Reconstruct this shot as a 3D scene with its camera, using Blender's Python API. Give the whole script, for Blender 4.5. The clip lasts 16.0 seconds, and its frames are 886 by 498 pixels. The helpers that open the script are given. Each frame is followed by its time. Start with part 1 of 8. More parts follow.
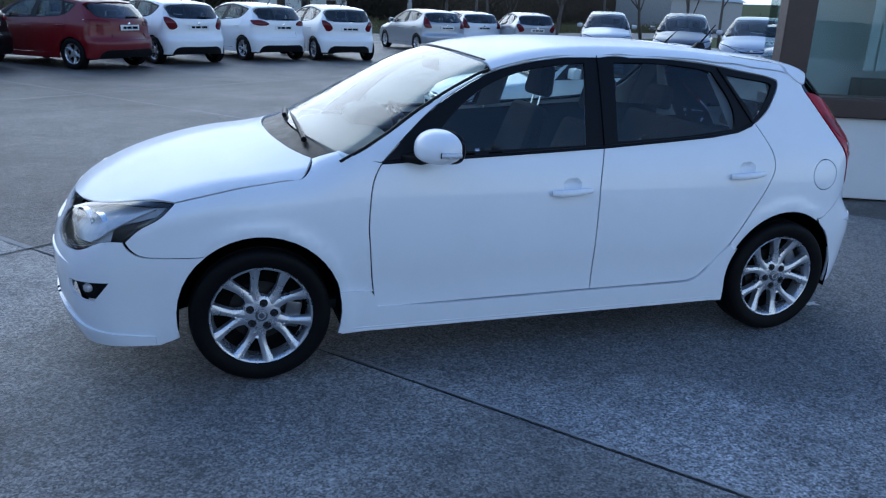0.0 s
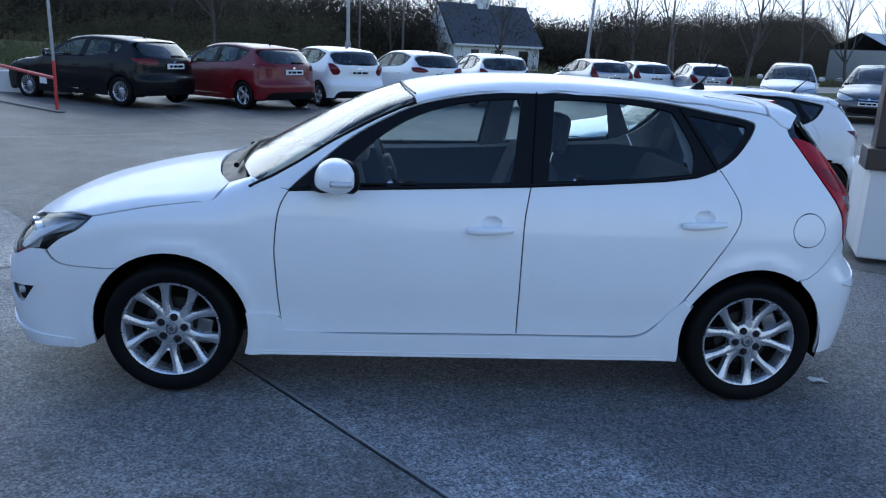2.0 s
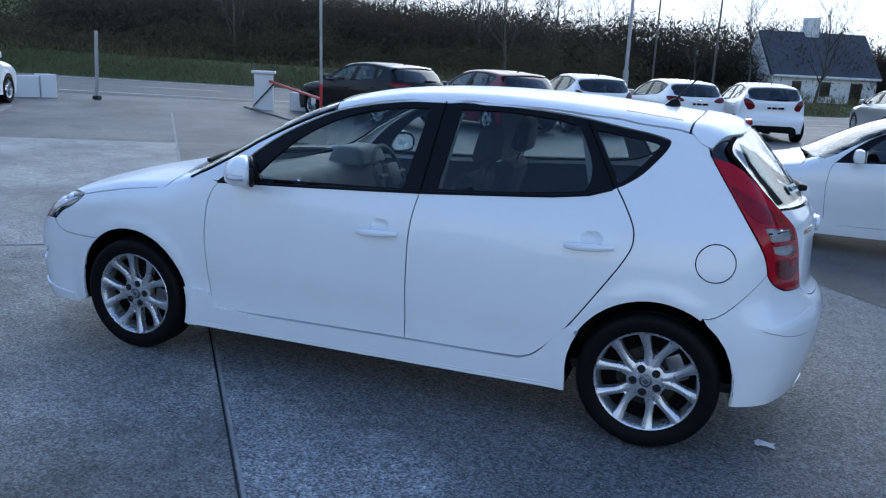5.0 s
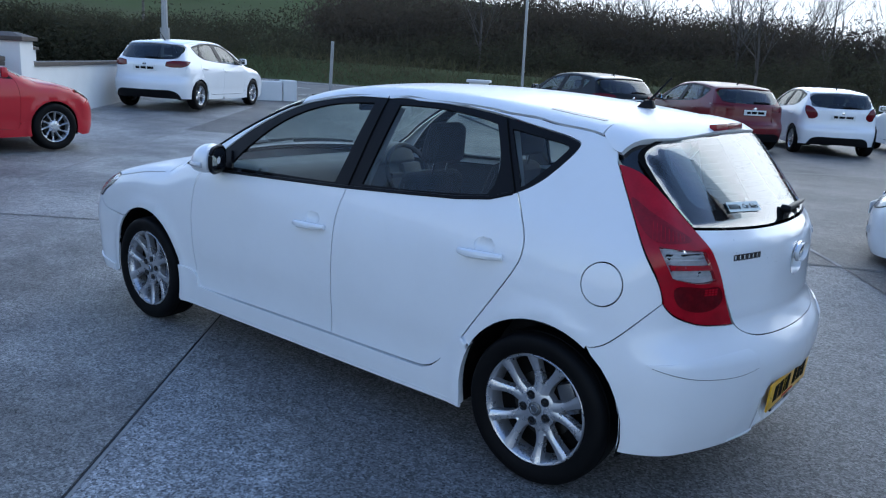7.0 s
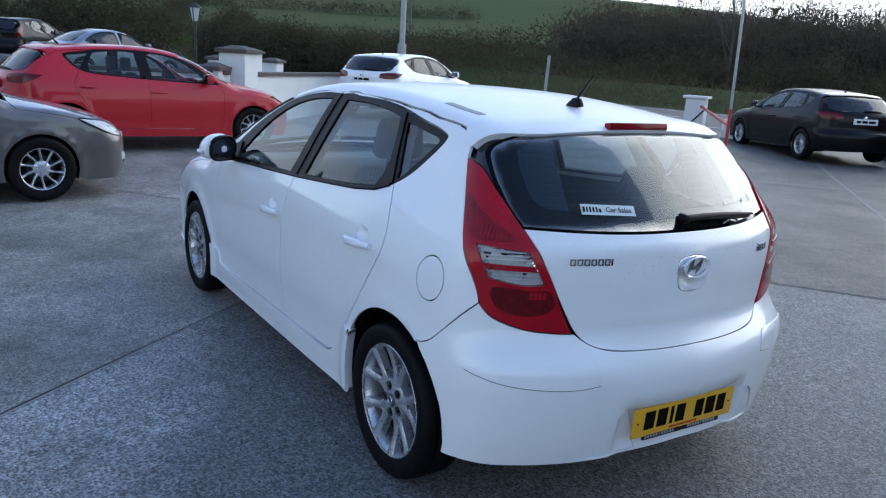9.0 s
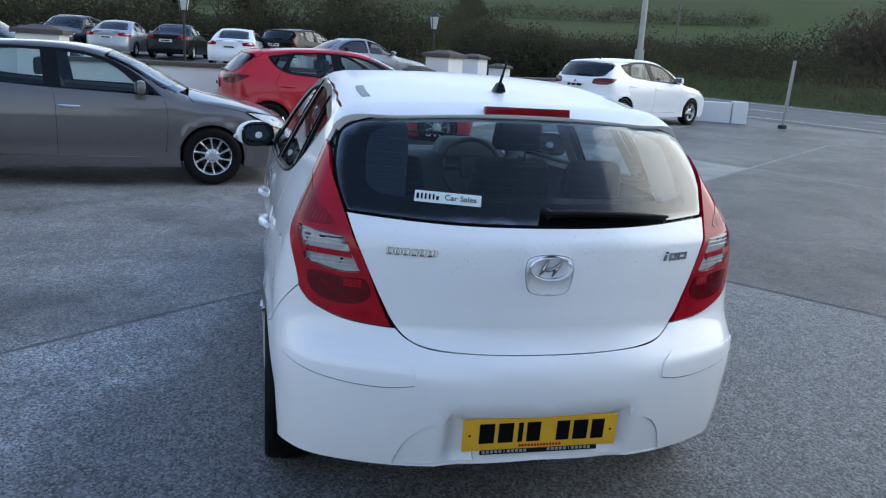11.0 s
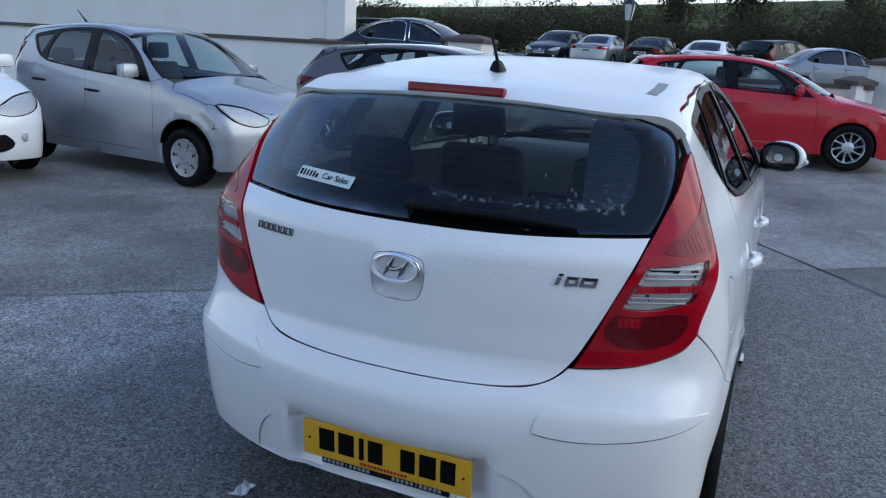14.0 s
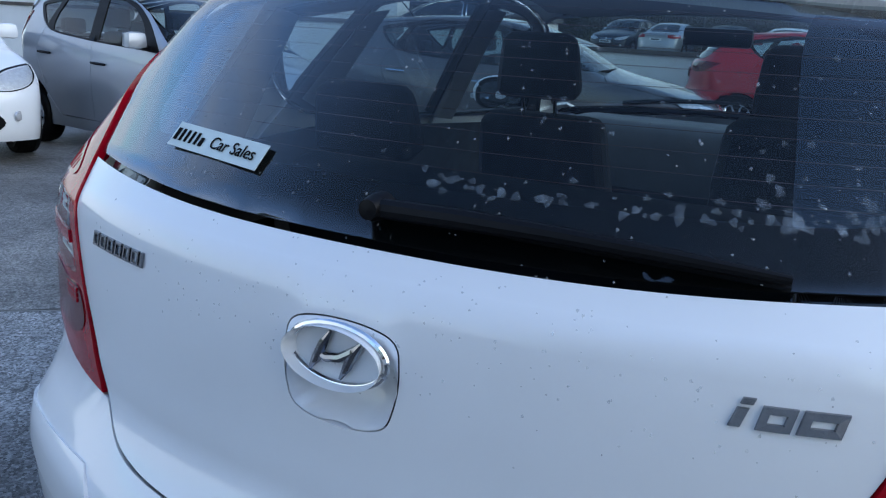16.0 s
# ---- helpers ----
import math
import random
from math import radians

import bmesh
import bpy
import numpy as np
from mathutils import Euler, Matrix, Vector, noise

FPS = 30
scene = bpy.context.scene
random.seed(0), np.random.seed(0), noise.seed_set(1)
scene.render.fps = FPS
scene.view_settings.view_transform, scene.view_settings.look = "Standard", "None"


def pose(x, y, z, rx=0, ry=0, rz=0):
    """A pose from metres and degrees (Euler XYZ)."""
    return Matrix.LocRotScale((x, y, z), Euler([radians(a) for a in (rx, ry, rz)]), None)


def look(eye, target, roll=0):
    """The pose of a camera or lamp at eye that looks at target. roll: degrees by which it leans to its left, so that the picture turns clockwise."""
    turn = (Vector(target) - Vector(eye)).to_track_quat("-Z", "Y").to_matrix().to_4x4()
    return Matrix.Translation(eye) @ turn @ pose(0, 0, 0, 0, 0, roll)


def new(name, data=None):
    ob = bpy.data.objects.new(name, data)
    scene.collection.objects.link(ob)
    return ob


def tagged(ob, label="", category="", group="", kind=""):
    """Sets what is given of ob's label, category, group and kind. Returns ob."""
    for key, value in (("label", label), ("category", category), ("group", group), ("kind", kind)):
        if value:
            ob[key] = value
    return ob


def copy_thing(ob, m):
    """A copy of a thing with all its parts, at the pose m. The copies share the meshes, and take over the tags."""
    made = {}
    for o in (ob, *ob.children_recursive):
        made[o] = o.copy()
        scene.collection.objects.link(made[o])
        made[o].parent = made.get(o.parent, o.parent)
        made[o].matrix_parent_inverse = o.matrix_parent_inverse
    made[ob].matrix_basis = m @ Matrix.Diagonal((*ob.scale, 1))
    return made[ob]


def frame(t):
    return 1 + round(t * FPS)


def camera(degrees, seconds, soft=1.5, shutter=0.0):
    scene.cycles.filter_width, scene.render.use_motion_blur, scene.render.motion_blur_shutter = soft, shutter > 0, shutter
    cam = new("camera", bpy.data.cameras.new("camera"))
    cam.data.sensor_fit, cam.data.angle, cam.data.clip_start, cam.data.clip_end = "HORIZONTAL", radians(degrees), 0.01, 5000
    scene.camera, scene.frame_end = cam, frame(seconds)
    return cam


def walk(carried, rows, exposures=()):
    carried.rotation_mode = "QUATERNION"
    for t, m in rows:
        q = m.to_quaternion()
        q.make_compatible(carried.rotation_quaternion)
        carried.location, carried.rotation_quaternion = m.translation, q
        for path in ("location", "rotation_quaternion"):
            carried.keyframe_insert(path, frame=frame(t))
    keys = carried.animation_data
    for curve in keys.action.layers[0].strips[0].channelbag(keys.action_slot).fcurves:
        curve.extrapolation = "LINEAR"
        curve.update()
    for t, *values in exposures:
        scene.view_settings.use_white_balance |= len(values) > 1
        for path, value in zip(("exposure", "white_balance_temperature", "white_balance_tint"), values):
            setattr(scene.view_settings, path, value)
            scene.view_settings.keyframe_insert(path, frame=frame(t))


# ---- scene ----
cam = camera(59.1, 16.0, 1.2)
PATH = [
    (0, (-1.563, -4.004, 1.603), (-0.969, -2.191, 1.004), 2.4),
    (0.5, (-1.255, -4.064, 1.607), (-0.771, -2.212, 1.028), 2.4),
    (1, (-0.883, -4.187, 1.609), (-0.513, -2.3, 1.06), 2.5),
    (1.5, (-0.599, -4.119, 1.581), (-0.346, -2.206, 1.058), 2.5),
    (2, (-0.343, -4.183, 1.576), (-0.217, -2.251, 1.075), 2.6),
    (2.5, (-0.057, -4.364, 1.596), (-0.064, -2.424, 1.109), 2.6),
    (3, (0.224, -4.342, 1.577), (0.091, -2.404, 1.099), 2.7),
    (3.5, (0.559, -4.389, 1.565), (0.307, -2.461, 1.094), 2.8),
    (4, (0.895, -4.414, 1.587), (0.523, -2.505, 1.121), 2.9),
    (4.2, (1.01, -4.345, 1.562), (0.588, -2.446, 1.098), 2.8),
    (6.3, (2.36, -3.606, 1.581), (1.34, -1.95, 1.115), 3.1),
    (6.5, (2.473, -3.508, 1.573), (1.397, -1.887, 1.109), 3.1),
    (7, (2.726, -3.217, 1.559), (1.522, -1.69, 1.094), 3.2),
    (7.5, (3.077, -3.03, 1.566), (1.751, -1.606, 1.1), 3.2),
    (8, (3.296, -2.786, 1.559), (1.86, -1.474, 1.092), 3.3),
    (8.2, (3.366, -2.657, 1.55), (1.886, -1.395, 1.085), 3.4),
    (10.3, (4.128, -1.371, 1.556), (2.305, -0.695, 1.087), 3.1),
    (10.5, (4.128, -1.22, 1.532), (2.283, -0.609, 1.06), 3.1),
    (11, (4.173, -0.855, 1.531), (2.283, -0.41, 1.054), 3.4),
    (11.5, (4.295, -0.505, 1.556), (2.373, -0.24, 1.072), 3.7),
    (12, (4.261, -0.136, 1.53), (2.323, -0.065, 1.043), 3.7),
    (12.5, (4.315, 0.233, 1.541), (2.381, 0.095, 1.049), 3.6),
    (13, (4.182, 0.537, 1.531), (2.277, 0.181, 1.034), 3.6),
    (13.5, (3.977, 0.772, 1.52), (2.124, 0.21, 1.018), 3.5),
    (14, (3.756, 0.88, 1.494), (1.967, 0.144, 0.984), 3.2),
    (14.5, (3.377, 0.765, 1.387), (1.645, -0.089, 0.867), 3.0),
    (15, (3.071, 0.647, 1.266), (1.346, -0.247, 0.792), 3.5),
    (15.5, (2.782, 0.571, 1.263), (1.06, -0.312, 0.76), 3.6),
    (16, (2.644, 0.481, 1.268), (0.922, -0.386, 0.737), 3.3),
]
EXPOSURE = [(0.0, 0.88, 4840, 10), (4.0, 1.01, 5000, 10), (8.0, 1.09, 5200, 10), (10.5, 1.27, 5640, 10), (13.0, 1.21, 5640, 10), (14.5, 0.86, 5320, 10), (16.0, 1.13, 5270, 10)]
walk(cam, [(t, look(eye, target, roll)) for t, eye, target, roll in PATH], EXPOSURE)


# ---- light ----
SUN_AZ, SUN_EL = 95.0, 27.0          # degrees, anticlockwise from +x
world = bpy.data.worlds.new("sky")
scene.world = world
world.use_nodes = True
wn = world.node_tree
wn.nodes.clear()
w_out = wn.nodes.new("ShaderNodeOutputWorld")
w_bg = wn.nodes.new("ShaderNodeBackground")
w_sky = wn.nodes.new("ShaderNodeTexSky")
w_sky.sky_type = "NISHITA"
w_sky.sun_disc = False
w_sky.sun_elevation = radians(SUN_EL)
w_sky.sun_rotation = radians(90.0 - SUN_AZ)
w_sky.dust_density, w_sky.air_density, w_sky.ozone_density = 1.2, 1.0, 1.5
w_bg.inputs["Strength"].default_value = 0.15
# broken cream cloud over the whole sky, as bright as the sky behind it and more
w_tc = wn.nodes.new("ShaderNodeTexCoord")
w_map = wn.nodes.new("ShaderNodeMapping")
w_map.inputs["Scale"].default_value = (1.0, 1.0, 2.2)
w_noise = wn.nodes.new("ShaderNodeTexNoise")
w_noise.inputs["Scale"].default_value, w_noise.inputs["Detail"].default_value, w_noise.inputs["Roughness"].default_value = 2.6, 8.0, 0.58
w_ramp = wn.nodes.new("ShaderNodeValToRGB")
w_ramp.color_ramp.elements[0].position, w_ramp.color_ramp.elements[1].position = 0.34, 0.58
w_ramp.color_ramp.elements[1].color = (0.92, 0.92, 0.92, 1)
w_bw = wn.nodes.new("ShaderNodeRGBToBW")
w_tint = wn.nodes.new("ShaderNodeVectorMath")
w_tint.operation = "SCALE"
w_tint.inputs[0].default_value = (2.20, 2.12, 1.94)
w_mix = wn.nodes.new("ShaderNodeMix")
w_mix.data_type = "RGBA"
wn.links.new(w_tc.outputs["Generated"], w_map.inputs[0])
wn.links.new(w_map.outputs[0], w_noise.inputs["Vector"])
wn.links.new(w_noise.outputs[0], w_ramp.inputs[0])
wn.links.new(w_sky.outputs[0], w_bw.inputs[0])
w_even = wn.nodes.new("ShaderNodeMath")          # cloud evens out the glow round the sun
w_even.operation = "POWER"
w_even.inputs[1].default_value = 0.45
wn.links.new(w_bw.outputs[0], w_even.inputs[0])
wn.links.new(w_even.outputs[0], w_tint.inputs["Scale"])
w_sep = wn.nodes.new("ShaderNodeSeparateXYZ")      # the cloud thins out overhead
w_thin = wn.nodes.new("ShaderNodeMapRange")
w_thin.inputs["From Min"].default_value, w_thin.inputs["From Max"].default_value = 0.28, 0.70
w_thin.inputs["To Min"].default_value, w_thin.inputs["To Max"].default_value = 1.0, 0.10
w_cover = wn.nodes.new("ShaderNodeMath")
w_cover.operation = "MULTIPLY"
wn.links.new(w_tc.outputs["Generated"], w_sep.inputs[0])
wn.links.new(w_sep.outputs["Z"], w_thin.inputs["Value"])
wn.links.new(w_ramp.outputs[0], w_cover.inputs[0])
wn.links.new(w_thin.outputs[0], w_cover.inputs[1])
wn.links.new(w_cover.outputs[0], w_mix.inputs[0])
wn.links.new(w_sky.outputs[0], w_mix.inputs[6])
wn.links.new(w_tint.outputs[0], w_mix.inputs[7])
w_veil = wn.nodes.new("ShaderNodeVectorMath")      # the cloud veil is nowhere brighter than this
w_veil.operation = "MINIMUM"
w_veil.inputs[1].default_value = (4.8, 4.55, 3.95)
wn.links.new(w_mix.outputs[2], w_veil.inputs[0])
wn.links.new(w_veil.outputs[0], w_bg.inputs["Color"])
wn.links.new(w_bg.outputs[0], w_out.inputs["Surface"])
sun = new("sun", bpy.data.lights.new("sun", "SUN"))
sun.data.energy, sun.data.angle, sun.data.color = 0.62, radians(62.0), (1.0, 0.92, 0.80)
_a, _e = radians(SUN_AZ), radians(SUN_EL)
sun.matrix_world = look((40 * math.cos(_a) * math.cos(_e), 40 * math.sin(_a) * math.cos(_e), 40 * math.sin(_e)), (0, 0, 0))


# ---- materials ----
def node_mat(name):
    m = bpy.data.materials.new(name)
    m.use_nodes = True
    nt = m.node_tree
    return m, nt, nt.nodes["Principled BSDF"], nt.nodes["Material Output"]


def mix_color(nt, fac, a, b):
    n = nt.nodes.new("ShaderNodeMix")
    n.data_type = "RGBA"
    for sock, v in ((n.inputs[0], fac), (n.inputs[6], a), (n.inputs[7], b)):
        if hasattr(v, "is_output"):
            nt.links.new(v, sock)
        else:
            sock.default_value = v if isinstance(v, float) else (*v[:3], 1.0)
    return n.outputs[2]


def noise_out(nt, scale, detail=4.0, rough=0.55, coords="Object", stretch=None, kind="noise"):
    tc = nt.nodes.new("ShaderNodeTexCoord")
    n = nt.nodes.new("ShaderNodeTexNoise" if kind == "noise" else "ShaderNodeTexVoronoi")
    n.inputs["Scale"].default_value = scale
    if kind == "noise":
        n.inputs["Detail"].default_value, n.inputs["Roughness"].default_value = detail, rough
    src = tc.outputs[coords]
    if stretch:
        mp = nt.nodes.new("ShaderNodeMapping")
        mp.inputs["Scale"].default_value = stretch
        nt.links.new(src, mp.inputs[0])
        src = mp.outputs[0]
    nt.links.new(src, n.inputs["Vector"])
    return n.outputs[0]


def ramp(nt, fac, stops):
    r = nt.nodes.new("ShaderNodeValToRGB")
    els = r.color_ramp.elements
    els[0].position, els[1].position = stops[0][0], stops[-1][0]
    for p, c in stops[1:-1]:
        els.new(p)
    for e, (p, c) in zip(sorted(els, key=lambda q: q.position), stops):
        e.color = (c, c, c, 1) if isinstance(c, float) else (*c, 1)
    nt.links.new(fac, r.inputs[0])
    return r.outputs[0]


def bump(nt, bsdf, height, strength, distance):
    b = nt.nodes.new("ShaderNodeBump")
    b.inputs["Strength"].default_value, b.inputs["Distance"].default_value = strength, distance
    nt.links.new(height, b.inputs["Height"])
    nt.links.new(b.outputs[0], bsdf.inputs["Normal"])


def surface(name, color, rough=0.5, metal=0.0, vary=0.15, scale=6.0, grain=0.0, grain_scale=120.0, coat=0.0, spec=0.5, second=None, coords="Object"):
    """A plain material with two scales of variation in colour and gloss."""
    m, nt, b, _ = node_mat(name)
    dark = second or tuple(c * (1 - vary * 2) for c in color)
    big = ramp(nt, noise_out(nt, scale, 5.0, 0.6, coords), [(0.35, 0.0), (0.7, 1.0)])
    col = mix_color(nt, big, dark, color)
    fine = noise_out(nt, grain_scale, 3.0, 0.6, coords)
    col2 = mix_color(nt, ramp(nt, fine, [(0.3, 0.0), (0.75, 1.0)]), tuple(c * (1 - vary) for c in color), color)
    nt.links.new(mix_color(nt, 0.4, col, col2), b.inputs["Base Color"])
    nt.links.new(ramp(nt, noise_out(nt, scale * 2.3, 4.0, 0.6, coords), [(0.3, max(rough - 0.08, 0.02)), (0.75, min(rough + 0.08, 1.0))]), b.inputs["Roughness"])
    b.inputs["Metallic"].default_value = metal
    b.inputs["Coat Weight"].default_value, b.inputs["Coat Roughness"].default_value = coat, 0.03
    b.inputs["Specular IOR Level"].default_value = spec
    if grain:
        bump(nt, b, fine, grain, 0.004)
    return m


def paint(name, color, flake=0.0, dirt=0.10, coat=1.0):
    """Car lacquer over colour, with a thin film of road dust."""
    m, nt, b, _ = node_mat(name)
    film = ramp(nt, noise_out(nt, 3.0, 6.0, 0.65), [(0.42, 0.0), (0.8, 1.0)])
    dusty = tuple(c * (1 - dirt) + g * dirt for c, g in zip(color, (0.20, 0.19, 0.17)))
    nt.links.new(mix_color(nt, film, color, dusty), b.inputs["Base Color"])
    b.inputs["Roughness"].default_value, b.inputs["Metallic"].default_value = 0.38, flake
    b.inputs["Coat Weight"].default_value = coat
    b.inputs["Specular IOR Level"].default_value = 0.5 * coat
    nt.links.new(ramp(nt, noise_out(nt, 14.0, 5.0, 0.6), [(0.35, 0.03), (0.8, 0.10)]), b.inputs["Coat Roughness"])
    return m


def pane(name, tint, rough=0.0, ior=1.75, power=4.0, steep=None):
    """Window glass: clear or tinted, mirroring by Fresnel; steep: where a coated pane begins and ends to mirror, and how much."""
    m, nt, b, out = node_mat(name)
    nt.nodes.remove(b)
    tr = nt.nodes.new("ShaderNodeBsdfTransparent")
    tr.inputs[0].default_value = (*tint, 1)
    gl = nt.nodes.new("ShaderNodeBsdfGlossy")
    gl.inputs["Roughness"].default_value = rough
    face = nt.nodes.new("ShaderNodeLayerWeight")
    face.inputs["Blend"].default_value = 0.5
    p5 = nt.nodes.new("ShaderNodeMath")
    p5.operation = "POWER"
    p5.inputs[1].default_value = power
    nt.links.new(face.outputs["Facing"], p5.inputs[0])
    f0 = ((ior - 1) / (ior + 1)) ** 2
    fr = nt.nodes.new("ShaderNodeMath")
    fr.operation = "MULTIPLY_ADD"
    fr.use_clamp = True
    fr.inputs[1].default_value, fr.inputs[2].default_value = 1 - f0, f0
    nt.links.new(p5.outputs[0], fr.inputs[0])
    if steep:
        fr = nt.nodes.new("ShaderNodeMapRange")
        fr.interpolation_type = "SMOOTHSTEP"
        fr.inputs["From Min"].default_value, fr.inputs["From Max"].default_value = steep[0], steep[1]
        fr.inputs["To Min"].default_value, fr.inputs["To Max"].default_value = f0, steep[2]
        nt.links.new(face.outputs["Facing"], fr.inputs["Value"])
    mx = nt.nodes.new("ShaderNodeMixShader")
    nt.links.new(fr.outputs[0], mx.inputs[0])
    nt.links.new(tr.outputs[0], mx.inputs[1])
    nt.links.new(gl.outputs[0], mx.inputs[2])
    nt.links.new(mx.outputs[0], out.inputs[0])
    return m


M = {
    "white": paint("white_lacquer", (0.80, 0.81, 0.82), dirt=0.06),
    "black_car": paint("black_lacquer", (0.003, 0.0035, 0.0045), dirt=0.005, coat=0.25),
    "navy_car": paint("dark_blue_lacquer", (0.006, 0.009, 0.018), dirt=0.02, coat=0.55),
    "red_car": paint("red_lacquer", (0.40, 0.002, 0.012), dirt=0.015, coat=0.6),
    "deep_red": paint("deep_red_lacquer", (0.115, 0.002, 0.006), dirt=0.01, coat=0.5),
    "silver": paint("silver_lacquer", (0.36, 0.38, 0.41), flake=0.55),
    "grey_car": paint("grey_lacquer", (0.098, 0.090, 0.090), flake=0.45),
    "blue_grey": paint("blue_grey_lacquer", (0.20, 0.22, 0.26), flake=0.5),
    "dark_grey": paint("dark_grey_lacquer", (0.055, 0.058, 0.065), flake=0.4),
    "trim": surface("black_trim", (0.005, 0.005, 0.006), 0.42, vary=0.1, spec=0.15),
    "gap": surface("dark_shut_line", (0.003, 0.003, 0.003), 0.9, vary=0.05, spec=0.1),
    "gloss_black": surface("glossy_black_plastic", (0.006, 0.006, 0.007), 0.12, vary=0.05, coat=0.4),
    "rubber": surface("tyre_rubber", (0.0055, 0.0055, 0.006), 0.6, vary=0.3, grain=0.25, grain_scale=60, spec=0.12),
    "liner": surface("wheel_arch_liner", (0.004, 0.004, 0.004), 0.9, vary=0.2, grain=0.3, spec=0.1),
    "alloy": surface("silver_alloy", (0.56, 0.57, 0.60), 0.30, metal=0.75, vary=0.08, coat=0.4),
    "alloy_dark": surface("grey_alloy", (0.16, 0.165, 0.175), 0.32, metal=0.8, vary=0.1),
    "steel": surface("brake_steel", (0.045, 0.044, 0.042), 0.45, metal=0.9, vary=0.2, scale=20),
    "chrome": surface("chrome", (0.80, 0.81, 0.83), 0.06, metal=1.0, vary=0.02),
    # chrome again, with the dark ground it mirrors put into its colour
    "dark_chrome": surface("dark_reflection_chrome", (0.32, 0.325, 0.345), 0.10, metal=1.0, vary=0.15, scale=60),
    "red_lens": surface("red_lamp_plastic", (0.40, 0.001, 0.012), 0.16, vary=0.25, scale=12, coat=0.22, spec=0.25),
    "dark_red_lens": surface("dark_red_lamp_plastic", (0.13, 0.001, 0.005), 0.16, vary=0.30, scale=30, coat=0.22, spec=0.25),
    "smoky_lens": surface("smoky_red_lamp_plastic", (0.25, 0.003, 0.010), 0.16, vary=0.30, scale=26, coat=0.22, spec=0.25),
    "clear_lens": pane("clear_lamp_plastic", (0.95, 0.96, 0.97), 0.02, 1.45),
    "reflector": surface("lamp_reflector", (0.62, 0.62, 0.63), 0.25, metal=0.3, vary=0.1, scale=40),
    "glass": pane("tinted_window_glass", (0.72, 0.80, 0.80), 0.0, 1.55),
    "screen": pane("windscreen_glass", (0.78, 0.86, 0.84), 0.09, 1.5, 3.6),
    "rear_glass": pane("rear_window_glass", (0.56, 0.66, 0.70), 0.03, 1.45, 2.0, (0.20, 0.80, 0.44)),
    "cloth": surface("dark_seat_cloth", (0.013, 0.014, 0.017), 0.9, vary=0.2, grain=0.4, grain_scale=300),
    "cabin": surface("dark_cabin_plastic", (0.022, 0.023, 0.025), 0.6, vary=0.15, grain=0.1),
    "lining": surface("grey_head_lining", (0.20, 0.20, 0.195), 0.95, vary=0.1),
}

def beaded(name, color):
    """Lacquer with standing rain drops."""
    m = paint(name, color, dirt=0.05, coat=0.4)
    nt = m.node_tree
    b = nt.nodes["Principled BSDF"]
    drops = noise_out(nt, 190.0, kind="voronoi")
    beads = ramp(nt, drops, [(0.05, 1.0), (0.46, 0.0)])
    where = ramp(nt, noise_out(nt, 11.0, 4.0, 0.65), [(0.36, 0.0), (0.52, 1.0)])
    mul = nt.nodes.new("ShaderNodeMath")
    mul.operation = "MULTIPLY"
    nt.links.new(beads, mul.inputs[0])
    nt.links.new(where, mul.inputs[1])
    bp = nt.nodes.new("ShaderNodeBump")
    bp.inputs["Strength"].default_value, bp.inputs["Distance"].default_value = 0.55, 0.0014
    nt.links.new(mul.outputs[0], bp.inputs["Height"])
    nt.links.new(bp.outputs[0], b.inputs["Coat Normal"])
    nt.links.new(bp.outputs[0], b.inputs["Normal"])
    return m


M["wet_white"] = beaded("rain_beaded_white_lacquer", (0.80, 0.81, 0.82))
M["mirror"] = surface("mirror_silver", (0.9, 0.9, 0.9), 0.02, metal=1.0, vary=0.01)
M["plate_yellow"] = surface("yellow_plate", (0.75, 0.42, 0.015), 0.35, vary=0.06)
M["plate_white"] = surface("white_plate", (0.72, 0.73, 0.72), 0.4, vary=0.06)
M["sticker"] = surface("pale_sticker", (0.62, 0.70, 0.68), 0.5, vary=0.05)
M["dash"] = surface("grey_dash_plastic", (0.09, 0.09, 0.085), 0.6, vary=0.15, grain=0.15)
M["frost"] = surface("frosted_glass", (0.55, 0.58, 0.56), 0.3, vary=0.1, scale=10)
M["privacy"] = pane("dark_privacy_glass", (0.16, 0.18, 0.19))
def film(name, color, cover, rough):
    """A thin see-through film that covers part of what lies under it."""
    m, nt, b, out = node_mat(name)
    tr = nt.nodes.new("ShaderNodeBsdfTransparent")
    mx = nt.nodes.new("ShaderNodeMixShader")
    nt.links.new(ramp(nt, noise_out(nt, 70.0, 4.0, 0.6), [(0.35, cover * 0.4), (0.7, cover)]), mx.inputs[0])
    b.inputs["Base Color"].default_value = (*color, 1)
    b.inputs["Roughness"].default_value = rough
    nt.links.new(tr.outputs[0], mx.inputs[1])
    nt.links.new(b.outputs[0], mx.inputs[2])
    nt.links.new(mx.outputs[0], out.inputs[0])
    return m


M["foam"] = film("dried_foam", (0.46, 0.54, 0.62), 0.17, 0.8)
M["water"] = film("rain_water", (0.62, 0.66, 0.70), 0.40, 0.04)
M["wire"] = surface("heater_wire", (0.10, 0.05, 0.04), 0.6, vary=0.1)
M["lamp_bowl"] = surface("lamp_bowl", (0.58, 0.59, 0.61), 0.35, metal=0.05, vary=0.2, scale=30)

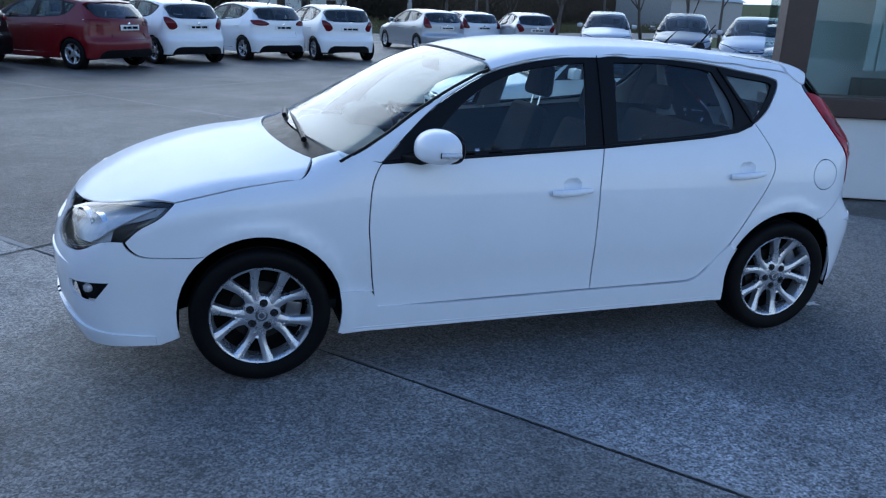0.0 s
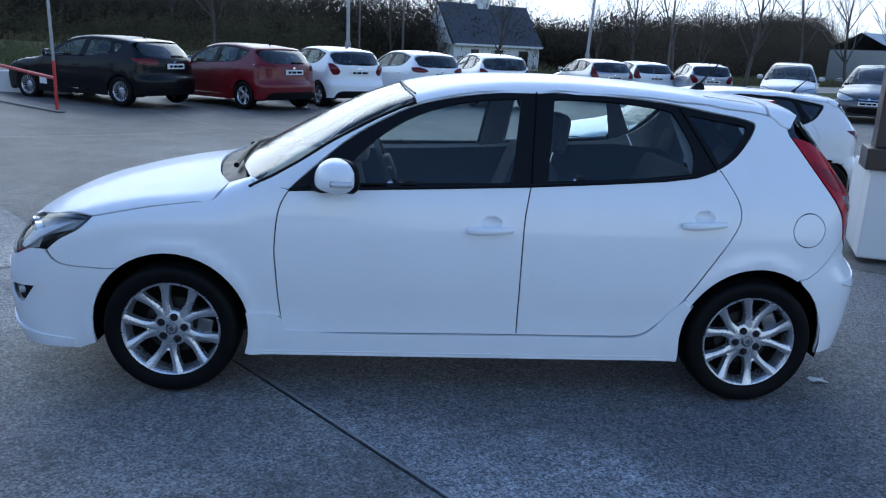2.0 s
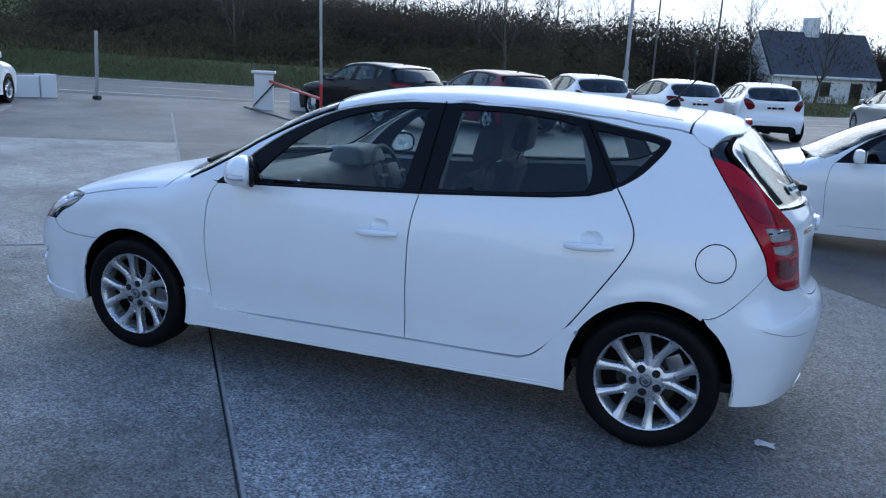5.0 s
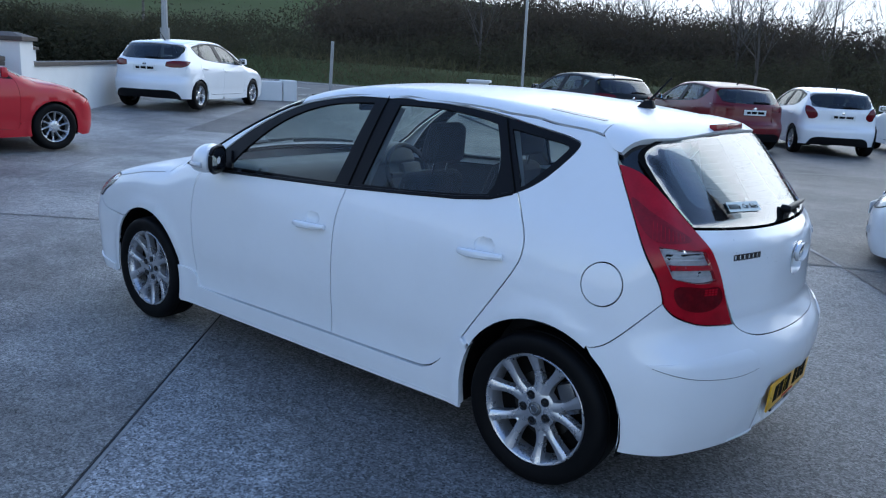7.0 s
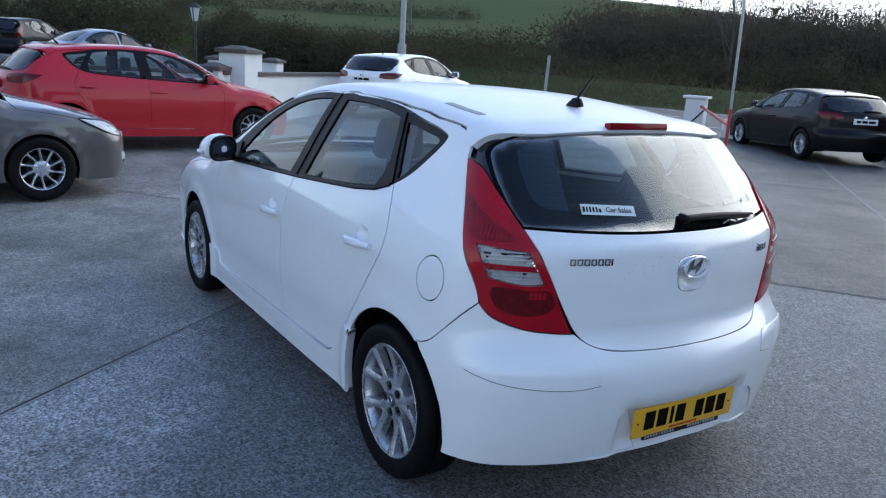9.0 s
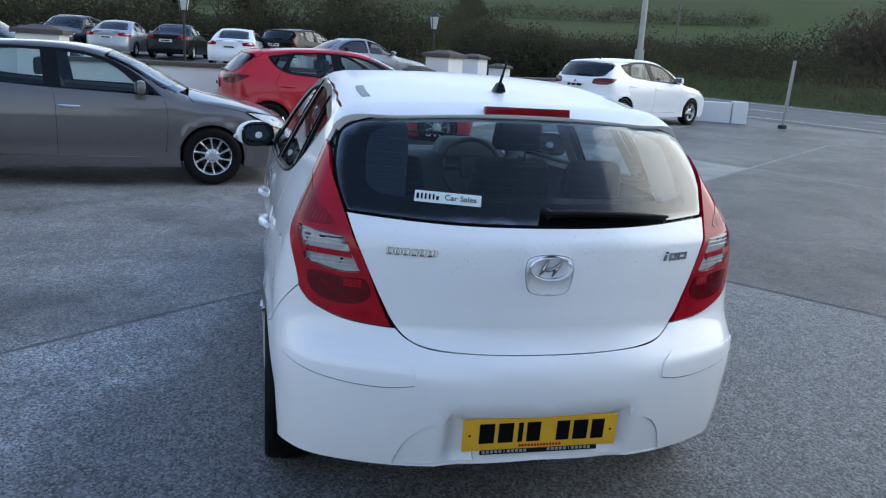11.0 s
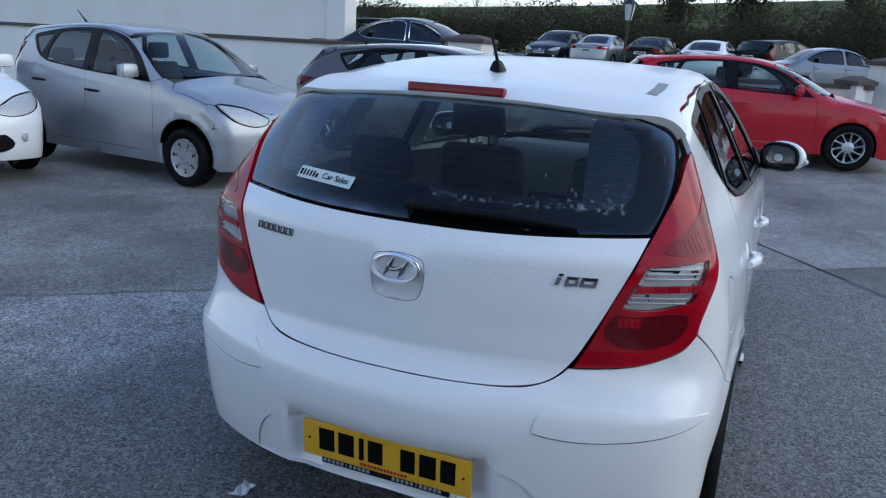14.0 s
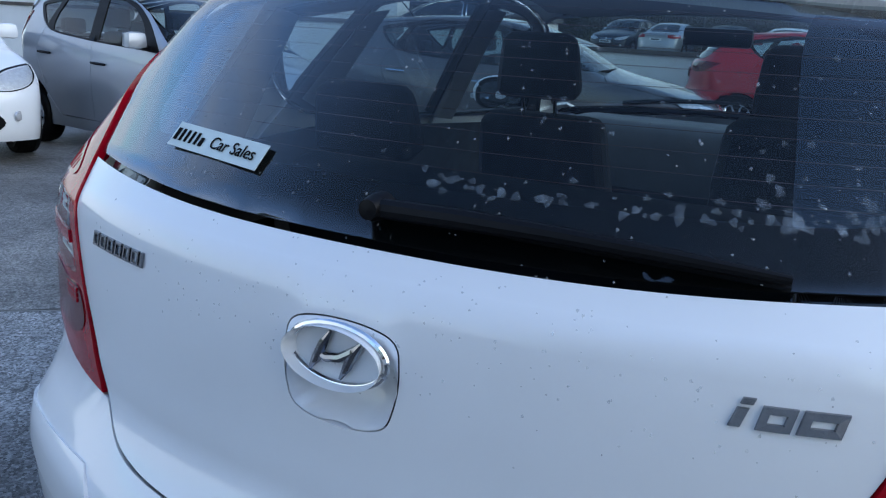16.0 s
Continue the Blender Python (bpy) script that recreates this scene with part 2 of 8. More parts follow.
def spline(pts):
    """A smooth curve through (x, y) points, as a function of arrays."""
    p = np.array(pts, float)
    x, y = p[:, 0], p[:, 1]
    d = np.diff(y) / np.diff(x)
    m = np.empty_like(y)
    m[0], m[-1] = d[0], d[-1]
    h = np.diff(x)
    m[1:-1] = (d[:-1] * h[1:] + d[1:] * h[:-1]) / (h[1:] + h[:-1])

    i = np.repeat(np.arange(len(x) - 1), 24)
    t = np.tile(np.arange(24) / 24, len(x) - 1)
    w = h[i]
    tab_y = (2 * t**3 - 3 * t**2 + 1) * y[i] + (t**3 - 2 * t**2 + t) * w * m[i] + (3 * t**2 - 2 * t**3) * y[i + 1] + (t**3 - t**2) * w * m[i + 1]
    tab_x = np.concatenate([[x[0] - 3], x[i] + t * w, [x[-1], x[-1] + 3]])
    tab_y = np.concatenate([[y[0] - 3 * m[0]], tab_y, [y[-1], y[-1] + 3 * m[-1]]])

    def at(q):
        return np.interp(q, tab_x, tab_y)
    return at


def smax(a, b, k):
    h = np.maximum(k - np.abs(a - b), 0) / k
    return np.maximum(a, b) + h * h * k / 4


class Body:
    """The outer skin of a car, nose towards -x, as a field that is nought on the skin. All curves in metres."""

    def __init__(self, plan, sect, top, crown, rear, nose, rear_bow=0.30, nose_bow=0.18, wheels=(-1.325, 1.325), arch=0.36, flare=0.012, belt=0.95, soft_low=0.11, soft_high=0.06):
        self.plan, self.sect, self.top, self.crown, self.rear, self.nose = (spline(c) for c in (plan, sect, top, crown, rear, nose))
        self.rear_bow, self.nose_bow, self.wheels, self.arch, self.flare, self.belt = rear_bow, nose_bow, wheels, arch, flare, belt
        self.low, self.high = soft_low, soft_high

    def f(self, x, y, z):
        y = np.abs(y)
        s = np.clip((z - self.belt + 0.12) / 0.2, 0, 1)
        k = self.low + (self.high - self.low) * s * s * (3 - 2 * s)
        w = self.plan(x) + self.sect(z)
        for wx in self.wheels:
            r = np.hypot(x - wx, z - 0.31)
            w = w + self.flare * np.exp(-((r - self.arch) / 0.045) ** 2)
        side = y - w
        slope = (self.top(x + 0.05) - self.top(x - 0.05)) / 0.1
        up = (z - self.top(x) + self.crown(x) * y * y) / np.sqrt(1 + slope**2)
        rs = (self.rear(z + 0.05) - self.rear(z - 0.05)) / 0.1
        back = (x - self.rear(z) + self.rear_bow * y * y + 0.12 * y**4) / np.sqrt(1 + rs**2)
        ns = (self.nose(z + 0.05) - self.nose(z - 0.05)) / 0.1
        fore = (self.nose(z) - x + self.nose_bow * y * y + 0.20 * y**4) / np.sqrt(1 + ns**2)
        return smax(smax(side, up, k), smax(back, fore, 0.05), k)

    def grad(self, x, y, z, e=0.004):
        g = np.stack([self.f(x + e, y, z) - self.f(x - e, y, z), self.f(x, y + e, z) - self.f(x, y - e, z), self.f(x, y, z + e) - self.f(x, y, z - e)], -1)
        return g / np.maximum(np.linalg.norm(g, axis=-1, keepdims=True), 1e-9)

    def lift(self, dom, uv):
        """Places on the skin over points uv of a flat domain: side (x, z), right side y > 0; rear and nose (y, z); top (x, y);
        round (angle in degrees from straight back, z), about an upright axis."""
        uv = np.asarray(uv, float)
        u, v = uv[:, 0], uv[:, 1]
        o, one = np.zeros_like(u), np.ones_like(u)
        if dom == "side":
            base, way = np.stack([u, o, v], -1), np.stack([o, one, o], -1)
        elif dom == "rear":
            base, way = np.stack([o + 0.6, u, v], -1), np.stack([one, o, o], -1)
        elif dom == "nose":
            base, way = np.stack([o - 0.9, u, v], -1), np.stack([-one, o, o], -1)
        elif dom == "top":
            base, way = np.stack([u, v, o + 0.35], -1), np.stack([o, o, one], -1)
        else:
            x0 = {"round": self.wheels[1] - 0.075, "fround": self.wheels[0] - 0.125}[dom]
            a = np.radians(u)
            sg = 1 if dom == "round" else -1
            base, way = np.stack([o + x0, o, v], -1), np.stack([sg * np.cos(a), np.sin(a), o], -1)
        lo, hi = o.copy(), o + 2.2
        for _ in range(22):
            mid = (lo + hi) / 2
            p = base + way * mid[:, None]
            inside = self.f(p[:, 0], p[:, 1], p[:, 2]) < 0
            lo, hi = np.where(inside, mid, lo), np.where(inside, hi, mid)
        return base + way * lo[:, None]


# ---- panels cut out of a skin ----
def rounded(pts, n=8):
    """A closed outline through points (u, v) or (u, v, 1); a third number marks a sharp corner, the rest is curved."""
    k = len(pts)
    sharp = [len(p) > 2 for p in pts]
    p = np.array([q[:2] for q in pts], float)
    out = []
    for i in range(k):
        a, b = p[i], p[(i + 1) % k]
        pre = a - (b - a) if sharp[i] else p[i - 1]
        post = b + (b - a) if sharp[(i + 1) % k] else p[(i + 2) % k]
        if sharp[i] and sharp[(i + 1) % k]:
            m = max(1, int(np.hypot(*(b - a)) / 0.05))
            out += [a + (b - a) * j / m for j in range(m)]
            continue
        ma, mb = (b - pre) / 2, (post - a) / 2
        if sharp[i]:
            ma = (b - a) - (post - a) / 4
        if sharp[(i + 1) % k]:
            mb = (b - a) - (b - pre) / 4
        for j in range(n):
            s = j / n
            out.append((2 * s**3 - 3 * s**2 + 1) * a + (s**3 - 2 * s**2 + s) * ma + (3 * s**2 - 2 * s**3) * b + (s**3 - s**2) * mb)
    return np.array(out)


def in_poly(q, poly):
    x, y = q[:, 0], q[:, 1]
    inside = np.zeros(len(q), bool)
    a = poly
    b = np.roll(poly, -1, axis=0)
    for (x0, y0), (x1, y1) in zip(a, b):
        if y0 == y1:
            continue
        inside ^= ((y0 > y) != (y1 > y)) & (x < (x1 - x0) * (y - y0) / (y1 - y0) + x0)
    return inside


def area(poly):
    return 0.5 * np.sum(poly[:, 0] * np.roll(poly[:, 1], -1) - np.roll(poly[:, 0], -1) * poly[:, 1])


def inset(poly, d):
    """The outline moved inwards by d."""
    t = np.roll(poly, -1, axis=0) - np.roll(poly, 1, axis=0)
    t /= np.maximum(np.linalg.norm(t, axis=1, keepdims=True), 1e-9)
    n = np.stack([-t[:, 1], t[:, 0]], -1) * (1 if area(poly) > 0 else -1)
    return poly + n * d


def densify(poly, step):
    out = []
    for a, b in zip(poly, np.roll(poly, -1, axis=0)):
        m = max(1, int(np.ceil(np.hypot(*(b - a)) / step)))
        out += [a + (b - a) * j / m for j in range(m)]
    return np.array(out)


def sheet(poly, holes=(), step=0.05):
    """Points and triangles that fill an outline with holes, on an even lattice."""
    from mathutils.geometry import delaunay_2d_cdt
    loops = [densify(poly, step)] + [densify(h, step) for h in holes]
    lo, hi = poly.min(0), poly.max(0)
    nx, ny = max(1, int((hi[0] - lo[0]) / step)), max(1, int((hi[1] - lo[1]) / step))
    gx, gy = np.meshgrid(np.linspace(lo[0], hi[0], nx + 1), np.linspace(lo[1], hi[1], ny + 1))
    gx[1::2] += 0.25 * step
    grid = np.stack([gx.ravel(), gy.ravel()], -1)
    keep = in_poly(grid, inset(loops[0], step * 0.45))
    for h in loops[1:]:
        keep &= ~in_poly(grid, inset(h, -step * 0.45))
    pts, edges, at = [], [], 0
    for l in loops:
        pts += l.tolist()
        edges += [(at + i, at + (i + 1) % len(l)) for i in range(len(l))]
        at += len(l)
    pts += grid[keep].tolist()
    vs, _, fs, *_ = delaunay_2d_cdt([Vector(p) for p in pts], edges, [], 0, 1e-7)
    q = np.array([(v.x, v.y) for v in vs])
    f = np.array([tuple(t) for t in fs if len(t) == 3])
    mid = q[f].mean(1)
    ok = in_poly(mid, loops[0])
    for h in loops[1:]:
        ok &= ~in_poly(mid, h)
    return q, f[ok]


def mesh_of(name, verts, faces, normals=None, material=None, smooth=True):
    me = bpy.data.meshes.new(name)
    me.from_pydata([tuple(v) for v in verts], [], [tuple(int(i) for i in f) for f in faces])
    if material:
        me.materials.append(material)
    me.polygons.foreach_set("use_smooth", [smooth] * len(me.polygons))
    if normals is not None:
        me.normals_split_custom_set([tuple(n) for n in normals])
    me.update()
    return me


def child(name, me, parent, label=""):
    ob = new(name, me)
    ob.parent = parent
    if label:
        ob["label"] = label
    return ob


def skin(body, dom, outline, holes=(), step=0.05, gap=0.002, off=0.0, thick=0.012, left=True):
    """A panel of a body's skin over an outline, with turned-in edges. left: mirrored to y < 0 (domains with y > 0)."""
    scale = np.array([1.0, 1.0])
    if dom in ("round", "fround"):
        scale = np.array([0.0135, 1.0])          # degrees to about metres
    poly = inset(np.asarray(outline) * scale, gap)
    hs = [inset(np.asarray(h) * scale, -gap) for h in holes]
    q, f = sheet(poly, hs, step)
    p = body.lift(dom, q / scale)
    n = body.grad(p[:, 0], p[:, 1], p[:, 2])
    p = p + n * off
    if left:
        p[:, 1] *= -1
        n[:, 1] *= -1
    a = np.cross(p[f[:, 1]] - p[f[:, 0]], p[f[:, 2]] - p[f[:, 0]])
    flip = (a * n[f].mean(1)).sum(1) < 0
    f = f.copy()
    f[flip] = f[flip][:, ::-1]
    cnt = {}
    for t in f.tolist():
        for e in ((t[0], t[1]), (t[1], t[2]), (t[2], t[0])):
            cnt[e] = cnt.get(e, 0) + 1
    rim = [e for e in cnt if (e[1], e[0]) not in cnt]
    verts, faces = p.tolist(), f.tolist()
    loops = [n[i] for t in faces for i in t]
    back = {}
    for i in sorted({i for e in rim for i in e}):
        back[i] = len(verts)
        verts.append(p[i] - n[i] * thick)
    for i, j in rim:
        faces.append((j, i, back[i], back[j]))
        e = p[j] - p[i]
        s = np.cross(e, n[i])
        s = s / max(np.linalg.norm(s), 1e-9)
        loops += [s] * 4
    return verts, faces, loops


def joined(pieces):
    """Pieces in one; where one piece has no normals of its own, none keep theirs."""
    verts, faces, loops = [], [], []
    plain = any(l is None for _, _, l in pieces)
    for v, f, l in pieces:
        k = len(verts)
        verts += list(v)
        faces += [tuple(i + k for i in t) for t in f]
        loops += [] if plain else list(l)
    return verts, faces, None if plain else loops


def skin_part(name, pieces, material, parent, label=""):
    v, f, l = joined(pieces)
    me = mesh_of(name, v, f, l, material)
    if l is None:
        me.set_sharp_from_angle(angle=radians(40))
    return child(name, me, parent, label)


def circle(cx, cy, r, n=40, ry=None):
    a = np.linspace(0, 2 * np.pi, n, endpoint=False)
    return np.stack([cx + r * np.cos(a), cy + (ry or r) * np.sin(a)], -1)


def hard_edges(body, zlo=0.20, n=60):
    """Where the skin turns from side to top, side to rear and so on: curves that bound its faces."""
    def turn(dom, us, vs, swap, first, second, sign):
        """For each u, the first v at which the skin has turned."""
        u, v = np.meshgrid(us, vs, indexing="ij")
        uv = np.stack([v.ravel(), u.ravel()] if swap else [u.ravel(), v.ravel()], -1)
        p = body.lift(dom, uv)
        g = body.grad(p[:, 0], p[:, 1], p[:, 2])
        hit = (g[:, first] >= sign * g[:, second]).reshape(u.shape)
        hit[:, -1] = True
        return p.reshape(*u.shape, 3)[np.arange(len(us)), hit.argmax(1)]

    xs = np.linspace(float(body.nose(0.7)) + 0.08, float(body.rear(1.3)) - 0.02, n)
    shoulder = turn("top", xs, np.linspace(0.02, 1.0, 120), False, 1, 2, 1)
    zs = np.linspace(zlo, 1.45, n)
    an = np.linspace(2, 100, 140)
    back = turn("round", zs, an, True, 1, 0, 1)
    fore = turn("fround", zs, an, True, 1, 0, -1)
    return shoulder, back, fore


def arch_arc(cx, cz, r, zlo, n=18):
    """The wheel opening from front to rear, as (x, z)."""
    a0 = math.asin(max(-1, min(1, (zlo - cz) / r)))
    a = np.linspace(np.pi - a0, a0, n)
    return np.stack([cx + r * np.cos(a), cz + r * np.sin(a)], -1)


def faces_of(body, zlo, wheels, arch, cz=0.31):
    """Outlines of side, top, rear and nose."""
    sh, bk, fr = hard_edges(body, zlo)
    top_at = spline(sh[:, [0, 2]])
    bk = bk[bk[:, 2] < np.minimum(top_at(bk[:, 0]), 1.5)]
    fr = fr[fr[:, 2] < top_at(fr[:, 0])]
    sh = sh[(sh[:, 0] < bk[-1, 0]) & (sh[:, 0] > fr[-1, 0])]
    side = [*fr[::-1][:, [0, 2]]]
    for wx in wheels:
        side += [*arch_arc(wx, cz, arch, zlo)]
    side += [*bk[:, [0, 2]], *sh[::-1][:, [0, 2]]]
    w = float(sh[-1, 1])
    yy = np.linspace(-1, 1, 21)
    top = [*sh[:, :2], *np.stack([np.full(19, sh[-1, 0]) + 0.10 * (1 - yy[1:-1] ** 2), -yy[1:-1] * w], -1), *(sh[::-1, :2] * (1, -1))]
    wf = float(sh[0, 1])
    zr = spline(bk[:, [2, 1]])
    rear_top = body.lift("top", np.stack([np.full(19, sh[-1, 0]) + 0.10 * (1 - yy[1:-1] ** 2), -yy[1:-1] * w], -1))
    rear = [*bk[:, 1:], *rear_top[:, 1:], *(bk[::-1, 1:] * (-1, 1))]
    nz = body.lift("top", np.stack([np.full(19, sh[0, 0]), -yy[1:-1] * wf], -1))
    nose = [*fr[:, 1:], *nz[:, 1:], *(fr[::-1, 1:] * (-1, 1))]
    return np.array(side), np.array(top), np.array(rear), np.array(nose), sh


# ---- ground, yard and surroundings ----
def lie(x, y):
    """Height of the yard, which climbs gently towards the road."""
    t = max(0.0, min(1.0, (x + 12.0) / 8.0))
    u, v = max(0.0, min(1.0, (x - 0.8) / 2.5)), max(0.0, min(1.0, (y - 1.0) / 2.5)) * max(0.0, min(1.0, (14.0 - y) / 6.0))
    return -0.15 * u * u * (3 - 2 * u) * v * v * (3 - 2 * v) + 0.028 * max(0.0, min(-x, 45.0) - 5.0) - 0.008 * max(0.0, min(y, 70.0) - 16.0) * t


def box_bm(bm, lo, hi, bevel=0.0, at=None):
    made = bmesh.ops.create_cube(bm, size=1.0)["verts"]
    for v in made:
        v.co = Vector([lo[i] + (hi[i] - lo[i]) * (v.co[i] + 0.5) for i in range(3)])
    if bevel:
        es = list({e for v in made for e in v.link_edges})
        made = bmesh.ops.bevel(bm, geom=es, offset=bevel, segments=2, affect="EDGES", profile=0.6)["verts"]
    if at is not None:
        bmesh.ops.transform(bm, matrix=at, verts=[v for v in bm.verts if v in set(made)])
    return made


def bm_object(name, bm, material, parent=None, label="", smooth=False, at=None):
    me = bpy.data.meshes.new(name)
    bm.to_mesh(me)
    bm.free()
    me.materials.append(material)
    if smooth:
        me.polygons.foreach_set("use_smooth", [True] * len(me.polygons))
    ob = new(name, me)
    if parent:
        ob.parent = parent
    if at is not None:
        ob.matrix_basis = at
    if label:
        ob["label"] = label
    return ob


def thing(name, at, label, category, group=""):
    ob = new(name)
    ob.matrix_basis = at
    return tagged(ob, label, category, group)


# ---- car parts shared by all cars ----
def lathe(profile, n=48, sharp=None):
    """Turn a profile of (radius, y) about the y axis."""
    v, f = [], []
    for i in range(n):
        a = 2 * math.pi * i / n
        v += [(r * math.cos(a), y, r * math.sin(a)) for r, y in profile]
    k = len(profile)
    for i in range(n):
        j = (i + 1) % n
        f += [(i * k + m, i * k + m + 1, j * k + m + 1, j * k + m) for m in range(k - 1)]
    return v, f


def plain_part(name, vf, material, parent, label="", smooth=True, at=None, auto=35):
    me = mesh_of(name, vf[0], vf[1], None, material, smooth)
    if smooth and auto:
        me.set_sharp_from_angle(angle=radians(auto))
    ob = child(name, me, parent, label)
    if at is not None:
        ob.matrix_basis = at
    return ob


def rounded_box(size, bevel, seg=2, taper=(1, 1), lean=0.0):
    """A softened block on its base, narrowing to taper at its top and leaning in x."""
    bm = bmesh.new()
    bmesh.ops.create_cube(bm, size=1.0)
    for v in bm.verts:
        t = v.co.z + 0.5
        v.co = Vector((v.co.x * size[0] * (1 + (taper[0] - 1) * t) + lean * t, v.co.y * size[1] * (1 + (taper[1] - 1) * t), t * size[2]))
    bmesh.ops.bevel(bm, geom=list(bm.edges), offset=bevel, segments=seg, affect="EDGES", profile=0.6)
    v = [tuple(p.co) for p in bm.verts]
    bm.verts.index_update()
    f = [tuple(q.index for q in p.verts) for p in bm.faces]
    bm.free()
    return v, f


def tube(points, r, n=8, closed=False):
    """A round bar along points."""
    pts = [Vector(p) for p in points]
    v, f = [], []
    k = len(pts)
    rr = r if isinstance(r, (list, tuple)) else [r] * k
    for i, p in enumerate(pts):
        a = pts[(i - 1) % k] if closed or i else p
        b = pts[(i + 1) % k] if closed or i < k - 1 else p
        d = (b - a).normalized()
        u = d.orthogonal().normalized() if abs(d.z) < 0.9 else d.cross(Vector((0, 1, 0))).normalized()
        if abs(d.z) < 0.9:
            u = d.cross(Vector((0, 0, 1))).normalized()
        w = d.cross(u)
        v += [tuple(p + (u * math.cos(2 * math.pi * j / n) + w * math.sin(2 * math.pi * j / n)) * rr[i]) for j in range(n)]
    for i in range(k if closed else k - 1):
        m = (i + 1) % k
        f += [(i * n + j, i * n + (j + 1) % n, m * n + (j + 1) % n, m * n + j) for j in range(n)]
    if not closed:
        f += [tuple(range(n))[::-1], tuple((k - 1) * n + j for j in range(n))]
    return v, f


def merge(*vfs):
    v, f = [], []
    for a, b in vfs:
        k = len(v)
        v += list(a)
        f += [tuple(i + k for i in t) for t in b]
    return v, f


def moved(vf, m):
    return [tuple(m @ Vector(p)) for p in vf[0]], vf[1]


def spoke(a0, a1, r0, r1, w0, w1, y0, y1, depth, n=7, waist=0.30):
    """One curved spoke from hub to rim; outer side towards -y."""
    v, f = [], []
    for i in range(n):
        s = i / (n - 1)
        e = s * s * (3 - 2 * s)
        a, r, w = a0 + (a1 - a0) * e, r0 + (r1 - r0) * s, w0 + (w1 - w0) * s - waist * min(w0, w1) * math.sin(math.pi * s)
        y = y0 + (y1 - y0) * s + 0.010 * math.sin(math.pi * s)
        c = Vector((math.cos(a), 0, math.sin(a)))
        t = Vector((-math.sin(a), 0, math.cos(a)))
        for o, d in ((-0.5, depth), (-0.44, 0.006), (-0.10, -0.001), (0.10, -0.001), (0.44, 0.006), (0.5, depth)):
            p = c * r + t * w * o
            v.append((p.x, y + d, p.z))
    for i in range(n - 1):
        f += [(i * 6 + j, i * 6 + j + 1, i * 6 + j + 7, i * 6 + j + 6) for j in range(5)]
    return v, f


TYRE = [(0.206, -0.078), (0.212, -0.088), (0.232, -0.096), (0.262, -0.100), (0.288, -0.098), (0.302, -0.089), (0.3105, -0.075), (0.314, -0.05), (0.3145, -0.046), (0.309, -0.045),
        (0.309, -0.039), (0.3150, -0.038), (0.3155, 0.0), (0.3150, 0.038), (0.309, 0.039), (0.309, 0.045), (0.3145, 0.046), (0.3105, 0.075), (0.302, 0.089), (0.26, 0.1), (0.206, 0.08)]
BARREL = [(0.1985, -0.079), (0.2045, -0.082), (0.2075, -0.079), (0.2075, -0.074), (0.200, -0.068), (0.193, -0.050), (0.188, -0.01), (0.190, 0.06), (0.205, 0.08)]


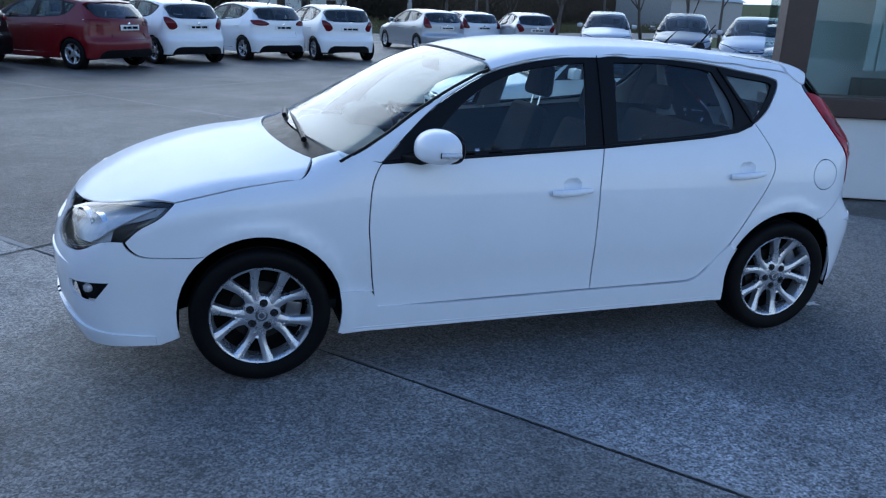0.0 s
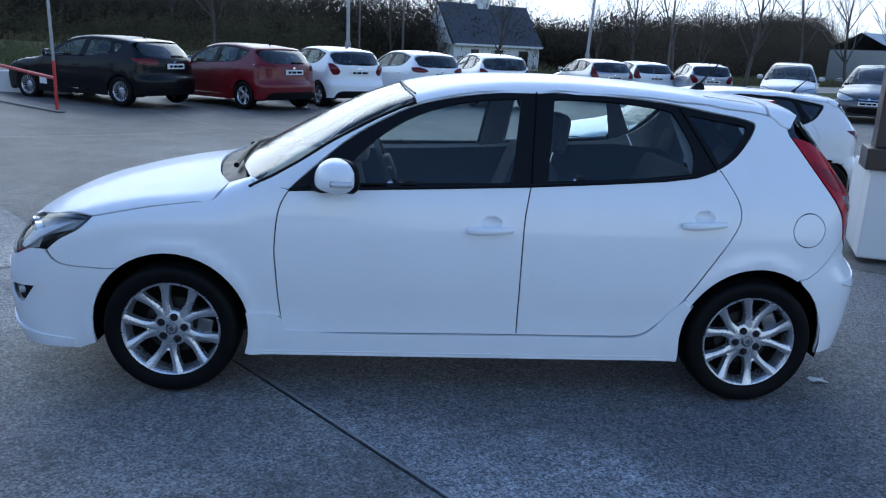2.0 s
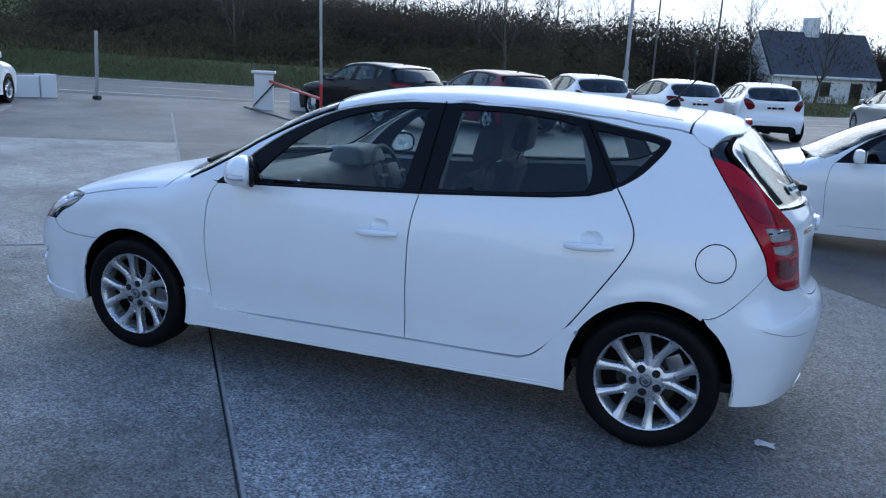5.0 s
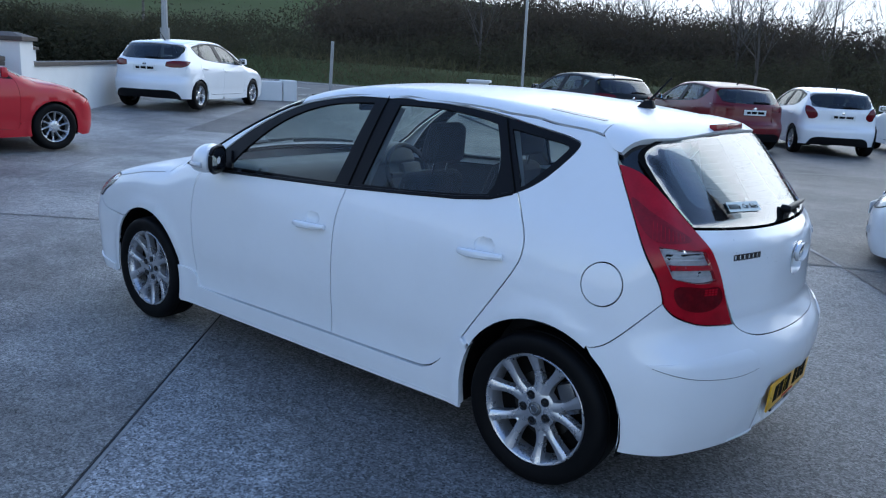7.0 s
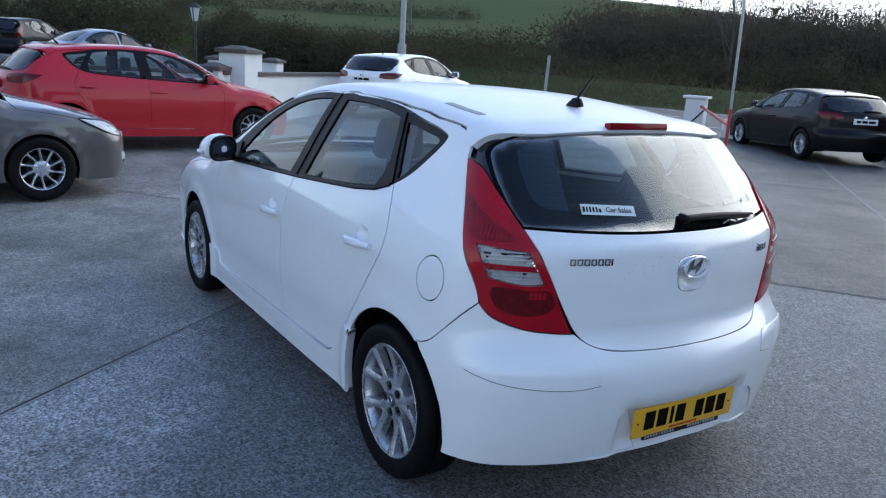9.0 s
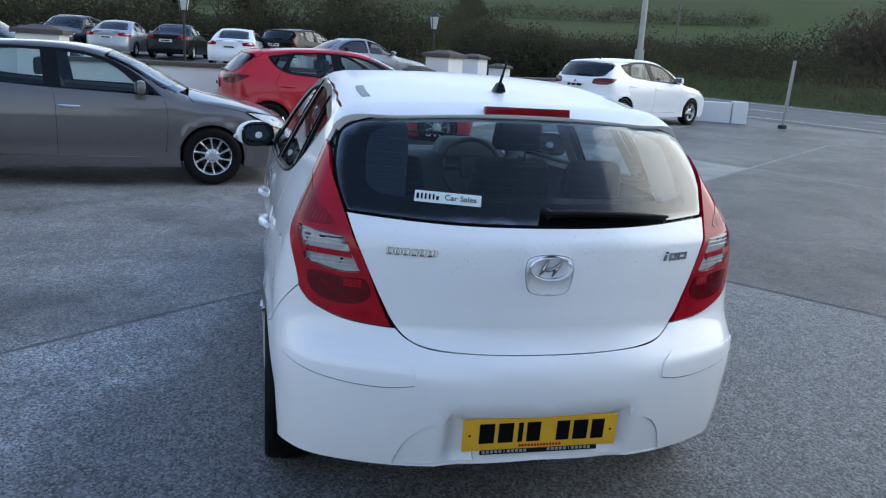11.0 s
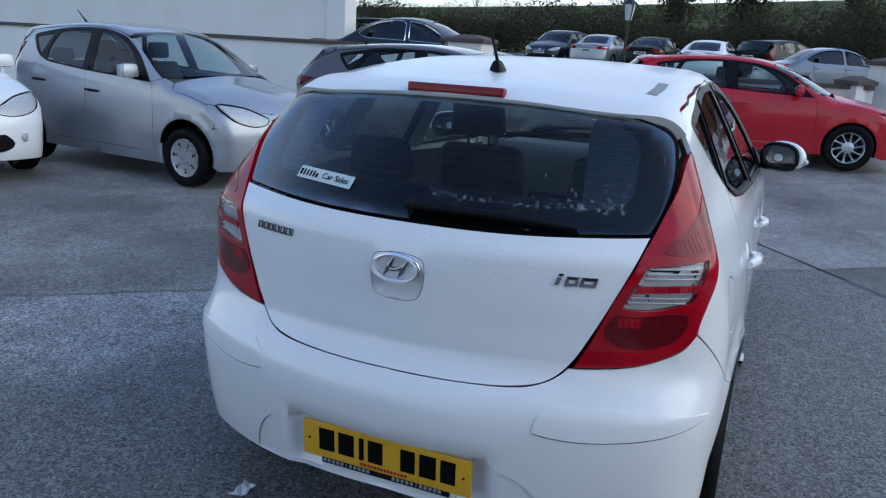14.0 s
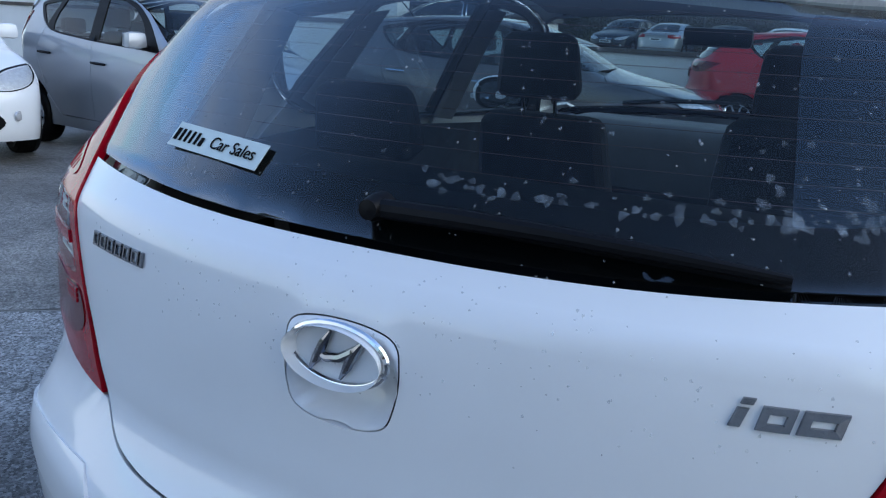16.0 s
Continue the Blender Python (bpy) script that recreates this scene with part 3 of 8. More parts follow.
def wheel(parent, at, kind="twin", alloy="alloy", r=1.0, detail=True):
    """A wheel with its tyre; axis along y, outer side -y."""
    w = new("wheel")
    w.parent = parent
    w.matrix_basis = at @ Matrix.Diagonal((r, 1, r, 1))
    n = 72 if detail else 28
    low = kind == "twin" and detail                  # low tyre on a wider rim
    wide = Matrix.Diagonal((1.055, 1, 1.055, 1)) if low else Matrix.Identity(4)
    tyre = [(0.2175 + (q - 0.206) * 0.0815 / 0.1095, y * 0.95) for q, y in TYRE] if low else TYRE
    hub = -0.012 if low else 0.0
    plain_part("tyre", lathe(tyre, n), M["rubber"], w)
    rim = [lathe(BARREL, n), lathe([(0.0, -0.052 + hub), (0.03, -0.052 + hub), (0.062, -0.050 + hub), (0.078, -0.042 + hub), (0.080, -0.02)], 40 if detail else 20)]
    if kind == "twin":
        for k in range(5):
            a = math.pi / 2 + 2 * math.pi * (k + 0.5) / 5
            for s in (-1, 1):
                rim.append(spoke(a + s * 0.13, a + s * 0.315, 0.046, 0.202, 0.066, 0.052, -0.062, -0.082, 0.036, 13, 0.48))
            rim.append(spoke(a, a, 0.040, 0.104, 0.074, 0.046, -0.058, -0.059, 0.034, 5))
    elif kind == "ten":
        for k in range(10):
            a = 2 * math.pi * k / 10
            rim.append(spoke(a, a + 0.12, 0.05, 0.199, 0.030, 0.030, -0.052, -0.064, 0.03))
    elif kind == "five":
        for k in range(5):
            a = math.pi / 2 + 2 * math.pi * k / 5
            for s in (-1, 1):
                rim.append(spoke(a + s * 0.10, a + s * 0.16, 0.05, 0.199, 0.034, 0.036, -0.052, -0.066, 0.03))
    elif kind == "fine":
        for k in range(15):
            a = 2 * math.pi * k / 15
            rim.append(spoke(a, a, 0.05, 0.199, 0.018, 0.016, -0.052, -0.066, 0.03))
    if kind == "cover":
        plate = lathe([(0.0, -0.075), (0.05, -0.078), (0.10, -0.074), (0.17, -0.080), (0.199, -0.084), (0.203, -0.078)], n)
        plain_part("wheel_cover", plate, M[alloy], w, "silver plastic wheel cover")
        for k in range(7):
            a = 2 * math.pi * k / 7
            plain_part("slot", spoke(a, a, 0.115, 0.165, 0.030, 0.048, -0.0835, -0.0885, 0.006, 3), M["gap"], w)
    plain_part("rim", moved(merge(*rim), wide), M[alloy], w)
    plain_part("brake_disc", lathe([(0.06, -0.004), (0.132, -0.004), (0.132, 0.02), (0.06, 0.02)], 32 if detail else 16), M["steel"], w)
    # near-black disc across the rim, added as the shade behind the spokes
    plain_part("shade_disc", moved(lathe([(0.0, 0.002), (0.188, 0.002)], 32), wide), M["liner"], w)
    if detail:
        plain_part("caliper", moved(rounded_box((0.07, 0.07, 0.12), 0.012), pose(0.135, 0.0, -0.05)), M["alloy_dark"], w)
        plain_part("centre_cap", lathe([(0.0, -0.060 + hub), (0.020, -0.0600 + hub), (0.026, -0.057 + hub), (0.028, -0.050 + hub)], 32), M["alloy_dark"], w, "grey hub cap")
        plain_part("badge", lathe([(0.012, -0.0605 + hub), (0.013, -0.0625 + hub), (0.017, -0.0625 + hub), (0.018, -0.0605 + hub)], 24), M["chrome"], w)
        for k in range(5):
            a = math.pi / 2 + 2 * math.pi * k / 5
            at_b = Matrix.Translation((0.054 * math.cos(a), hub, 0.054 * math.sin(a)))
            plain_part("bolt_recess", moved(lathe([(0.0, -0.0522), (0.0145, -0.0522), (0.017, -0.0545), (0.018, -0.051)], 16), at_b), M["gloss_black"], w)
            plain_part("wheel_bolt", moved(lathe([(0.0, -0.057), (0.0055, -0.0565), (0.0085, -0.054), (0.0085, -0.050)], 6), at_b), M["steel"], w, smooth=False)
    return w

def concrete(name, color, wet, fleck, darker=None, grit=1.0):
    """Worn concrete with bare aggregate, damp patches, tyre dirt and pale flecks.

    An optional normal, offset and width set a broad darker band across the slab."""
    m, nt, b, _ = node_mat(name)
    tc = nt.nodes.new("ShaderNodeTexCoord")
    stain = ramp(nt, noise_out(nt, 0.5, 7.0, 0.66), [(0.38, 0.0), (0.62, 1.0)])
    mid = ramp(nt, noise_out(nt, 7.0, 6.0, 0.72), [(0.32, 0.0), (0.68, 1.0)])
    fine = noise_out(nt, 62.0, 6.0, 0.85)
    col = mix_color(nt, stain, tuple(c * 0.46 for c in color), tuple(c * 1.15 for c in color))
    # broad band with a ragged edge, at 0.44 of the slab colour
    if darker:
        (nx_, ny_), off, wide = darker
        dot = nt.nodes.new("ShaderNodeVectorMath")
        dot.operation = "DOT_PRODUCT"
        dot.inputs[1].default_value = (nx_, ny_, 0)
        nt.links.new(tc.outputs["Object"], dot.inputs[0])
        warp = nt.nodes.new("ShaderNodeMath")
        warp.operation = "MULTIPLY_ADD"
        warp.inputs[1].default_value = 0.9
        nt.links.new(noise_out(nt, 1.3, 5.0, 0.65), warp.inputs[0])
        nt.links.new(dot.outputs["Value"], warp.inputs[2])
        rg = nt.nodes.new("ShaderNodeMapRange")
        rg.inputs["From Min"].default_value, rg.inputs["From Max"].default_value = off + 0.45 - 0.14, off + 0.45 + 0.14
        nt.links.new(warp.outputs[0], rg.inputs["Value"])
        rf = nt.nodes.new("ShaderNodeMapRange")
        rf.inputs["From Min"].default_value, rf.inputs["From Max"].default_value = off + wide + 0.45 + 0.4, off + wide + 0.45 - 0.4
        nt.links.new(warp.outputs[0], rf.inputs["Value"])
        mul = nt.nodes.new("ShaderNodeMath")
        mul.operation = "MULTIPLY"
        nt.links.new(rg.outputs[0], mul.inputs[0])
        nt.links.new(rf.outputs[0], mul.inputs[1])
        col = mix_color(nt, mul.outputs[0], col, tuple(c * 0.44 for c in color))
    dirt = nt.nodes.new("ShaderNodeMix")
    dirt.data_type, dirt.blend_type = "RGBA", "MULTIPLY"
    dirt.inputs[0].default_value = 1.0
    stones = nt.nodes.new("ShaderNodeTexVoronoi")
    stones.inputs["Scale"].default_value = 115.0
    nt.links.new(tc.outputs["Object"], stones.inputs["Vector"])
    sep = nt.nodes.new("ShaderNodeSeparateColor")
    nt.links.new(stones.outputs["Color"], sep.inputs[0])
    grain_v = nt.nodes.new("ShaderNodeMapRange")
    grain_v.inputs["To Min"].default_value, grain_v.inputs["To Max"].default_value = 1 - 0.80 * grit, 1 + 0.62 * grit
    nt.links.new(sep.outputs[0], grain_v.inputs["Value"])
    nt.links.new(mix_color(nt, ramp(nt, noise_out(nt, 24.0, 4.0, 0.7), [(0.35, 0.0), (0.65, 1.0)]), mix_color(nt, mid, (0.42, 0.42, 0.42), (0.78, 0.78, 0.78)), mix_color(nt, mid, (0.80, 0.80, 0.80), (1.12, 1.12, 1.12))), dirt.inputs[6])
    nt.links.new(grain_v.outputs[0], dirt.inputs[7])
    tint = nt.nodes.new("ShaderNodeMix")
    tint.data_type, tint.blend_type = "RGBA", "MULTIPLY"
    tint.inputs[0].default_value = 1.0
    nt.links.new(col, tint.inputs[6])
    nt.links.new(dirt.outputs[2], tint.inputs[7])
    pits = ramp(nt, fine, [(0.32 + 0.08 * grit, 1.0), (0.50, 0.0)])
    col = mix_color(nt, pits, tint.outputs[2], tuple(c * 0.18 for c in color))
    lit = ramp(nt, sep.outputs[1], [(0.955 - 0.10 * fleck, 0.0), (0.985, fleck)])
    col = mix_color(nt, lit, col, (0.55, 0.55, 0.53))
    nt.links.new(col, b.inputs["Base Color"])
    rough = mix_color(nt, ramp(nt, noise_out(nt, 0.8, 5.0, 0.6), [(0.40, 0.0), (0.62, 1.0)]), (wet, wet, wet), (0.56, 0.56, 0.56))
    rough = mix_color(nt, 0.25, rough, ramp(nt, fine, [(0.3, 0.25), (0.7, 0.8)]))
    nt.links.new(rough, b.inputs["Roughness"])
    b.inputs["Specular IOR Level"].default_value = 0.36
    bump(nt, b, fine, 1.0, 0.012)
    return m


ASPHALT = surface("road_asphalt", (0.055, 0.055, 0.058), 0.62, vary=0.2, scale=0.8, grain=0.5, grain_scale=60, second=(0.04, 0.04, 0.042))
EARTH = surface("field_grass_ground", (0.068, 0.092, 0.032), 0.95, vary=0.3, scale=0.02, grain=0.4, grain_scale=9, spec=0.05, second=(0.075, 0.070, 0.036))
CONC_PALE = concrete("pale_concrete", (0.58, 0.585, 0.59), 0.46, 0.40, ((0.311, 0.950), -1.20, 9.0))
CONC_DARK = concrete("dark_concrete", (0.46, 0.45, 0.43), 0.34, 0.22, grit=0.85)
CONC_FAR = concrete("worn_concrete", (0.205, 0.192, 0.175), 0.50, 0.25, grit=0.75)
LINE = surface("road_line_paint", (0.62, 0.62, 0.58), 0.6, vary=0.2, scale=8)
JOINT = surface("pale_joint_mortar", (0.36, 0.35, 0.33), 0.7, vary=0.2)
RENDER = surface("white_render", (0.74, 0.74, 0.72), 0.85, vary=0.07, scale=1.2, grain=0.25, grain_scale=60)
COPING = surface("brown_coping", (0.085, 0.070, 0.058), 0.7, vary=0.2, scale=3, grain=0.3)
BROWN = surface("brown_window_frame", (0.045, 0.026, 0.020), 0.4, vary=0.15, scale=8)
GALV = surface("galvanised_steel", (0.36, 0.37, 0.38), 0.45, metal=0.6, vary=0.15, scale=5)
RED_PAINT = surface("red_barrier_paint", (0.50, 0.035, 0.03), 0.5, vary=0.2, scale=6)
IRON = surface("black_iron", (0.012, 0.012, 0.013), 0.5, vary=0.1)
SLATE = surface("slate_roof", (0.055, 0.058, 0.066), 0.6, vary=0.2, scale=2)
WOOD_POLE = surface("weathered_pole", (0.16, 0.14, 0.12), 0.8, vary=0.25, scale=4)

# road: near edge through R0, running along RD, RN across it
R0, RD, RN = Vector((-14.2, 13.9)), Vector((0.80, 0.60)), Vector((-0.60, 0.80))


def across(x, y):
    return (Vector((x, y)) - R0) @ RN


def smooth01(a, b, v):
    t = max(0.0, min(1.0, (v - a) / (b - a)))
    return t * t * (3 - 2 * t)


def land(x, y):
    """Height of the open land: yard, road, a low bank behind it, and hills."""
    z = lie(x, y)
    c = across(x, y)
    z += 0.75 * smooth01(9.0, 13.0, c) * (1 - 0.6 * smooth01(14.0, 24.0, c)) * (1 - smooth01(30.0, 46.0, (Vector((x, y)) - R0) @ RD))
    d = math.hypot(x, y)
    z += 34.0 * smooth01(80.0, 420.0, -x + 0.1 * y) * (0.75 + 0.25 * math.sin(y * 0.006 + 0.1))
    z += 10.0 * smooth01(110.0, 300.0, y) * (0.8 + 0.2 * math.sin(x * 0.02))
    return z


xs = np.concatenate([np.linspace(-700, -70, 50), np.linspace(-66, 30, 90), np.linspace(35, 400, 26)])
ysg = np.concatenate([np.linspace(-500, -44, 30), np.linspace(-40, 70, 100), np.linspace(76, 700, 40)])
gv = [(x, y, land(x, y) - 0.02) for y in ysg for x in xs]
gf = [(j * len(xs) + i, j * len(xs) + i + 1, (j + 1) * len(xs) + i + 1, (j + 1) * len(xs) + i) for j in range(len(ysg) - 1) for i in range(len(xs) - 1)]
ground = tagged(new("ground", mesh_of("ground", gv, gf, None, EARTH)), "rough winter grass land with low hills", "ground", kind="structure")


def draped(name, corners, material, label, category, nx=24, ny=8, up=0.0, kind="structure", parent=None):
    """A sheet over four corners that follows the land."""
    a, b, c, d = (Vector(p) for p in corners)
    v = []
    for j in range(ny + 1):
        for i in range(nx + 1):
            p = a.lerp(b, i / nx).lerp(d.lerp(c, i / nx), j / ny)
            v.append((p.x, p.y, land(p.x, p.y) + up))
    f = [(j * (nx + 1) + i, j * (nx + 1) + i + 1, (j + 1) * (nx + 1) + i + 1, (j + 1) * (nx + 1) + i) for j in range(ny) for i in range(nx)]
    ob = new(name, mesh_of(name, v, f, None, material))
    if parent:
        ob.parent = parent
        return ob
    return tagged(ob, label, category, kind=kind)


def road_pt(s, c):
    return R0 + RD * s + RN * c


draped("road", [road_pt(-90, 0), road_pt(110, 0), road_pt(110, 8.2), road_pt(-90, 8.2)], ASPHALT, "grey asphalt main road with white lines", "road", 80, 4, 0.012)
for k in range(-14, 12):
    draped("road_line", [road_pt(k * 5.0, 3.95), road_pt(k * 5.0 + 2.6, 3.95), road_pt(k * 5.0 + 2.6, 4.07), road_pt(k * 5.0, 4.07)], LINE, "white dashed centre line on asphalt", "road line", 4, 1, 0.018)
for c in (0.75, 7.3):
    draped("road_line", [road_pt(-80, c), road_pt(90, c), road_pt(90, c + 0.12), road_pt(-80, c + 0.12)], LINE, "white painted edge line on asphalt", "road line", 90, 1, 0.018)

draped("apron", [road_pt(-3, -4.5), road_pt(34, -4.5), road_pt(34, 0), road_pt(-3, 0)], CONC_FAR, "worn concrete apron between yard and road", "pavement", 40, 4, 0.004)
# concrete yard in slabs with open joints
J0 = Vector((0.23, -2.125))
JA, JB = Vector((-0.633, 0.774)), Vector((0.80, 0.60)).normalized()
yx, yy = np.linspace(-46, 26, 73), np.linspace(-26, 36, 63)
yf = [(j * 73 + i, j * 73 + i + 1, (j + 1) * 73 + i + 1, (j + 1) * 73 + i) for j in range(62) for i in range(72) if across(yx[i] + 0.5, yy[j] + 0.5) < -1.2]
yard = tagged(new("yard", mesh_of("yard", [(float(x), float(y), lie(x, y) - 0.010) for y in yy for x in yx], yf, None, JOINT, False)), "damp grey concrete sales yard in large slabs", "yard", kind="structure")
FILLER = surface("dark_joint_filler", (0.012, 0.012, 0.012), 0.7, vary=0.2)
A_OFF = [-30, -22, -15.5, -9.2, -3.25, 0.0, 4.9, 9.6, 15.4, 22, 30]
B_AT = [-30, -22, -14.5, -7.0, 4.46, 11.5, 18.5, 25]
for i in range(len(A_OFF) - 1):
    for j in range(len(B_AT) - 1):
        mid = J0 + JB * ((A_OFF[i] + A_OFF[i + 1]) / 2) + JA * ((B_AT[j] + B_AT[j + 1]) / 2)
        if across(mid.x, mid.y) > -2.0 or mid.x < -21 or (mid - Vector((2, 4))).length > 30:
            continue
        g = 0.007
        cs = [J0 + JB * a + JA * b for a, b in ((A_OFF[i] + g, B_AT[j] + g), (A_OFF[i + 1] - g, B_AT[j] + g), (A_OFF[i + 1] - g, B_AT[j + 1] - g), (A_OFF[i] + g, B_AT[j + 1] - g))]
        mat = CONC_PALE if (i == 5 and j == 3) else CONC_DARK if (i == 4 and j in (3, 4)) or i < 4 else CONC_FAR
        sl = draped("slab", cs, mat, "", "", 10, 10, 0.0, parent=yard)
MORTAR = surface("worn_joint_mortar", (0.34, 0.33, 0.31), 0.75, vary=0.3, scale=5, grain=0.3)
for a0, b0, a1, b1 in ((0.3, 4.46, 9.5, 4.46), (-9.0, 11.5, 15, 11.5), (-9.2, -6, -9.2, 18), (-15.5, -6, -15.5, 18), (4.9, 4.46, 4.9, 18), (-9.0, 4.46, -3.2, 4.46), (-3.25, 4.46, -3.25, 18), (0.0, 4.46, 0.0, 22)):
    p0, p1 = J0 + JB * a0 + JA * b0, J0 + JB * a1 + JA * b1
    nrm = (p1 - p0).orthogonal().normalized() * 0.022
    draped("joint_mortar", [p0 - nrm, p1 - nrm, p1 + nrm, p0 + nrm], MORTAR, "", "", 60, 1, 0.003, parent=yard)
for a0, b0, a1, b1, w in ((0, -7.0, 0, 4.46, 0.008), (0, 4.46, 0, 11.5, 0.008), (0.0, 4.46, 9.6, 4.46, 0.016), (-3.25, 4.46, 0.0, 4.46, 0.012)):
    p0, p1 = J0 + JB * a0 + JA * b0, J0 + JB * a1 + JA * b1
    nrm = (p1 - p0).orthogonal().normalized() * w / 2
    draped("joint_filler", [p0 - nrm, p1 - nrm, p1 + nrm, p0 + nrm], FILLER, "", "", 40, 1, 0.005 if w > 0.01 else -0.003, parent=yard)
p0, p1 = J0 + JB * 0.009 + JA * -7.0, J0 + JB * 0.009 + JA * 4.4
draped("joint_arris", [p0, p0 + JB * 0.016, p1 + JB * 0.016, p1], MORTAR, "", "", 1, 60, 0.0025, parent=yard)
forecourt = draped("forecourt", [(-46, -20), (-18, -20), (-18, 8.5), (-46, 8.5)], CONC_FAR, "grey concrete upper car park", "yard", 20, 20, 0.006)


# ---- boundary walls, pillars, building ----
def block(name, lo, hi, material, parent=None, label="", bevel=0.012):
    bm = bmesh.new()
    box_bm(bm, lo, hi, bevel)
    return bm_object(name, bm, material, parent, label)


def boundary_wall(a, b, top, label, thick=0.22, coping=True):
    """A rendered wall from a to b on the ground, level at height top."""
    a, b = Vector(a), Vector(b)
    d = b - a
    ang = math.degrees(math.atan2(d.y, d.x))
    low = min(lie(a.x, 0), lie(b.x, 0)) - 0.05
    w = thing("boundary_wall", pose(a.x, a.y, 0, 0, 0, ang), label, "wall")
    block("wall_body", (0, -thick / 2, low), (d.length, thick / 2, top - 0.07), RENDER, w)
    n = max(1, int(d.length / 1.2))
    for k in range(n):
        block("coping_stone", (d.length * k / n + 0.002, -thick / 2 - 0.05, top - 0.07), (d.length * (k + 1) / n - 0.002, thick / 2 + 0.05, top), COPING, w, "", 0.01)
    return w


def pillar(x, y, top, size, label, ang=0.0, cap=True, mat=None):
    p = thing("wall_pillar", pose(x, y, lie(x, y) - 0.03, 0, 0, ang), label, "pillar")
    h = top - lie(x, y) + 0.03
    block("shaft", (-size / 2, -size / 2, 0), (size / 2, size / 2, h - 0.10), mat or RENDER, p)
    if cap:
        bm = bmesh.new()
        box_bm(bm, (-size / 2 - 0.06, -size / 2 - 0.06, h - 0.10), (size / 2 + 0.06, size / 2 + 0.06, h - 0.03), 0.01)
        bmesh.ops.create_cone(bm, cap_ends=True, segments=4, radius1=(size / 2 + 0.05) * 1.414, radius2=size * 0.25, depth=0.07, matrix=Matrix.Translation((0, 0, h)) @ Matrix.Rotation(radians(45), 4, "Z"))
        bm_object("cap", bm, COPING if cap is True else cap, p, "brown coping cap")
    return p


tagged(block("raised_yard", (-17.6, -20.0, -0.05), (-9.46, -3.6, 0.49), CONC_FAR, None, "", 0.02), "raised concrete yard behind the wall", "yard", kind="structure")
boundary_wall((-9.3, -26.0), (-9.3, -4.4), 1.42, "white rendered yard wall with brown coping stones")
boundary_wall((-9.6, -4.0), (-10.6, 2.2), 1.20, "low white rendered wall with brown coping")
boundary_wall((-11.1, 2.7), (-16.6, 8.4), 1.18, "long white rendered wall with dark coping behind a car")
pillar(-9.35, -4.2, 1.62, 0.62, "white rendered pillar with a brown cap in the wall")
pillar(-10.9, 2.5, 1.62, 0.52, "white rendered gate pillar with a dark cap", 45)
pillar(-10.55, 1.95, 1.30, 0.34, "low white stepped pillar beside the gate pillar", 45)
pillar(-16.6, 4.6, 1.62, 0.50, "white gate pillar with a dark cap across the drive", 45)
pillar(-16.9, 3.9, 1.40, 0.40, "low white pillar beside the gate pillar", 45)
pillar(-17.6, 5.6, 1.40, 0.45, "white end pillar with a dark cap", 45)
gb = thing("low_block_wall", pose(-14.75, 10.85, lie(-14.7, 0), 0, 0, 68), "low whitewashed concrete block by the yard entrance", "wall")
block("block", (-0.75, -0.16, -0.03), (0.32, 0.16, 0.52), RENDER, gb, "", 0.02)
block("end_block", (0.34, -0.2, -0.03), (0.72, 0.2, 0.56), RENDER, gb, "", 0.02)
pp = thing("gate_post", pose(-13.63, 12.05, lie(-13.6, 0)), "leaning galvanised steel post at the entrance", "post")
plain_part("post_shaft", tube([(0, 0, 0), (0.05, 0.03, 1.70)], 0.045, 10), GALV, pp)
plain_part("post_foot", moved(rounded_box((0.16, 0.16, 0.10), 0.02), Matrix.Identity(4)), IRON, pp)
# barrier at the other entrance
gp = thing("barrier_pillar", pose(-10.05, 14.15, lie(-10, 0) - 0.02, 0, 0, 30), "whitewashed entrance pillar with a pale cap and rusty chain", "pillar")
block("shaft", (-0.24, -0.24, 0), (0.24, 0.24, 0.95), RENDER, gp, "", 0.02)
block("cap", (-0.31, -0.31, 0.95), (0.31, 0.31, 1.02), RENDER, gp, "pale grey capstone", 0.02)
plain_part("chain", tube([(-0.26, -0.26, 0.12), (0.0, -0.28, 0.40), (0.28, -0.26, 0.72)], 0.02, 6), IRON, gp)
lw = thing("low_entrance_wall", pose(-9.6, 14.75, lie(-9.3, 0) - 0.02, 0, 0, 12), "low whitewashed entrance wall behind the barrier", "wall")
block("wall_body", (0, -0.12, 0), (1.6, 0.12, 0.50), RENDER, lw, "", 0.02)
ba = thing("red_barrier", pose(-6.89, 11.45, lie(-6.6, 0)), "red and white barrier pole across the yard entrance", "barrier")
plain_part("upright", tube([(0, 0, 0), (0, 0, 0.95)], 0.032, 10), RED_PAINT, ba, "red painted upright")
plain_part("upper_upright", tube([(0, 0, 0.95), (-0.04, 0.0, 3.4)], 0.030, 10), GALV, ba, "galvanised upper pole")
plain_part("arm", tube([(0, 0, 0.62), (-3.2, 2.85, 0.86)], 0.035, 8), RED_PAINT, ba, "red barrier arm")
plain_part("sign_plate", moved(rounded_box((0.26, 0.02, 0.16), 0.005), Matrix.Translation((-0.35, 0.30, 0.50)) @ Matrix.Rotation(radians(-42), 4, "Z")), RENDER, ba, "small white plate")
kb = thing("entrance_kerb", pose(-10.5, 14.0, lie(-10.4, 0)), "grey concrete kerb along the barrier", "kerb")
block("kerb_stone", (0, -0.07, -0.02), (4.8, 0.07, 0.06), CONC_FAR, kb, "", 0.015).rotation_euler = (0, radians(1.6), radians(-37))

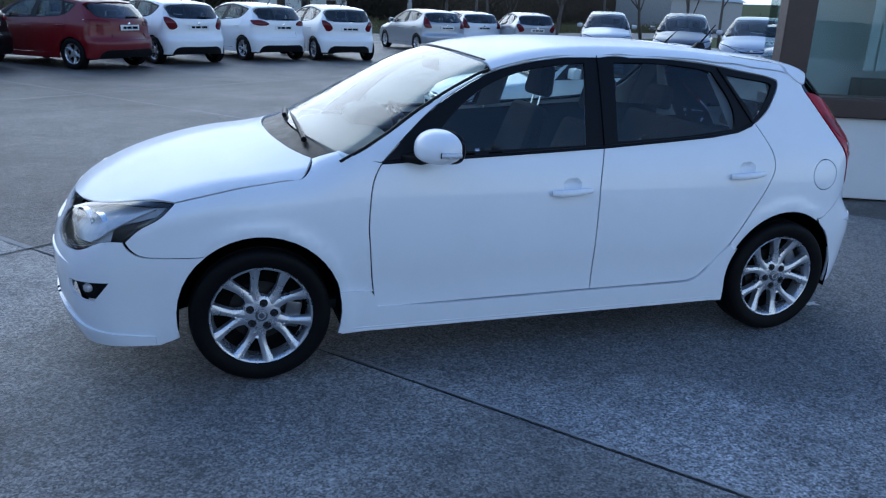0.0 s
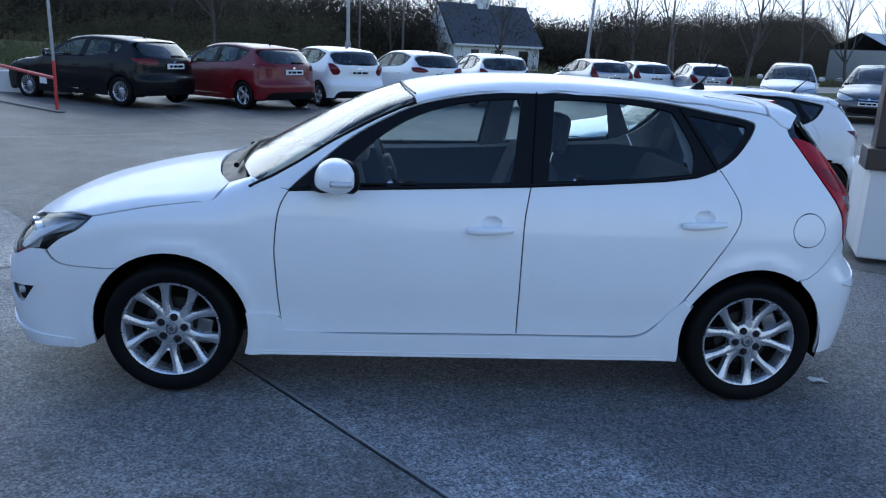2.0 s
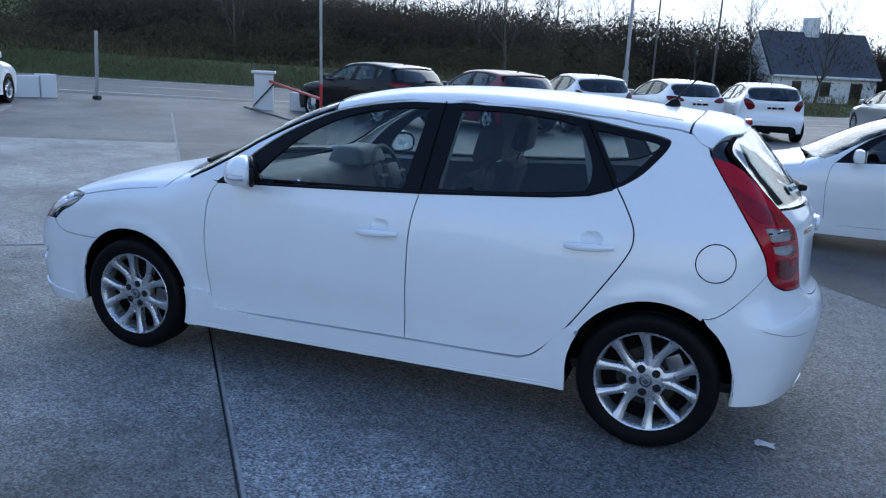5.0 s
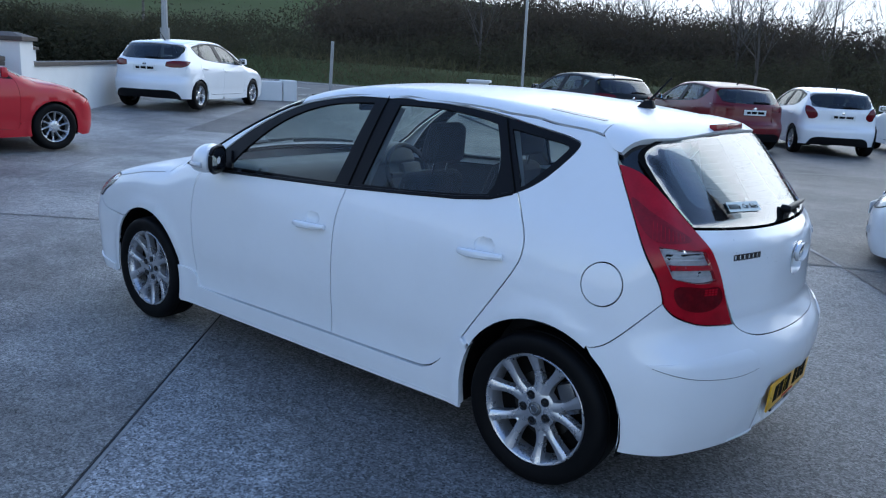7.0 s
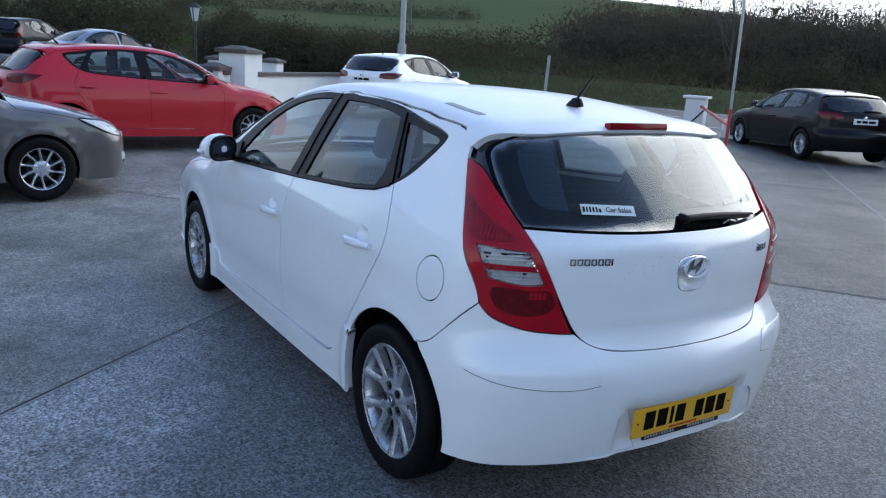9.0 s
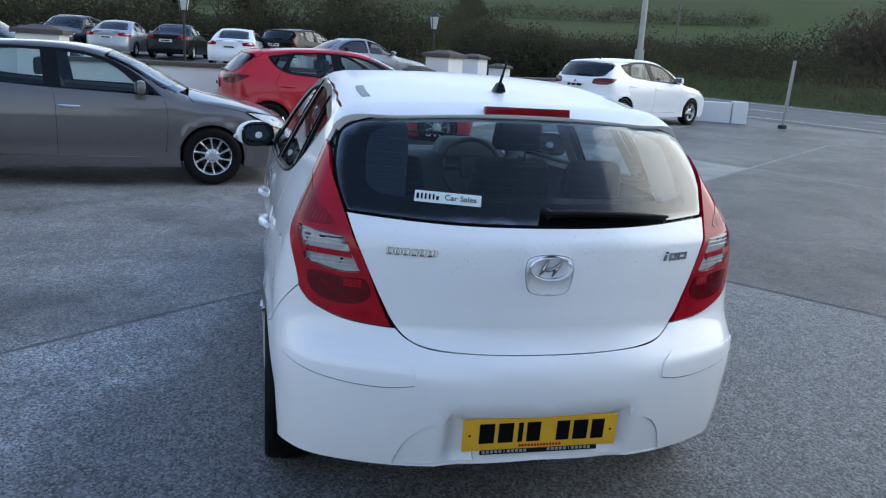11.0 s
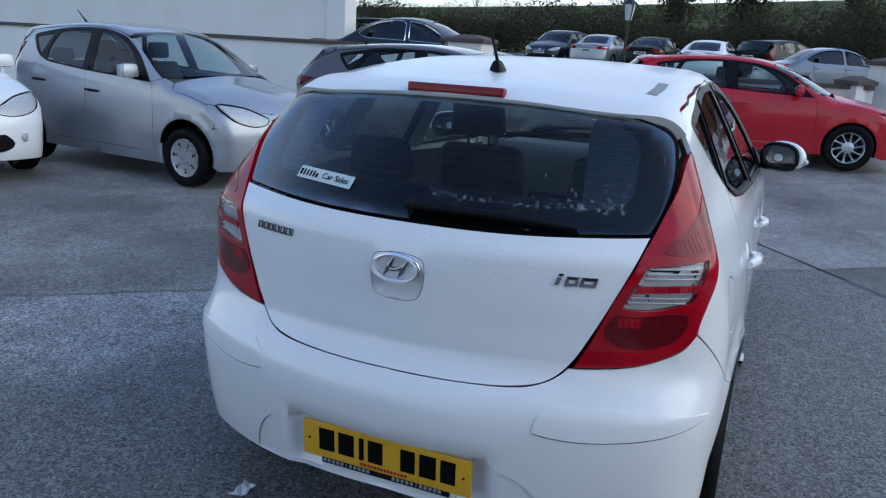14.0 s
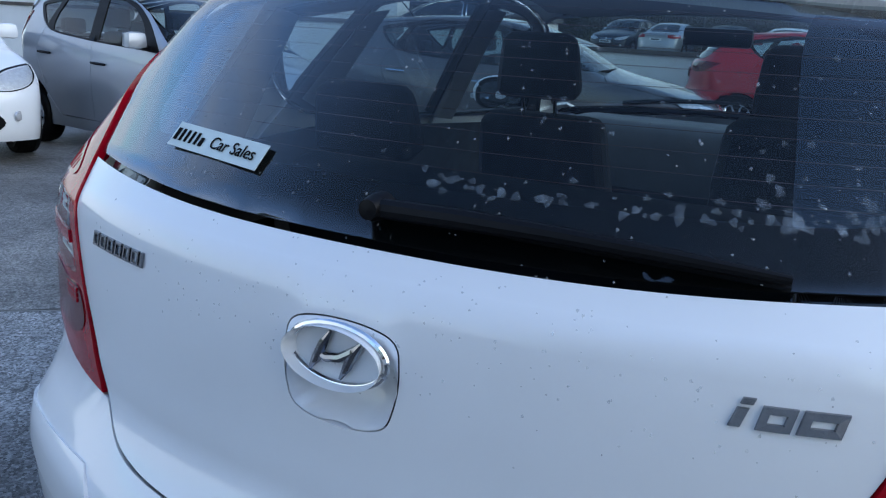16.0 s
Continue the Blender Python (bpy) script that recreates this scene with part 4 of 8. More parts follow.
# white building at the back of the yard
bl = tagged(new("white_building"), "plain white rendered building gable with a corner pilaster", "building")
bl.location = (-11.0, -7.7, 0)
bm = bmesh.new()
ft = [(0.0, 0.0), (-9.0, -7.0), (-9.0, -20.0), (0.0, -20.0)]
lo_, hi_ = [bm.verts.new((*p, 0.0)) for p in ft], [bm.verts.new((*p, 5.2)) for p in ft]
bm.faces.new(hi_)
bm.faces.new(lo_[::-1])
for k in range(4):
    bm.faces.new((lo_[k], lo_[(k + 1) % 4], hi_[(k + 1) % 4], hi_[k]))
bm_object("wall", bm, RENDER, bl)
block("pilaster", (-0.42, -0.40, 0.0), (0.05, 0.05, 5.2), RENDER, bl, "", 0.015)
block("roof", (-0.7, -20.2, 5.2), (0.25, 0.12, 5.45), SLATE, bl, "", 0.02)
# showroom corner with a window in a brown frame
sr = thing("showroom", pose(3.62, 2.10, 0, 0, 0, -24), "white rendered showroom corner with brown framed window", "building")
block("plinth", (0, 0, -0.02), (7.0, 0.30, 0.74), RENDER, sr, "white rendered plinth", 0.02)
block("return_plinth", (0.0, 0.30, -0.02), (0.30, 1.1, 0.74), RENDER, sr, "", 0.02)
block("window_sill", (-0.06, -0.06, 0.74), (7.0, 0.36, 0.92), BROWN, sr, "dark brown timber sill", 0.015)
block("corner_post", (0.0, 0.02, 0.92), (0.26, 0.28, 3.0), BROWN, sr, "dark brown corner post", 0.012)
block("head_beam", (0.0, 0.0, 3.0), (7.0, 1.1, 3.3), BROWN, sr, "dark brown roof fascia", 0.02)
block("mullion", (3.3, 0.06, 0.92), (3.5, 0.26, 3.0), BROWN, sr, "", 0.01)
for x0, x1 in ((0.26, 3.3), (3.5, 7.0)):
    block("window_pane", (x0, 0.14, 0.92), (x1, 0.152, 3.0), M["glass"], sr, "large showroom window glass", 0.0).visible_shadow = False
block("side_pane", (0.14, 0.28, 0.92), (0.152, 1.1, 3.0), M["glass"], sr, "", 0.0).visible_shadow = False
block("back_wall", (0.4, 0.98, 0.0), (7.0, 1.1, 3.0), RENDER, sr, "", 0.0)
for k in range(16):
    block("blind_slat", (0.9 + 0.11 * k, 0.40, 1.15), (0.985 + 0.11 * k, 0.415, 2.9), RENDER, sr, "", 0.0)
block("desk", (1.0, 0.66, 0.0), (2.6, 0.95, 1.05), COPING, sr, "", 0.02)


# ---- street furniture ----
def lantern(x, y, top, label="black iron post lantern with glass panes"):
    b = lie(x, y)
    l = thing("post_lantern", pose(x, y, b), label, "street lamp", "lanterns by the drive")
    h = top - b
    plain_part("post", merge(tube([(0, 0, 0), (0, 0, 0.5)], [0.07, 0.05], 10), tube([(0, 0, 0.5), (0, 0, h - 0.55)], 0.032, 10)), IRON, l)
    plain_part("lamp_frame", merge(*[tube([(0.09 * math.cos(a), 0.09 * math.sin(a), h - 0.52), (0.16 * math.cos(a), 0.16 * math.sin(a), h - 0.14)], 0.012, 6) for a in (0.8, 2.37, 3.94, 5.5)]), IRON, l)
    bm = bmesh.new()
    bmesh.ops.create_cone(bm, cap_ends=True, segments=6, radius1=0.20, radius2=0.03, depth=0.14, matrix=Matrix.Translation((0, 0, h - 0.07)))
    bm_object("lamp_roof", bm, IRON, l)
    bm = bmesh.new()
    bmesh.ops.create_cone(bm, cap_ends=True, segments=6, radius1=0.085, radius2=0.15, depth=0.36, matrix=Matrix.Translation((0, 0, h - 0.33)))
    bm_object("lamp_glass", bm, M["frost"], l, "pale frosted lamp glass")


lantern(-15.6, -2.7, 2.75)
lantern(-20.2, 4.2, 2.85)


def pole(az, dist, h, r, label, frm=(0.6, -4.4), lean=0.0, mat=None, base_up=0.0):
    a = radians(az)
    x, y = frm[0] + dist * math.cos(a), frm[1] + dist * math.sin(a)
    z = land(x, y)
    p = thing("lamp_post" if mat is None else "utility_pole", pose(x, y, z - 0.1), label, "pole")
    if mat is None:
        plain_part("base_tube", tube([(0, 0, 0), (0, 0, 1.8)], r * 1.5, 10), GALV, p)
    plain_part("shaft", tube([(0, 0, 1.7 if mat is None else 0), (lean, 0, h)], [r, r * 0.6], 10), mat or GALV, p)
    return p


pole(95.3, 32, 8.5, 0.075, "tall grey galvanised street lamp post")
pole(78.2, 38, 9.0, 0.075, "tall grey galvanised lamp post by a house", lean=0.35)
pole(94.0, 46, 8.0, 0.06, "thin grey wooden pole by the road", mat=WOOD_POLE)
pole(148.0, 27, 8.5, 0.10, "tall grey galvanised street lamp post by the road", (2.77, -3.25))
pole(151.6, 70, 9.0, 0.12, "weathered wooden utility pole in a field", (4.27, -0.9), mat=WOOD_POLE)
pole(-174.0, 60, 8.0, 0.11, "weathered wooden utility pole behind hedges", (4.4, 0.2), mat=WOOD_POLE)
pole(176.0, 75, 9.0, 0.12, "weathered wooden utility pole in a field", (4.4, 0.2), mat=WOOD_POLE)
pole(72.0, 70, 9.0, 0.12, "weathered wooden utility pole behind trees", mat=WOOD_POLE)
pole(90.5, 75, 9.5, 0.12, "weathered wooden utility pole behind the hedge", mat=WOOD_POLE)

# cottage
ho = thing("cottage", pose(9.6, 77.0, -0.75, 0, 0, 27), "small cream cottage with a dark slate roof and chimney", "house")
block("wall", (-5.2, 0, 0), (5.2, 6.2, 2.75), RENDER, ho, "", 0.0)
bm = bmesh.new()
rv = [(-5.4, -0.4, 2.65), (5.4, -0.4, 2.65), (5.4, 6.6, 2.65), (-5.4, 6.6, 2.65), (-5.4, 3.1, 6.7), (5.4, 3.1, 6.7)]
rvs = [bm.verts.new(p) for p in rv]
for f in ((0, 1, 5, 4), (2, 3, 4, 5), (3, 2, 1, 0), (1, 2, 5), (3, 0, 4)):
    bm.faces.new([rvs[i] for i in f])
bm_object("roof", bm, SLATE, ho, "dark slate gabled roof")
bm = bmesh.new()
gs = [bm.verts.new(p) for p in ((-5.46, 0.0, 2.6), (-5.46, 6.2, 2.6), (-5.46, 3.1, 6.35), (-5.42, 0.0, 2.6), (-5.42, 6.2, 2.6), (-5.42, 3.1, 6.35))]
for f in ((0, 1, 2), (5, 4, 3), (0, 3, 4, 1), (1, 4, 5, 2), (2, 5, 3, 0)):
    bm.faces.new([gs[i] for i in f])
bm_object("gable", bm, RENDER, ho, "grey rendered gable")
block("chimney", (-0.9, 2.7, 6.0), (0.4, 3.5, 8.0), RENDER, ho, "rendered chimney stack", 0.02)
block("fascia", (-5.3, -0.46, 2.52), (5.3, -0.41, 2.72), RENDER, ho, "white fascia board", 0.0)
for x, w, z0, z1 in ((-3.2, 0.9, 0.9, 2.2), (-0.4, 1.0, 0.9, 2.2), (2.6, 1.15, 0.1, 2.2)):
    o = block("window" if z0 > 0.5 else "door", (x, -0.06, z0), (x + w, 0.02, z1), BROWN, ho, "dark framed opening", 0.0)
    block("glass", (x + 0.08, -0.075, z0 + 0.08), (x + w - 0.08, -0.062, z1 - 0.08), M["gloss_black"], o, "", 0.0)
sh = thing("grey_shed", pose(56, 78, land(56, 78), 0, 0, 20), "grey corrugated farm shed roof beyond the cars", "shed")
block("shed_wall", (-6, 0, 0), (8, 8, 3.6), GALV, sh, "", 0.0)
bm = bmesh.new()
vv = []
for i in range(57):
    x = -6.3 + i * 0.26
    dz = 0.04 if i % 2 else 0.0
    vv.append((bm.verts.new((x, -0.4, 3.55 + dz)), bm.verts.new((x, 4.0, 5.4 + dz)), bm.verts.new((x, 8.4, 3.55 + dz))))
for p, q in zip(vv, vv[1:]):
    bm.faces.new((p[0], q[0], q[1], p[1]))
    bm.faces.new((p[1], q[1], q[2], p[2]))
bm_object("shed_roof", bm, GALV, sh, "corrugated metal roof")


# ---- the white hatchback ----
HERO = dict(
    plan=[(-2.25, 0.79), (-1.9, 0.825), (-1.6, 0.845), (-1.3, 0.858), (-0.9, 0.862), (0, 0.868), (0.9, 0.868), (1.3, 0.858), (1.6, 0.840), (2.05, 0.80)],
    sect=[(0.15, -0.030), (0.24, -0.020), (0.35, -0.016), (0.42, -0.013), (0.5, -0.004), (0.65, 0.0), (0.8, -0.008), (0.9, -0.026), (0.97, -0.05), (1.1, -0.115), (1.25, -0.195), (1.4, -0.285), (1.5, -0.36)],
    top=[(-2.3, 0.60), (-2.1, 0.745), (-1.95, 0.81), (-1.75, 0.87), (-1.5, 0.925), (-1.25, 0.975), (-1.1, 1.02), (-0.95, 1.10), (-0.7, 1.235), (-0.45, 1.350), (-0.25, 1.407), (0.0, 1.442), (0.3, 1.457), (0.6, 1.455), (0.9, 1.442), (1.2, 1.417), (1.5, 1.386), (1.7, 1.36), (2.0, 1.30)],
    crown=[(-2.2, 0.16), (-1.4, 0.10), (-1.1, 0.16), (-0.8, 0.20), (-0.4, 0.16), (0.0, 0.09), (1.0, 0.08), (1.7, 0.12)],
    rear=[(0.15, 1.955), (0.22, 1.99), (0.32, 2.02), (0.45, 2.04), (0.55, 2.045), (0.60, 2.035), (0.645, 2.0), (0.68, 1.975), (0.76, 1.965), (0.88, 1.961), (0.95, 1.955), (0.975, 1.950), (0.99, 1.941), (1.01, 1.925), (1.04, 1.900), (1.1, 1.850), (1.2, 1.767), (1.3, 1.679), (1.36, 1.625), (1.42, 1.56), (1.5, 1.46)],
    nose=[(0.15, -2.13), (0.25, -2.18), (0.4, -2.205), (0.55, -2.20), (0.65, -2.17), (0.73, -2.13), (0.8, -2.06), (0.9, -1.95), (1.5, -1.1)],
)
hero_body = Body(**HERO)
hero = thing("white_hatchback", pose(0, 0.012, 0), "glossy white five-door hatchback with silver alloy wheels, parked on wet concrete", "car")
H_STEP = 0.04
h_sh, _, _ = hard_edges(hero_body)
roof_z, roof_y = spline(h_sh[:, [0, 2]]), spline(h_sh[:, [0, 1]])


def rail(x0, x1, n, what):
    x = np.linspace(x0, x1, n)
    return [(float(a), float(b)) for a, b in zip(x, (roof_z if what == "z" else roof_y)(x))]


def arc_to(cx, a0, a1, r=0.345, n=10, cz=0.31):
    a = np.radians(np.linspace(a0, a1, n))
    return [(cx + r * math.cos(t), cz + r * math.sin(t)) for t in a]


SEAM_FRONT = [(-0.80, 0.947), (-0.846, 0.861), (-0.864, 0.70), (-0.860, 0.60), (-0.848, 0.44), (-0.829, 0.300)]
SEAM_MID = [(0.257, 0.996), (0.233, 0.86), (0.227, 0.70), (0.226, 0.50), (0.227, 0.314)]
SEAM_REAR = [(1.117, 1.095), (1.163, 1.028), (1.205, 0.95), (1.213, 0.885), (1.190, 0.82), (1.117, 0.702), (0.985, 0.505)]
BELT = [(-0.803, 0.948), (-0.07, 0.981), (0.257, 0.997), (0.60, 1.020), (0.854, 1.038), (1.008, 1.058), (1.117, 1.095)]
CROWN = [(-0.803, 0.948), (-0.667, 1.073), (-0.505, 1.196), (-0.279, 1.310), (-0.09, 1.358), (0.073, 1.382), (0.231, 1.394), (0.546, 1.394), (0.86, 1.373), (1.095, 1.337), (1.265, 1.308), (1.303, 1.275), (1.212, 1.158), (1.117, 1.095)]
HUB_F, HUB_R = -1.325, 1.325


def corner(p):
    return (*p[:2], 1)


fender = [corner(SEAM_FRONT[0]), *SEAM_FRONT[1:4], (-0.848, 0.44), corner((-0.838, 0.375)), corner((-0.964, 0.378)), *[corner(p) for p in arc_to(HUB_F, 12, 128, n=14)],
          corner((-1.560, 0.579)), (-1.66, 0.577), (-1.79, 0.590), corner((-1.845, 0.650)), (-1.790, 0.700), (-1.708, 0.745), corner((-1.650, 0.800)), (-1.50, 0.832), (-1.379, 0.855), (-1.22, 0.876), (-1.135, 0.890), corner((-1.085, 0.950)), corner((-0.975, 0.990))]
front_door = [corner(SEAM_FRONT[0]), *[p for p in SEAM_FRONT[1:-1]], corner(SEAM_FRONT[-1]), corner(SEAM_MID[-1]), *SEAM_MID[1:-1][::-1], corner(SEAM_MID[0]), corner(BELT[1])]
rear_door = [corner(SEAM_MID[0]), *SEAM_MID[1:-1], corner(SEAM_MID[-1]), (0.70, 0.318), (0.80, 0.328), (0.865, 0.370), (0.958, 0.470), *SEAM_REAR[::-1][1:-1], corner(SEAM_REAR[0]), (1.008, 1.058), (0.854, 1.038), (0.60, 1.020)]
frame_side = [corner(CROWN[0]), *CROWN[1:-1], corner(CROWN[-1]), *SEAM_REAR[1:-1], corner(SEAM_REAR[-1]), *[corner(p) for p in arc_to(HUB_R, 167, 57, n=16)],
              corner((1.521, 0.612)), (1.600, 0.643), corner((1.742, 0.800)), (1.712, 0.898), (1.606, 1.056), corner((1.472, 1.246)), (1.44, 1.31), corner((1.385, float(roof_z(1.385)))),
              *[corner(p) for p in rail(1.33, -0.95, 30, "z")]]
skirt = [*[corner(p) for p in arc_to(HUB_F, -19, 14, n=5)], (-0.90, 0.388), (-0.845, 0.371), corner((-0.820, 0.309)), (-0.5, 0.3015), (0.227, 0.3105), (0.70, 0.313), (0.80, 0.324), (0.864, 0.366), (0.93, 0.446), corner((0.992, 0.508)), *[corner(p) for p in arc_to(HUB_R, 150, 188, n=5)], corner((0.984, 0.2135)), (0.70, 0.211), (0.35, 0.2055), (0.0, 0.2015), (-0.35, 0.1985), (-0.70, 0.1965)]
dlo = [corner(CROWN[0]), *CROWN[1:-1], corner(CROWN[-1]), *[p for p in BELT[::-1][1:-1]]]
GLASS_F = [corner((-0.60, 0.985)), (-0.52, 1.085), (-0.40, 1.190), (-0.25, 1.275), (-0.05, 1.335), corner((0.215, 1.362)), corner((0.168, 1.008))]
GLASS_R = [corner((0.335, 1.022)), corner((0.372, 1.365)), (0.60, 1.366), (0.80, 1.350), corner((0.915, 1.330)), (0.985, 1.21), (1.003, 1.13), corner((0.985, 1.072)), (0.70, 1.043)]
GLASS_Q = [corner((0.995, 1.318)), (1.15, 1.297), (1.255, 1.280), (1.245, 1.245), (1.175, 1.162), (1.125, 1.118), corner((1.110, 1.140))]


def cup(uv):
    """Depth of the finger cup behind a door handle."""
    return -0.022 * np.clip(1 - ((uv[:, 0] - cup.x) / 0.050) ** 2 - ((uv[:, 1] - cup.z) / 0.034) ** 2, 0, 1)


for left in (True, False):
    s = -1 if left else 1
    mm = dict(left=left, step=H_STEP)

    def put_skin(name, dom, outline, material, label="", holes=(), **kw):
        return skin_part(name, [skin(hero_body, dom, outline, holes, **{**mm, **kw})], M[material], hero, label)

    put_skin("front_fender", "side", rounded(fender), "white", gap=0.003)
    for nm, outline, hx, hz in (("front_door", front_door, 0.085, 0.835), ("rear_door", rear_door, 1.045, 0.886)):
        hole = circle(hx, hz, 0.048, 24, 0.032)
        d = put_skin(nm, "side", rounded(outline), "white", holes=[inset(hole, 0.003)], gap=0.003)
        cup.x, cup.z = hx, hz
        v, f, l = skin(hero_body, "side", hole, gap=-0.002, off=-0.0006, thick=0.0, left=left, step=0.012)
        v = np.array(v)
        depth = cup(v[:, [0, 2]])
        v[:, 1] += s * depth
        child("handle_cup", mesh_of("handle_cup", v, f, None, M["white"]), d)
        p = hero_body.lift("side", [(hx + 0.095, hz - 0.028), (hx + 0.03, hz - 0.030), (hx - 0.06, hz - 0.034), (hx - 0.105, hz - 0.036)])
        off = (0.010, 0.026, 0.028, 0.012)
        pts = [(a[0], s * (a[1] + o), a[2]) for a, o in zip(p, off)]
        plain_part("handle", moved(tube(pts, [0.012, 0.0165, 0.0175, 0.013], 10), Matrix.Identity(4)), M["white"], d, "white grip handle")
    put_skin("quarter_panel", "side", rounded(frame_side, 6), "white", gap=0.003, holes=[circle(1.542, 0.838, 0.076, 40)])
    put_skin("fuel_flap", "side", circle(1.542, 0.838, 0.076, 40), "white", "round white fuel flap")
    lip = hero_body.lift("side", [(float(x), 0.2035 + 0.006 * float(x)) for x in np.linspace(-0.985, 0.985, 30)])
    put_skin("side_skirt", "side", rounded(skirt), "white", off=0.011, thick=0.04, gap=0.0, step=0.03)
    plain_part("skirt_lip", merge(tube([(x, s * (y + 0.004), z) for x, y, z in lip], 0.0095, 8), tube([(x, s * (y + 0.005), z + 0.013) for x, y, z in lip], 0.0095, 8)), M["white"], hero, "white lower edge of the side skirt")
    glasses = [rounded(g) for g in (GLASS_F, GLASS_R, GLASS_Q)]
    fr = put_skin("window_frame", "side", rounded(dlo, 6), "trim", "black window frame and pillar trim", holes=glasses, off=-0.003)
    for nm, g in zip(("front_window", "rear_door_window", "quarter_window"), glasses):
        skin_part(nm, [skin(hero_body, "side", g, gap=-0.008, off=-0.010, thick=0.0, **mm)], M["glass"], hero, "clear side window glass").visible_shadow = False
    # shut lines over the black frame
    for a, b in (((0.257, 0.997), (0.288, 1.394)), ((1.108, 1.090), (0.952, 1.352))):
        q = hero_body.lift("side", [(a[0] + (b[0] - a[0]) * t, a[1] + (b[1] - a[1]) * t) for t in np.linspace(0, 1, 8)])
        plain_part("seal", tube([(x, s * (y - 0.001), z) for x, y, z in q], 0.0035, 6), M["gap"], fr)
    q = hero_body.lift("side", [BELT[0], (-0.4, 0.966), BELT[1], BELT[2], BELT[3], BELT[4], BELT[5], (1.10, 1.088)])
    plain_part("belt_seal", tube([(x, s * (y + 0.001), z) for x, y, z in q], 0.008, 6), M["trim"], fr, "black rubber belt seal")
    # wheel housings and the dark structure behind the panels
    for hx in (HUB_F, HUB_R):
        v, f = [], []
        for i in range(19):
            a = math.pi * (i / 18) * 1.16 - 0.08 * math.pi
            for y in (0.845, 0.80, 0.50):
                rr = 0.352 if y < 0.84 else 0.347
                v.append((hx + rr * math.cos(a), s * min(y, 0.835), 0.31 + rr * math.sin(a)))
        f = [(i * 3 + j, i * 3 + j + 1, i * 3 + j + 4, i * 3 + j + 3) for i in range(18) for j in range(2)]
        v.append((hx, s * 0.50, 0.31))
        f += [(i * 3 + 2, i * 3 + 5, len(v) - 1) for i in range(18)]
        plain_part("arch_liner", (v, f), M["liner"], hero)
    inner = np.array([(-2.0, 0.28), *arc_to(HUB_F, 180, 0, 0.352), *arc_to(HUB_R, 180, 0, 0.352), (1.86, 0.30), (1.80, 0.93), (-1.0, 0.90), (-1.9, 0.72)])
    skin_part("inner_panel", [skin(hero_body, "side", inner, gap=0, off=-0.035, thick=0.0, left=left, step=0.08)], M["gap"], hero)

    # tail lamp
    _out = [(math.degrees(math.atan2(q[1], q[0] - 1.25)), q[2]) for q in hero_body.lift("side", [(1.478, 1.238), (1.54, 1.15), (1.606, 1.056), (1.664, 0.975), (1.712, 0.898), (1.735, 0.835), (1.742, 0.80)])]
    TAIL = rounded([corner(_out[0]), *_out[1:6], corner(_out[6]), (54.2, 0.757), (48.5, 0.722), (43, 0.709), corner((36.8, 0.703)), (39.5, 0.78), (43.0, 0.90), (46.5, 0.985), (50.5, 1.045), (57.0, 1.135), (64.0, 1.215)])
    CLEAR = rounded([corner((59.0, 0.990)), corner((48.0, 0.974)), corner((44.2, 0.872)), (49, 0.868), corner((55.5, 0.890))])
    lamp = put_skin("tail_lamp", "round", TAIL, "red_lens", "red and clear tail lamp", holes=[CLEAR], step=0.02, thick=0.02, off=0.004)
    put_skin("lamp_seal", "round", TAIL, "gap", step=0.05, off=-0.012, gap=-0.002, thick=0.0)
    cl = skin_part("clear_section", [skin(hero_body, "round", CLEAR, gap=0.0, off=0.005, thick=0.0, left=left, step=0.02)], M["clear_lens"], lamp, "clear reversing lamp lens")
    skin_part("reflector", [skin(hero_body, "round", CLEAR, gap=-0.001, off=-0.012, thick=0.0, left=left, step=0.03)], M["lamp_bowl"], lamp)
    for k in range(9):
        z = 0.885 + 0.0125 * k
        if 3 <= k <= 4:
            continue
        hi = 55.5 + (59.0 - 55.5) * (z - 0.89) / 0.1
        lo = 44.2 + (48.0 - 44.2) * (z - 0.872) / 0.1
        q = hero_body.lift("round", [(a, z) for a in np.linspace(lo + 0.6, hi - 0.6, 8)])
        plain_part("rib", tube([(x * 0.996 + 0.004, s * y * 0.992, zz) for x, y, zz in q], 0.0026, 6), M["lamp_bowl"], lamp)
    band = [corner((57.0, 0.936)), corner((46.6, 0.930)), corner((45.8, 0.912)), corner((56.3, 0.918))]
    skin_part("red_band", [skin(hero_body, "round", rounded(band), gap=0.0, off=0.007, thick=0.004, left=left, step=0.02)], M["red_lens"], lamp)
    for outline, mat_, lb in (([(66.0, 1.135), (61, 1.095), (55.5, 1.05), (51.5, 1.012), (54, 1.003), (60, 1.008), (63.8, 1.06)], "smoky_lens", "smoky red lamp chamber"), ([(54.5, 0.858), (47, 0.850), (43.0, 0.848), (41.6, 0.80), (44.5, 0.768), (50, 0.768), (54.0, 0.800)], "dark_red_lens", "dark red lamp chamber")):
        skin_part("bulb_chamber", [skin(hero_body, "round", rounded(outline), gap=0.0, off=0.0055, thick=0.003, left=left, step=0.02)], M[mat_], lamp, lb)
    for k in range(4):
        for j in range(3):
            a0, z0 = 43.6 + 0.95 * k, 0.822 + 0.0085 * j
            skin_part("facet", [skin(hero_body, "round", np.array([(a0, z0), (a0 + 0.8, z0), (a0 + 0.8, z0 + 0.0068), (a0, z0 + 0.0068)]), gap=0.0, off=0.0075, thick=0.002, left=left, step=0.02)], M["red_lens"], lamp)
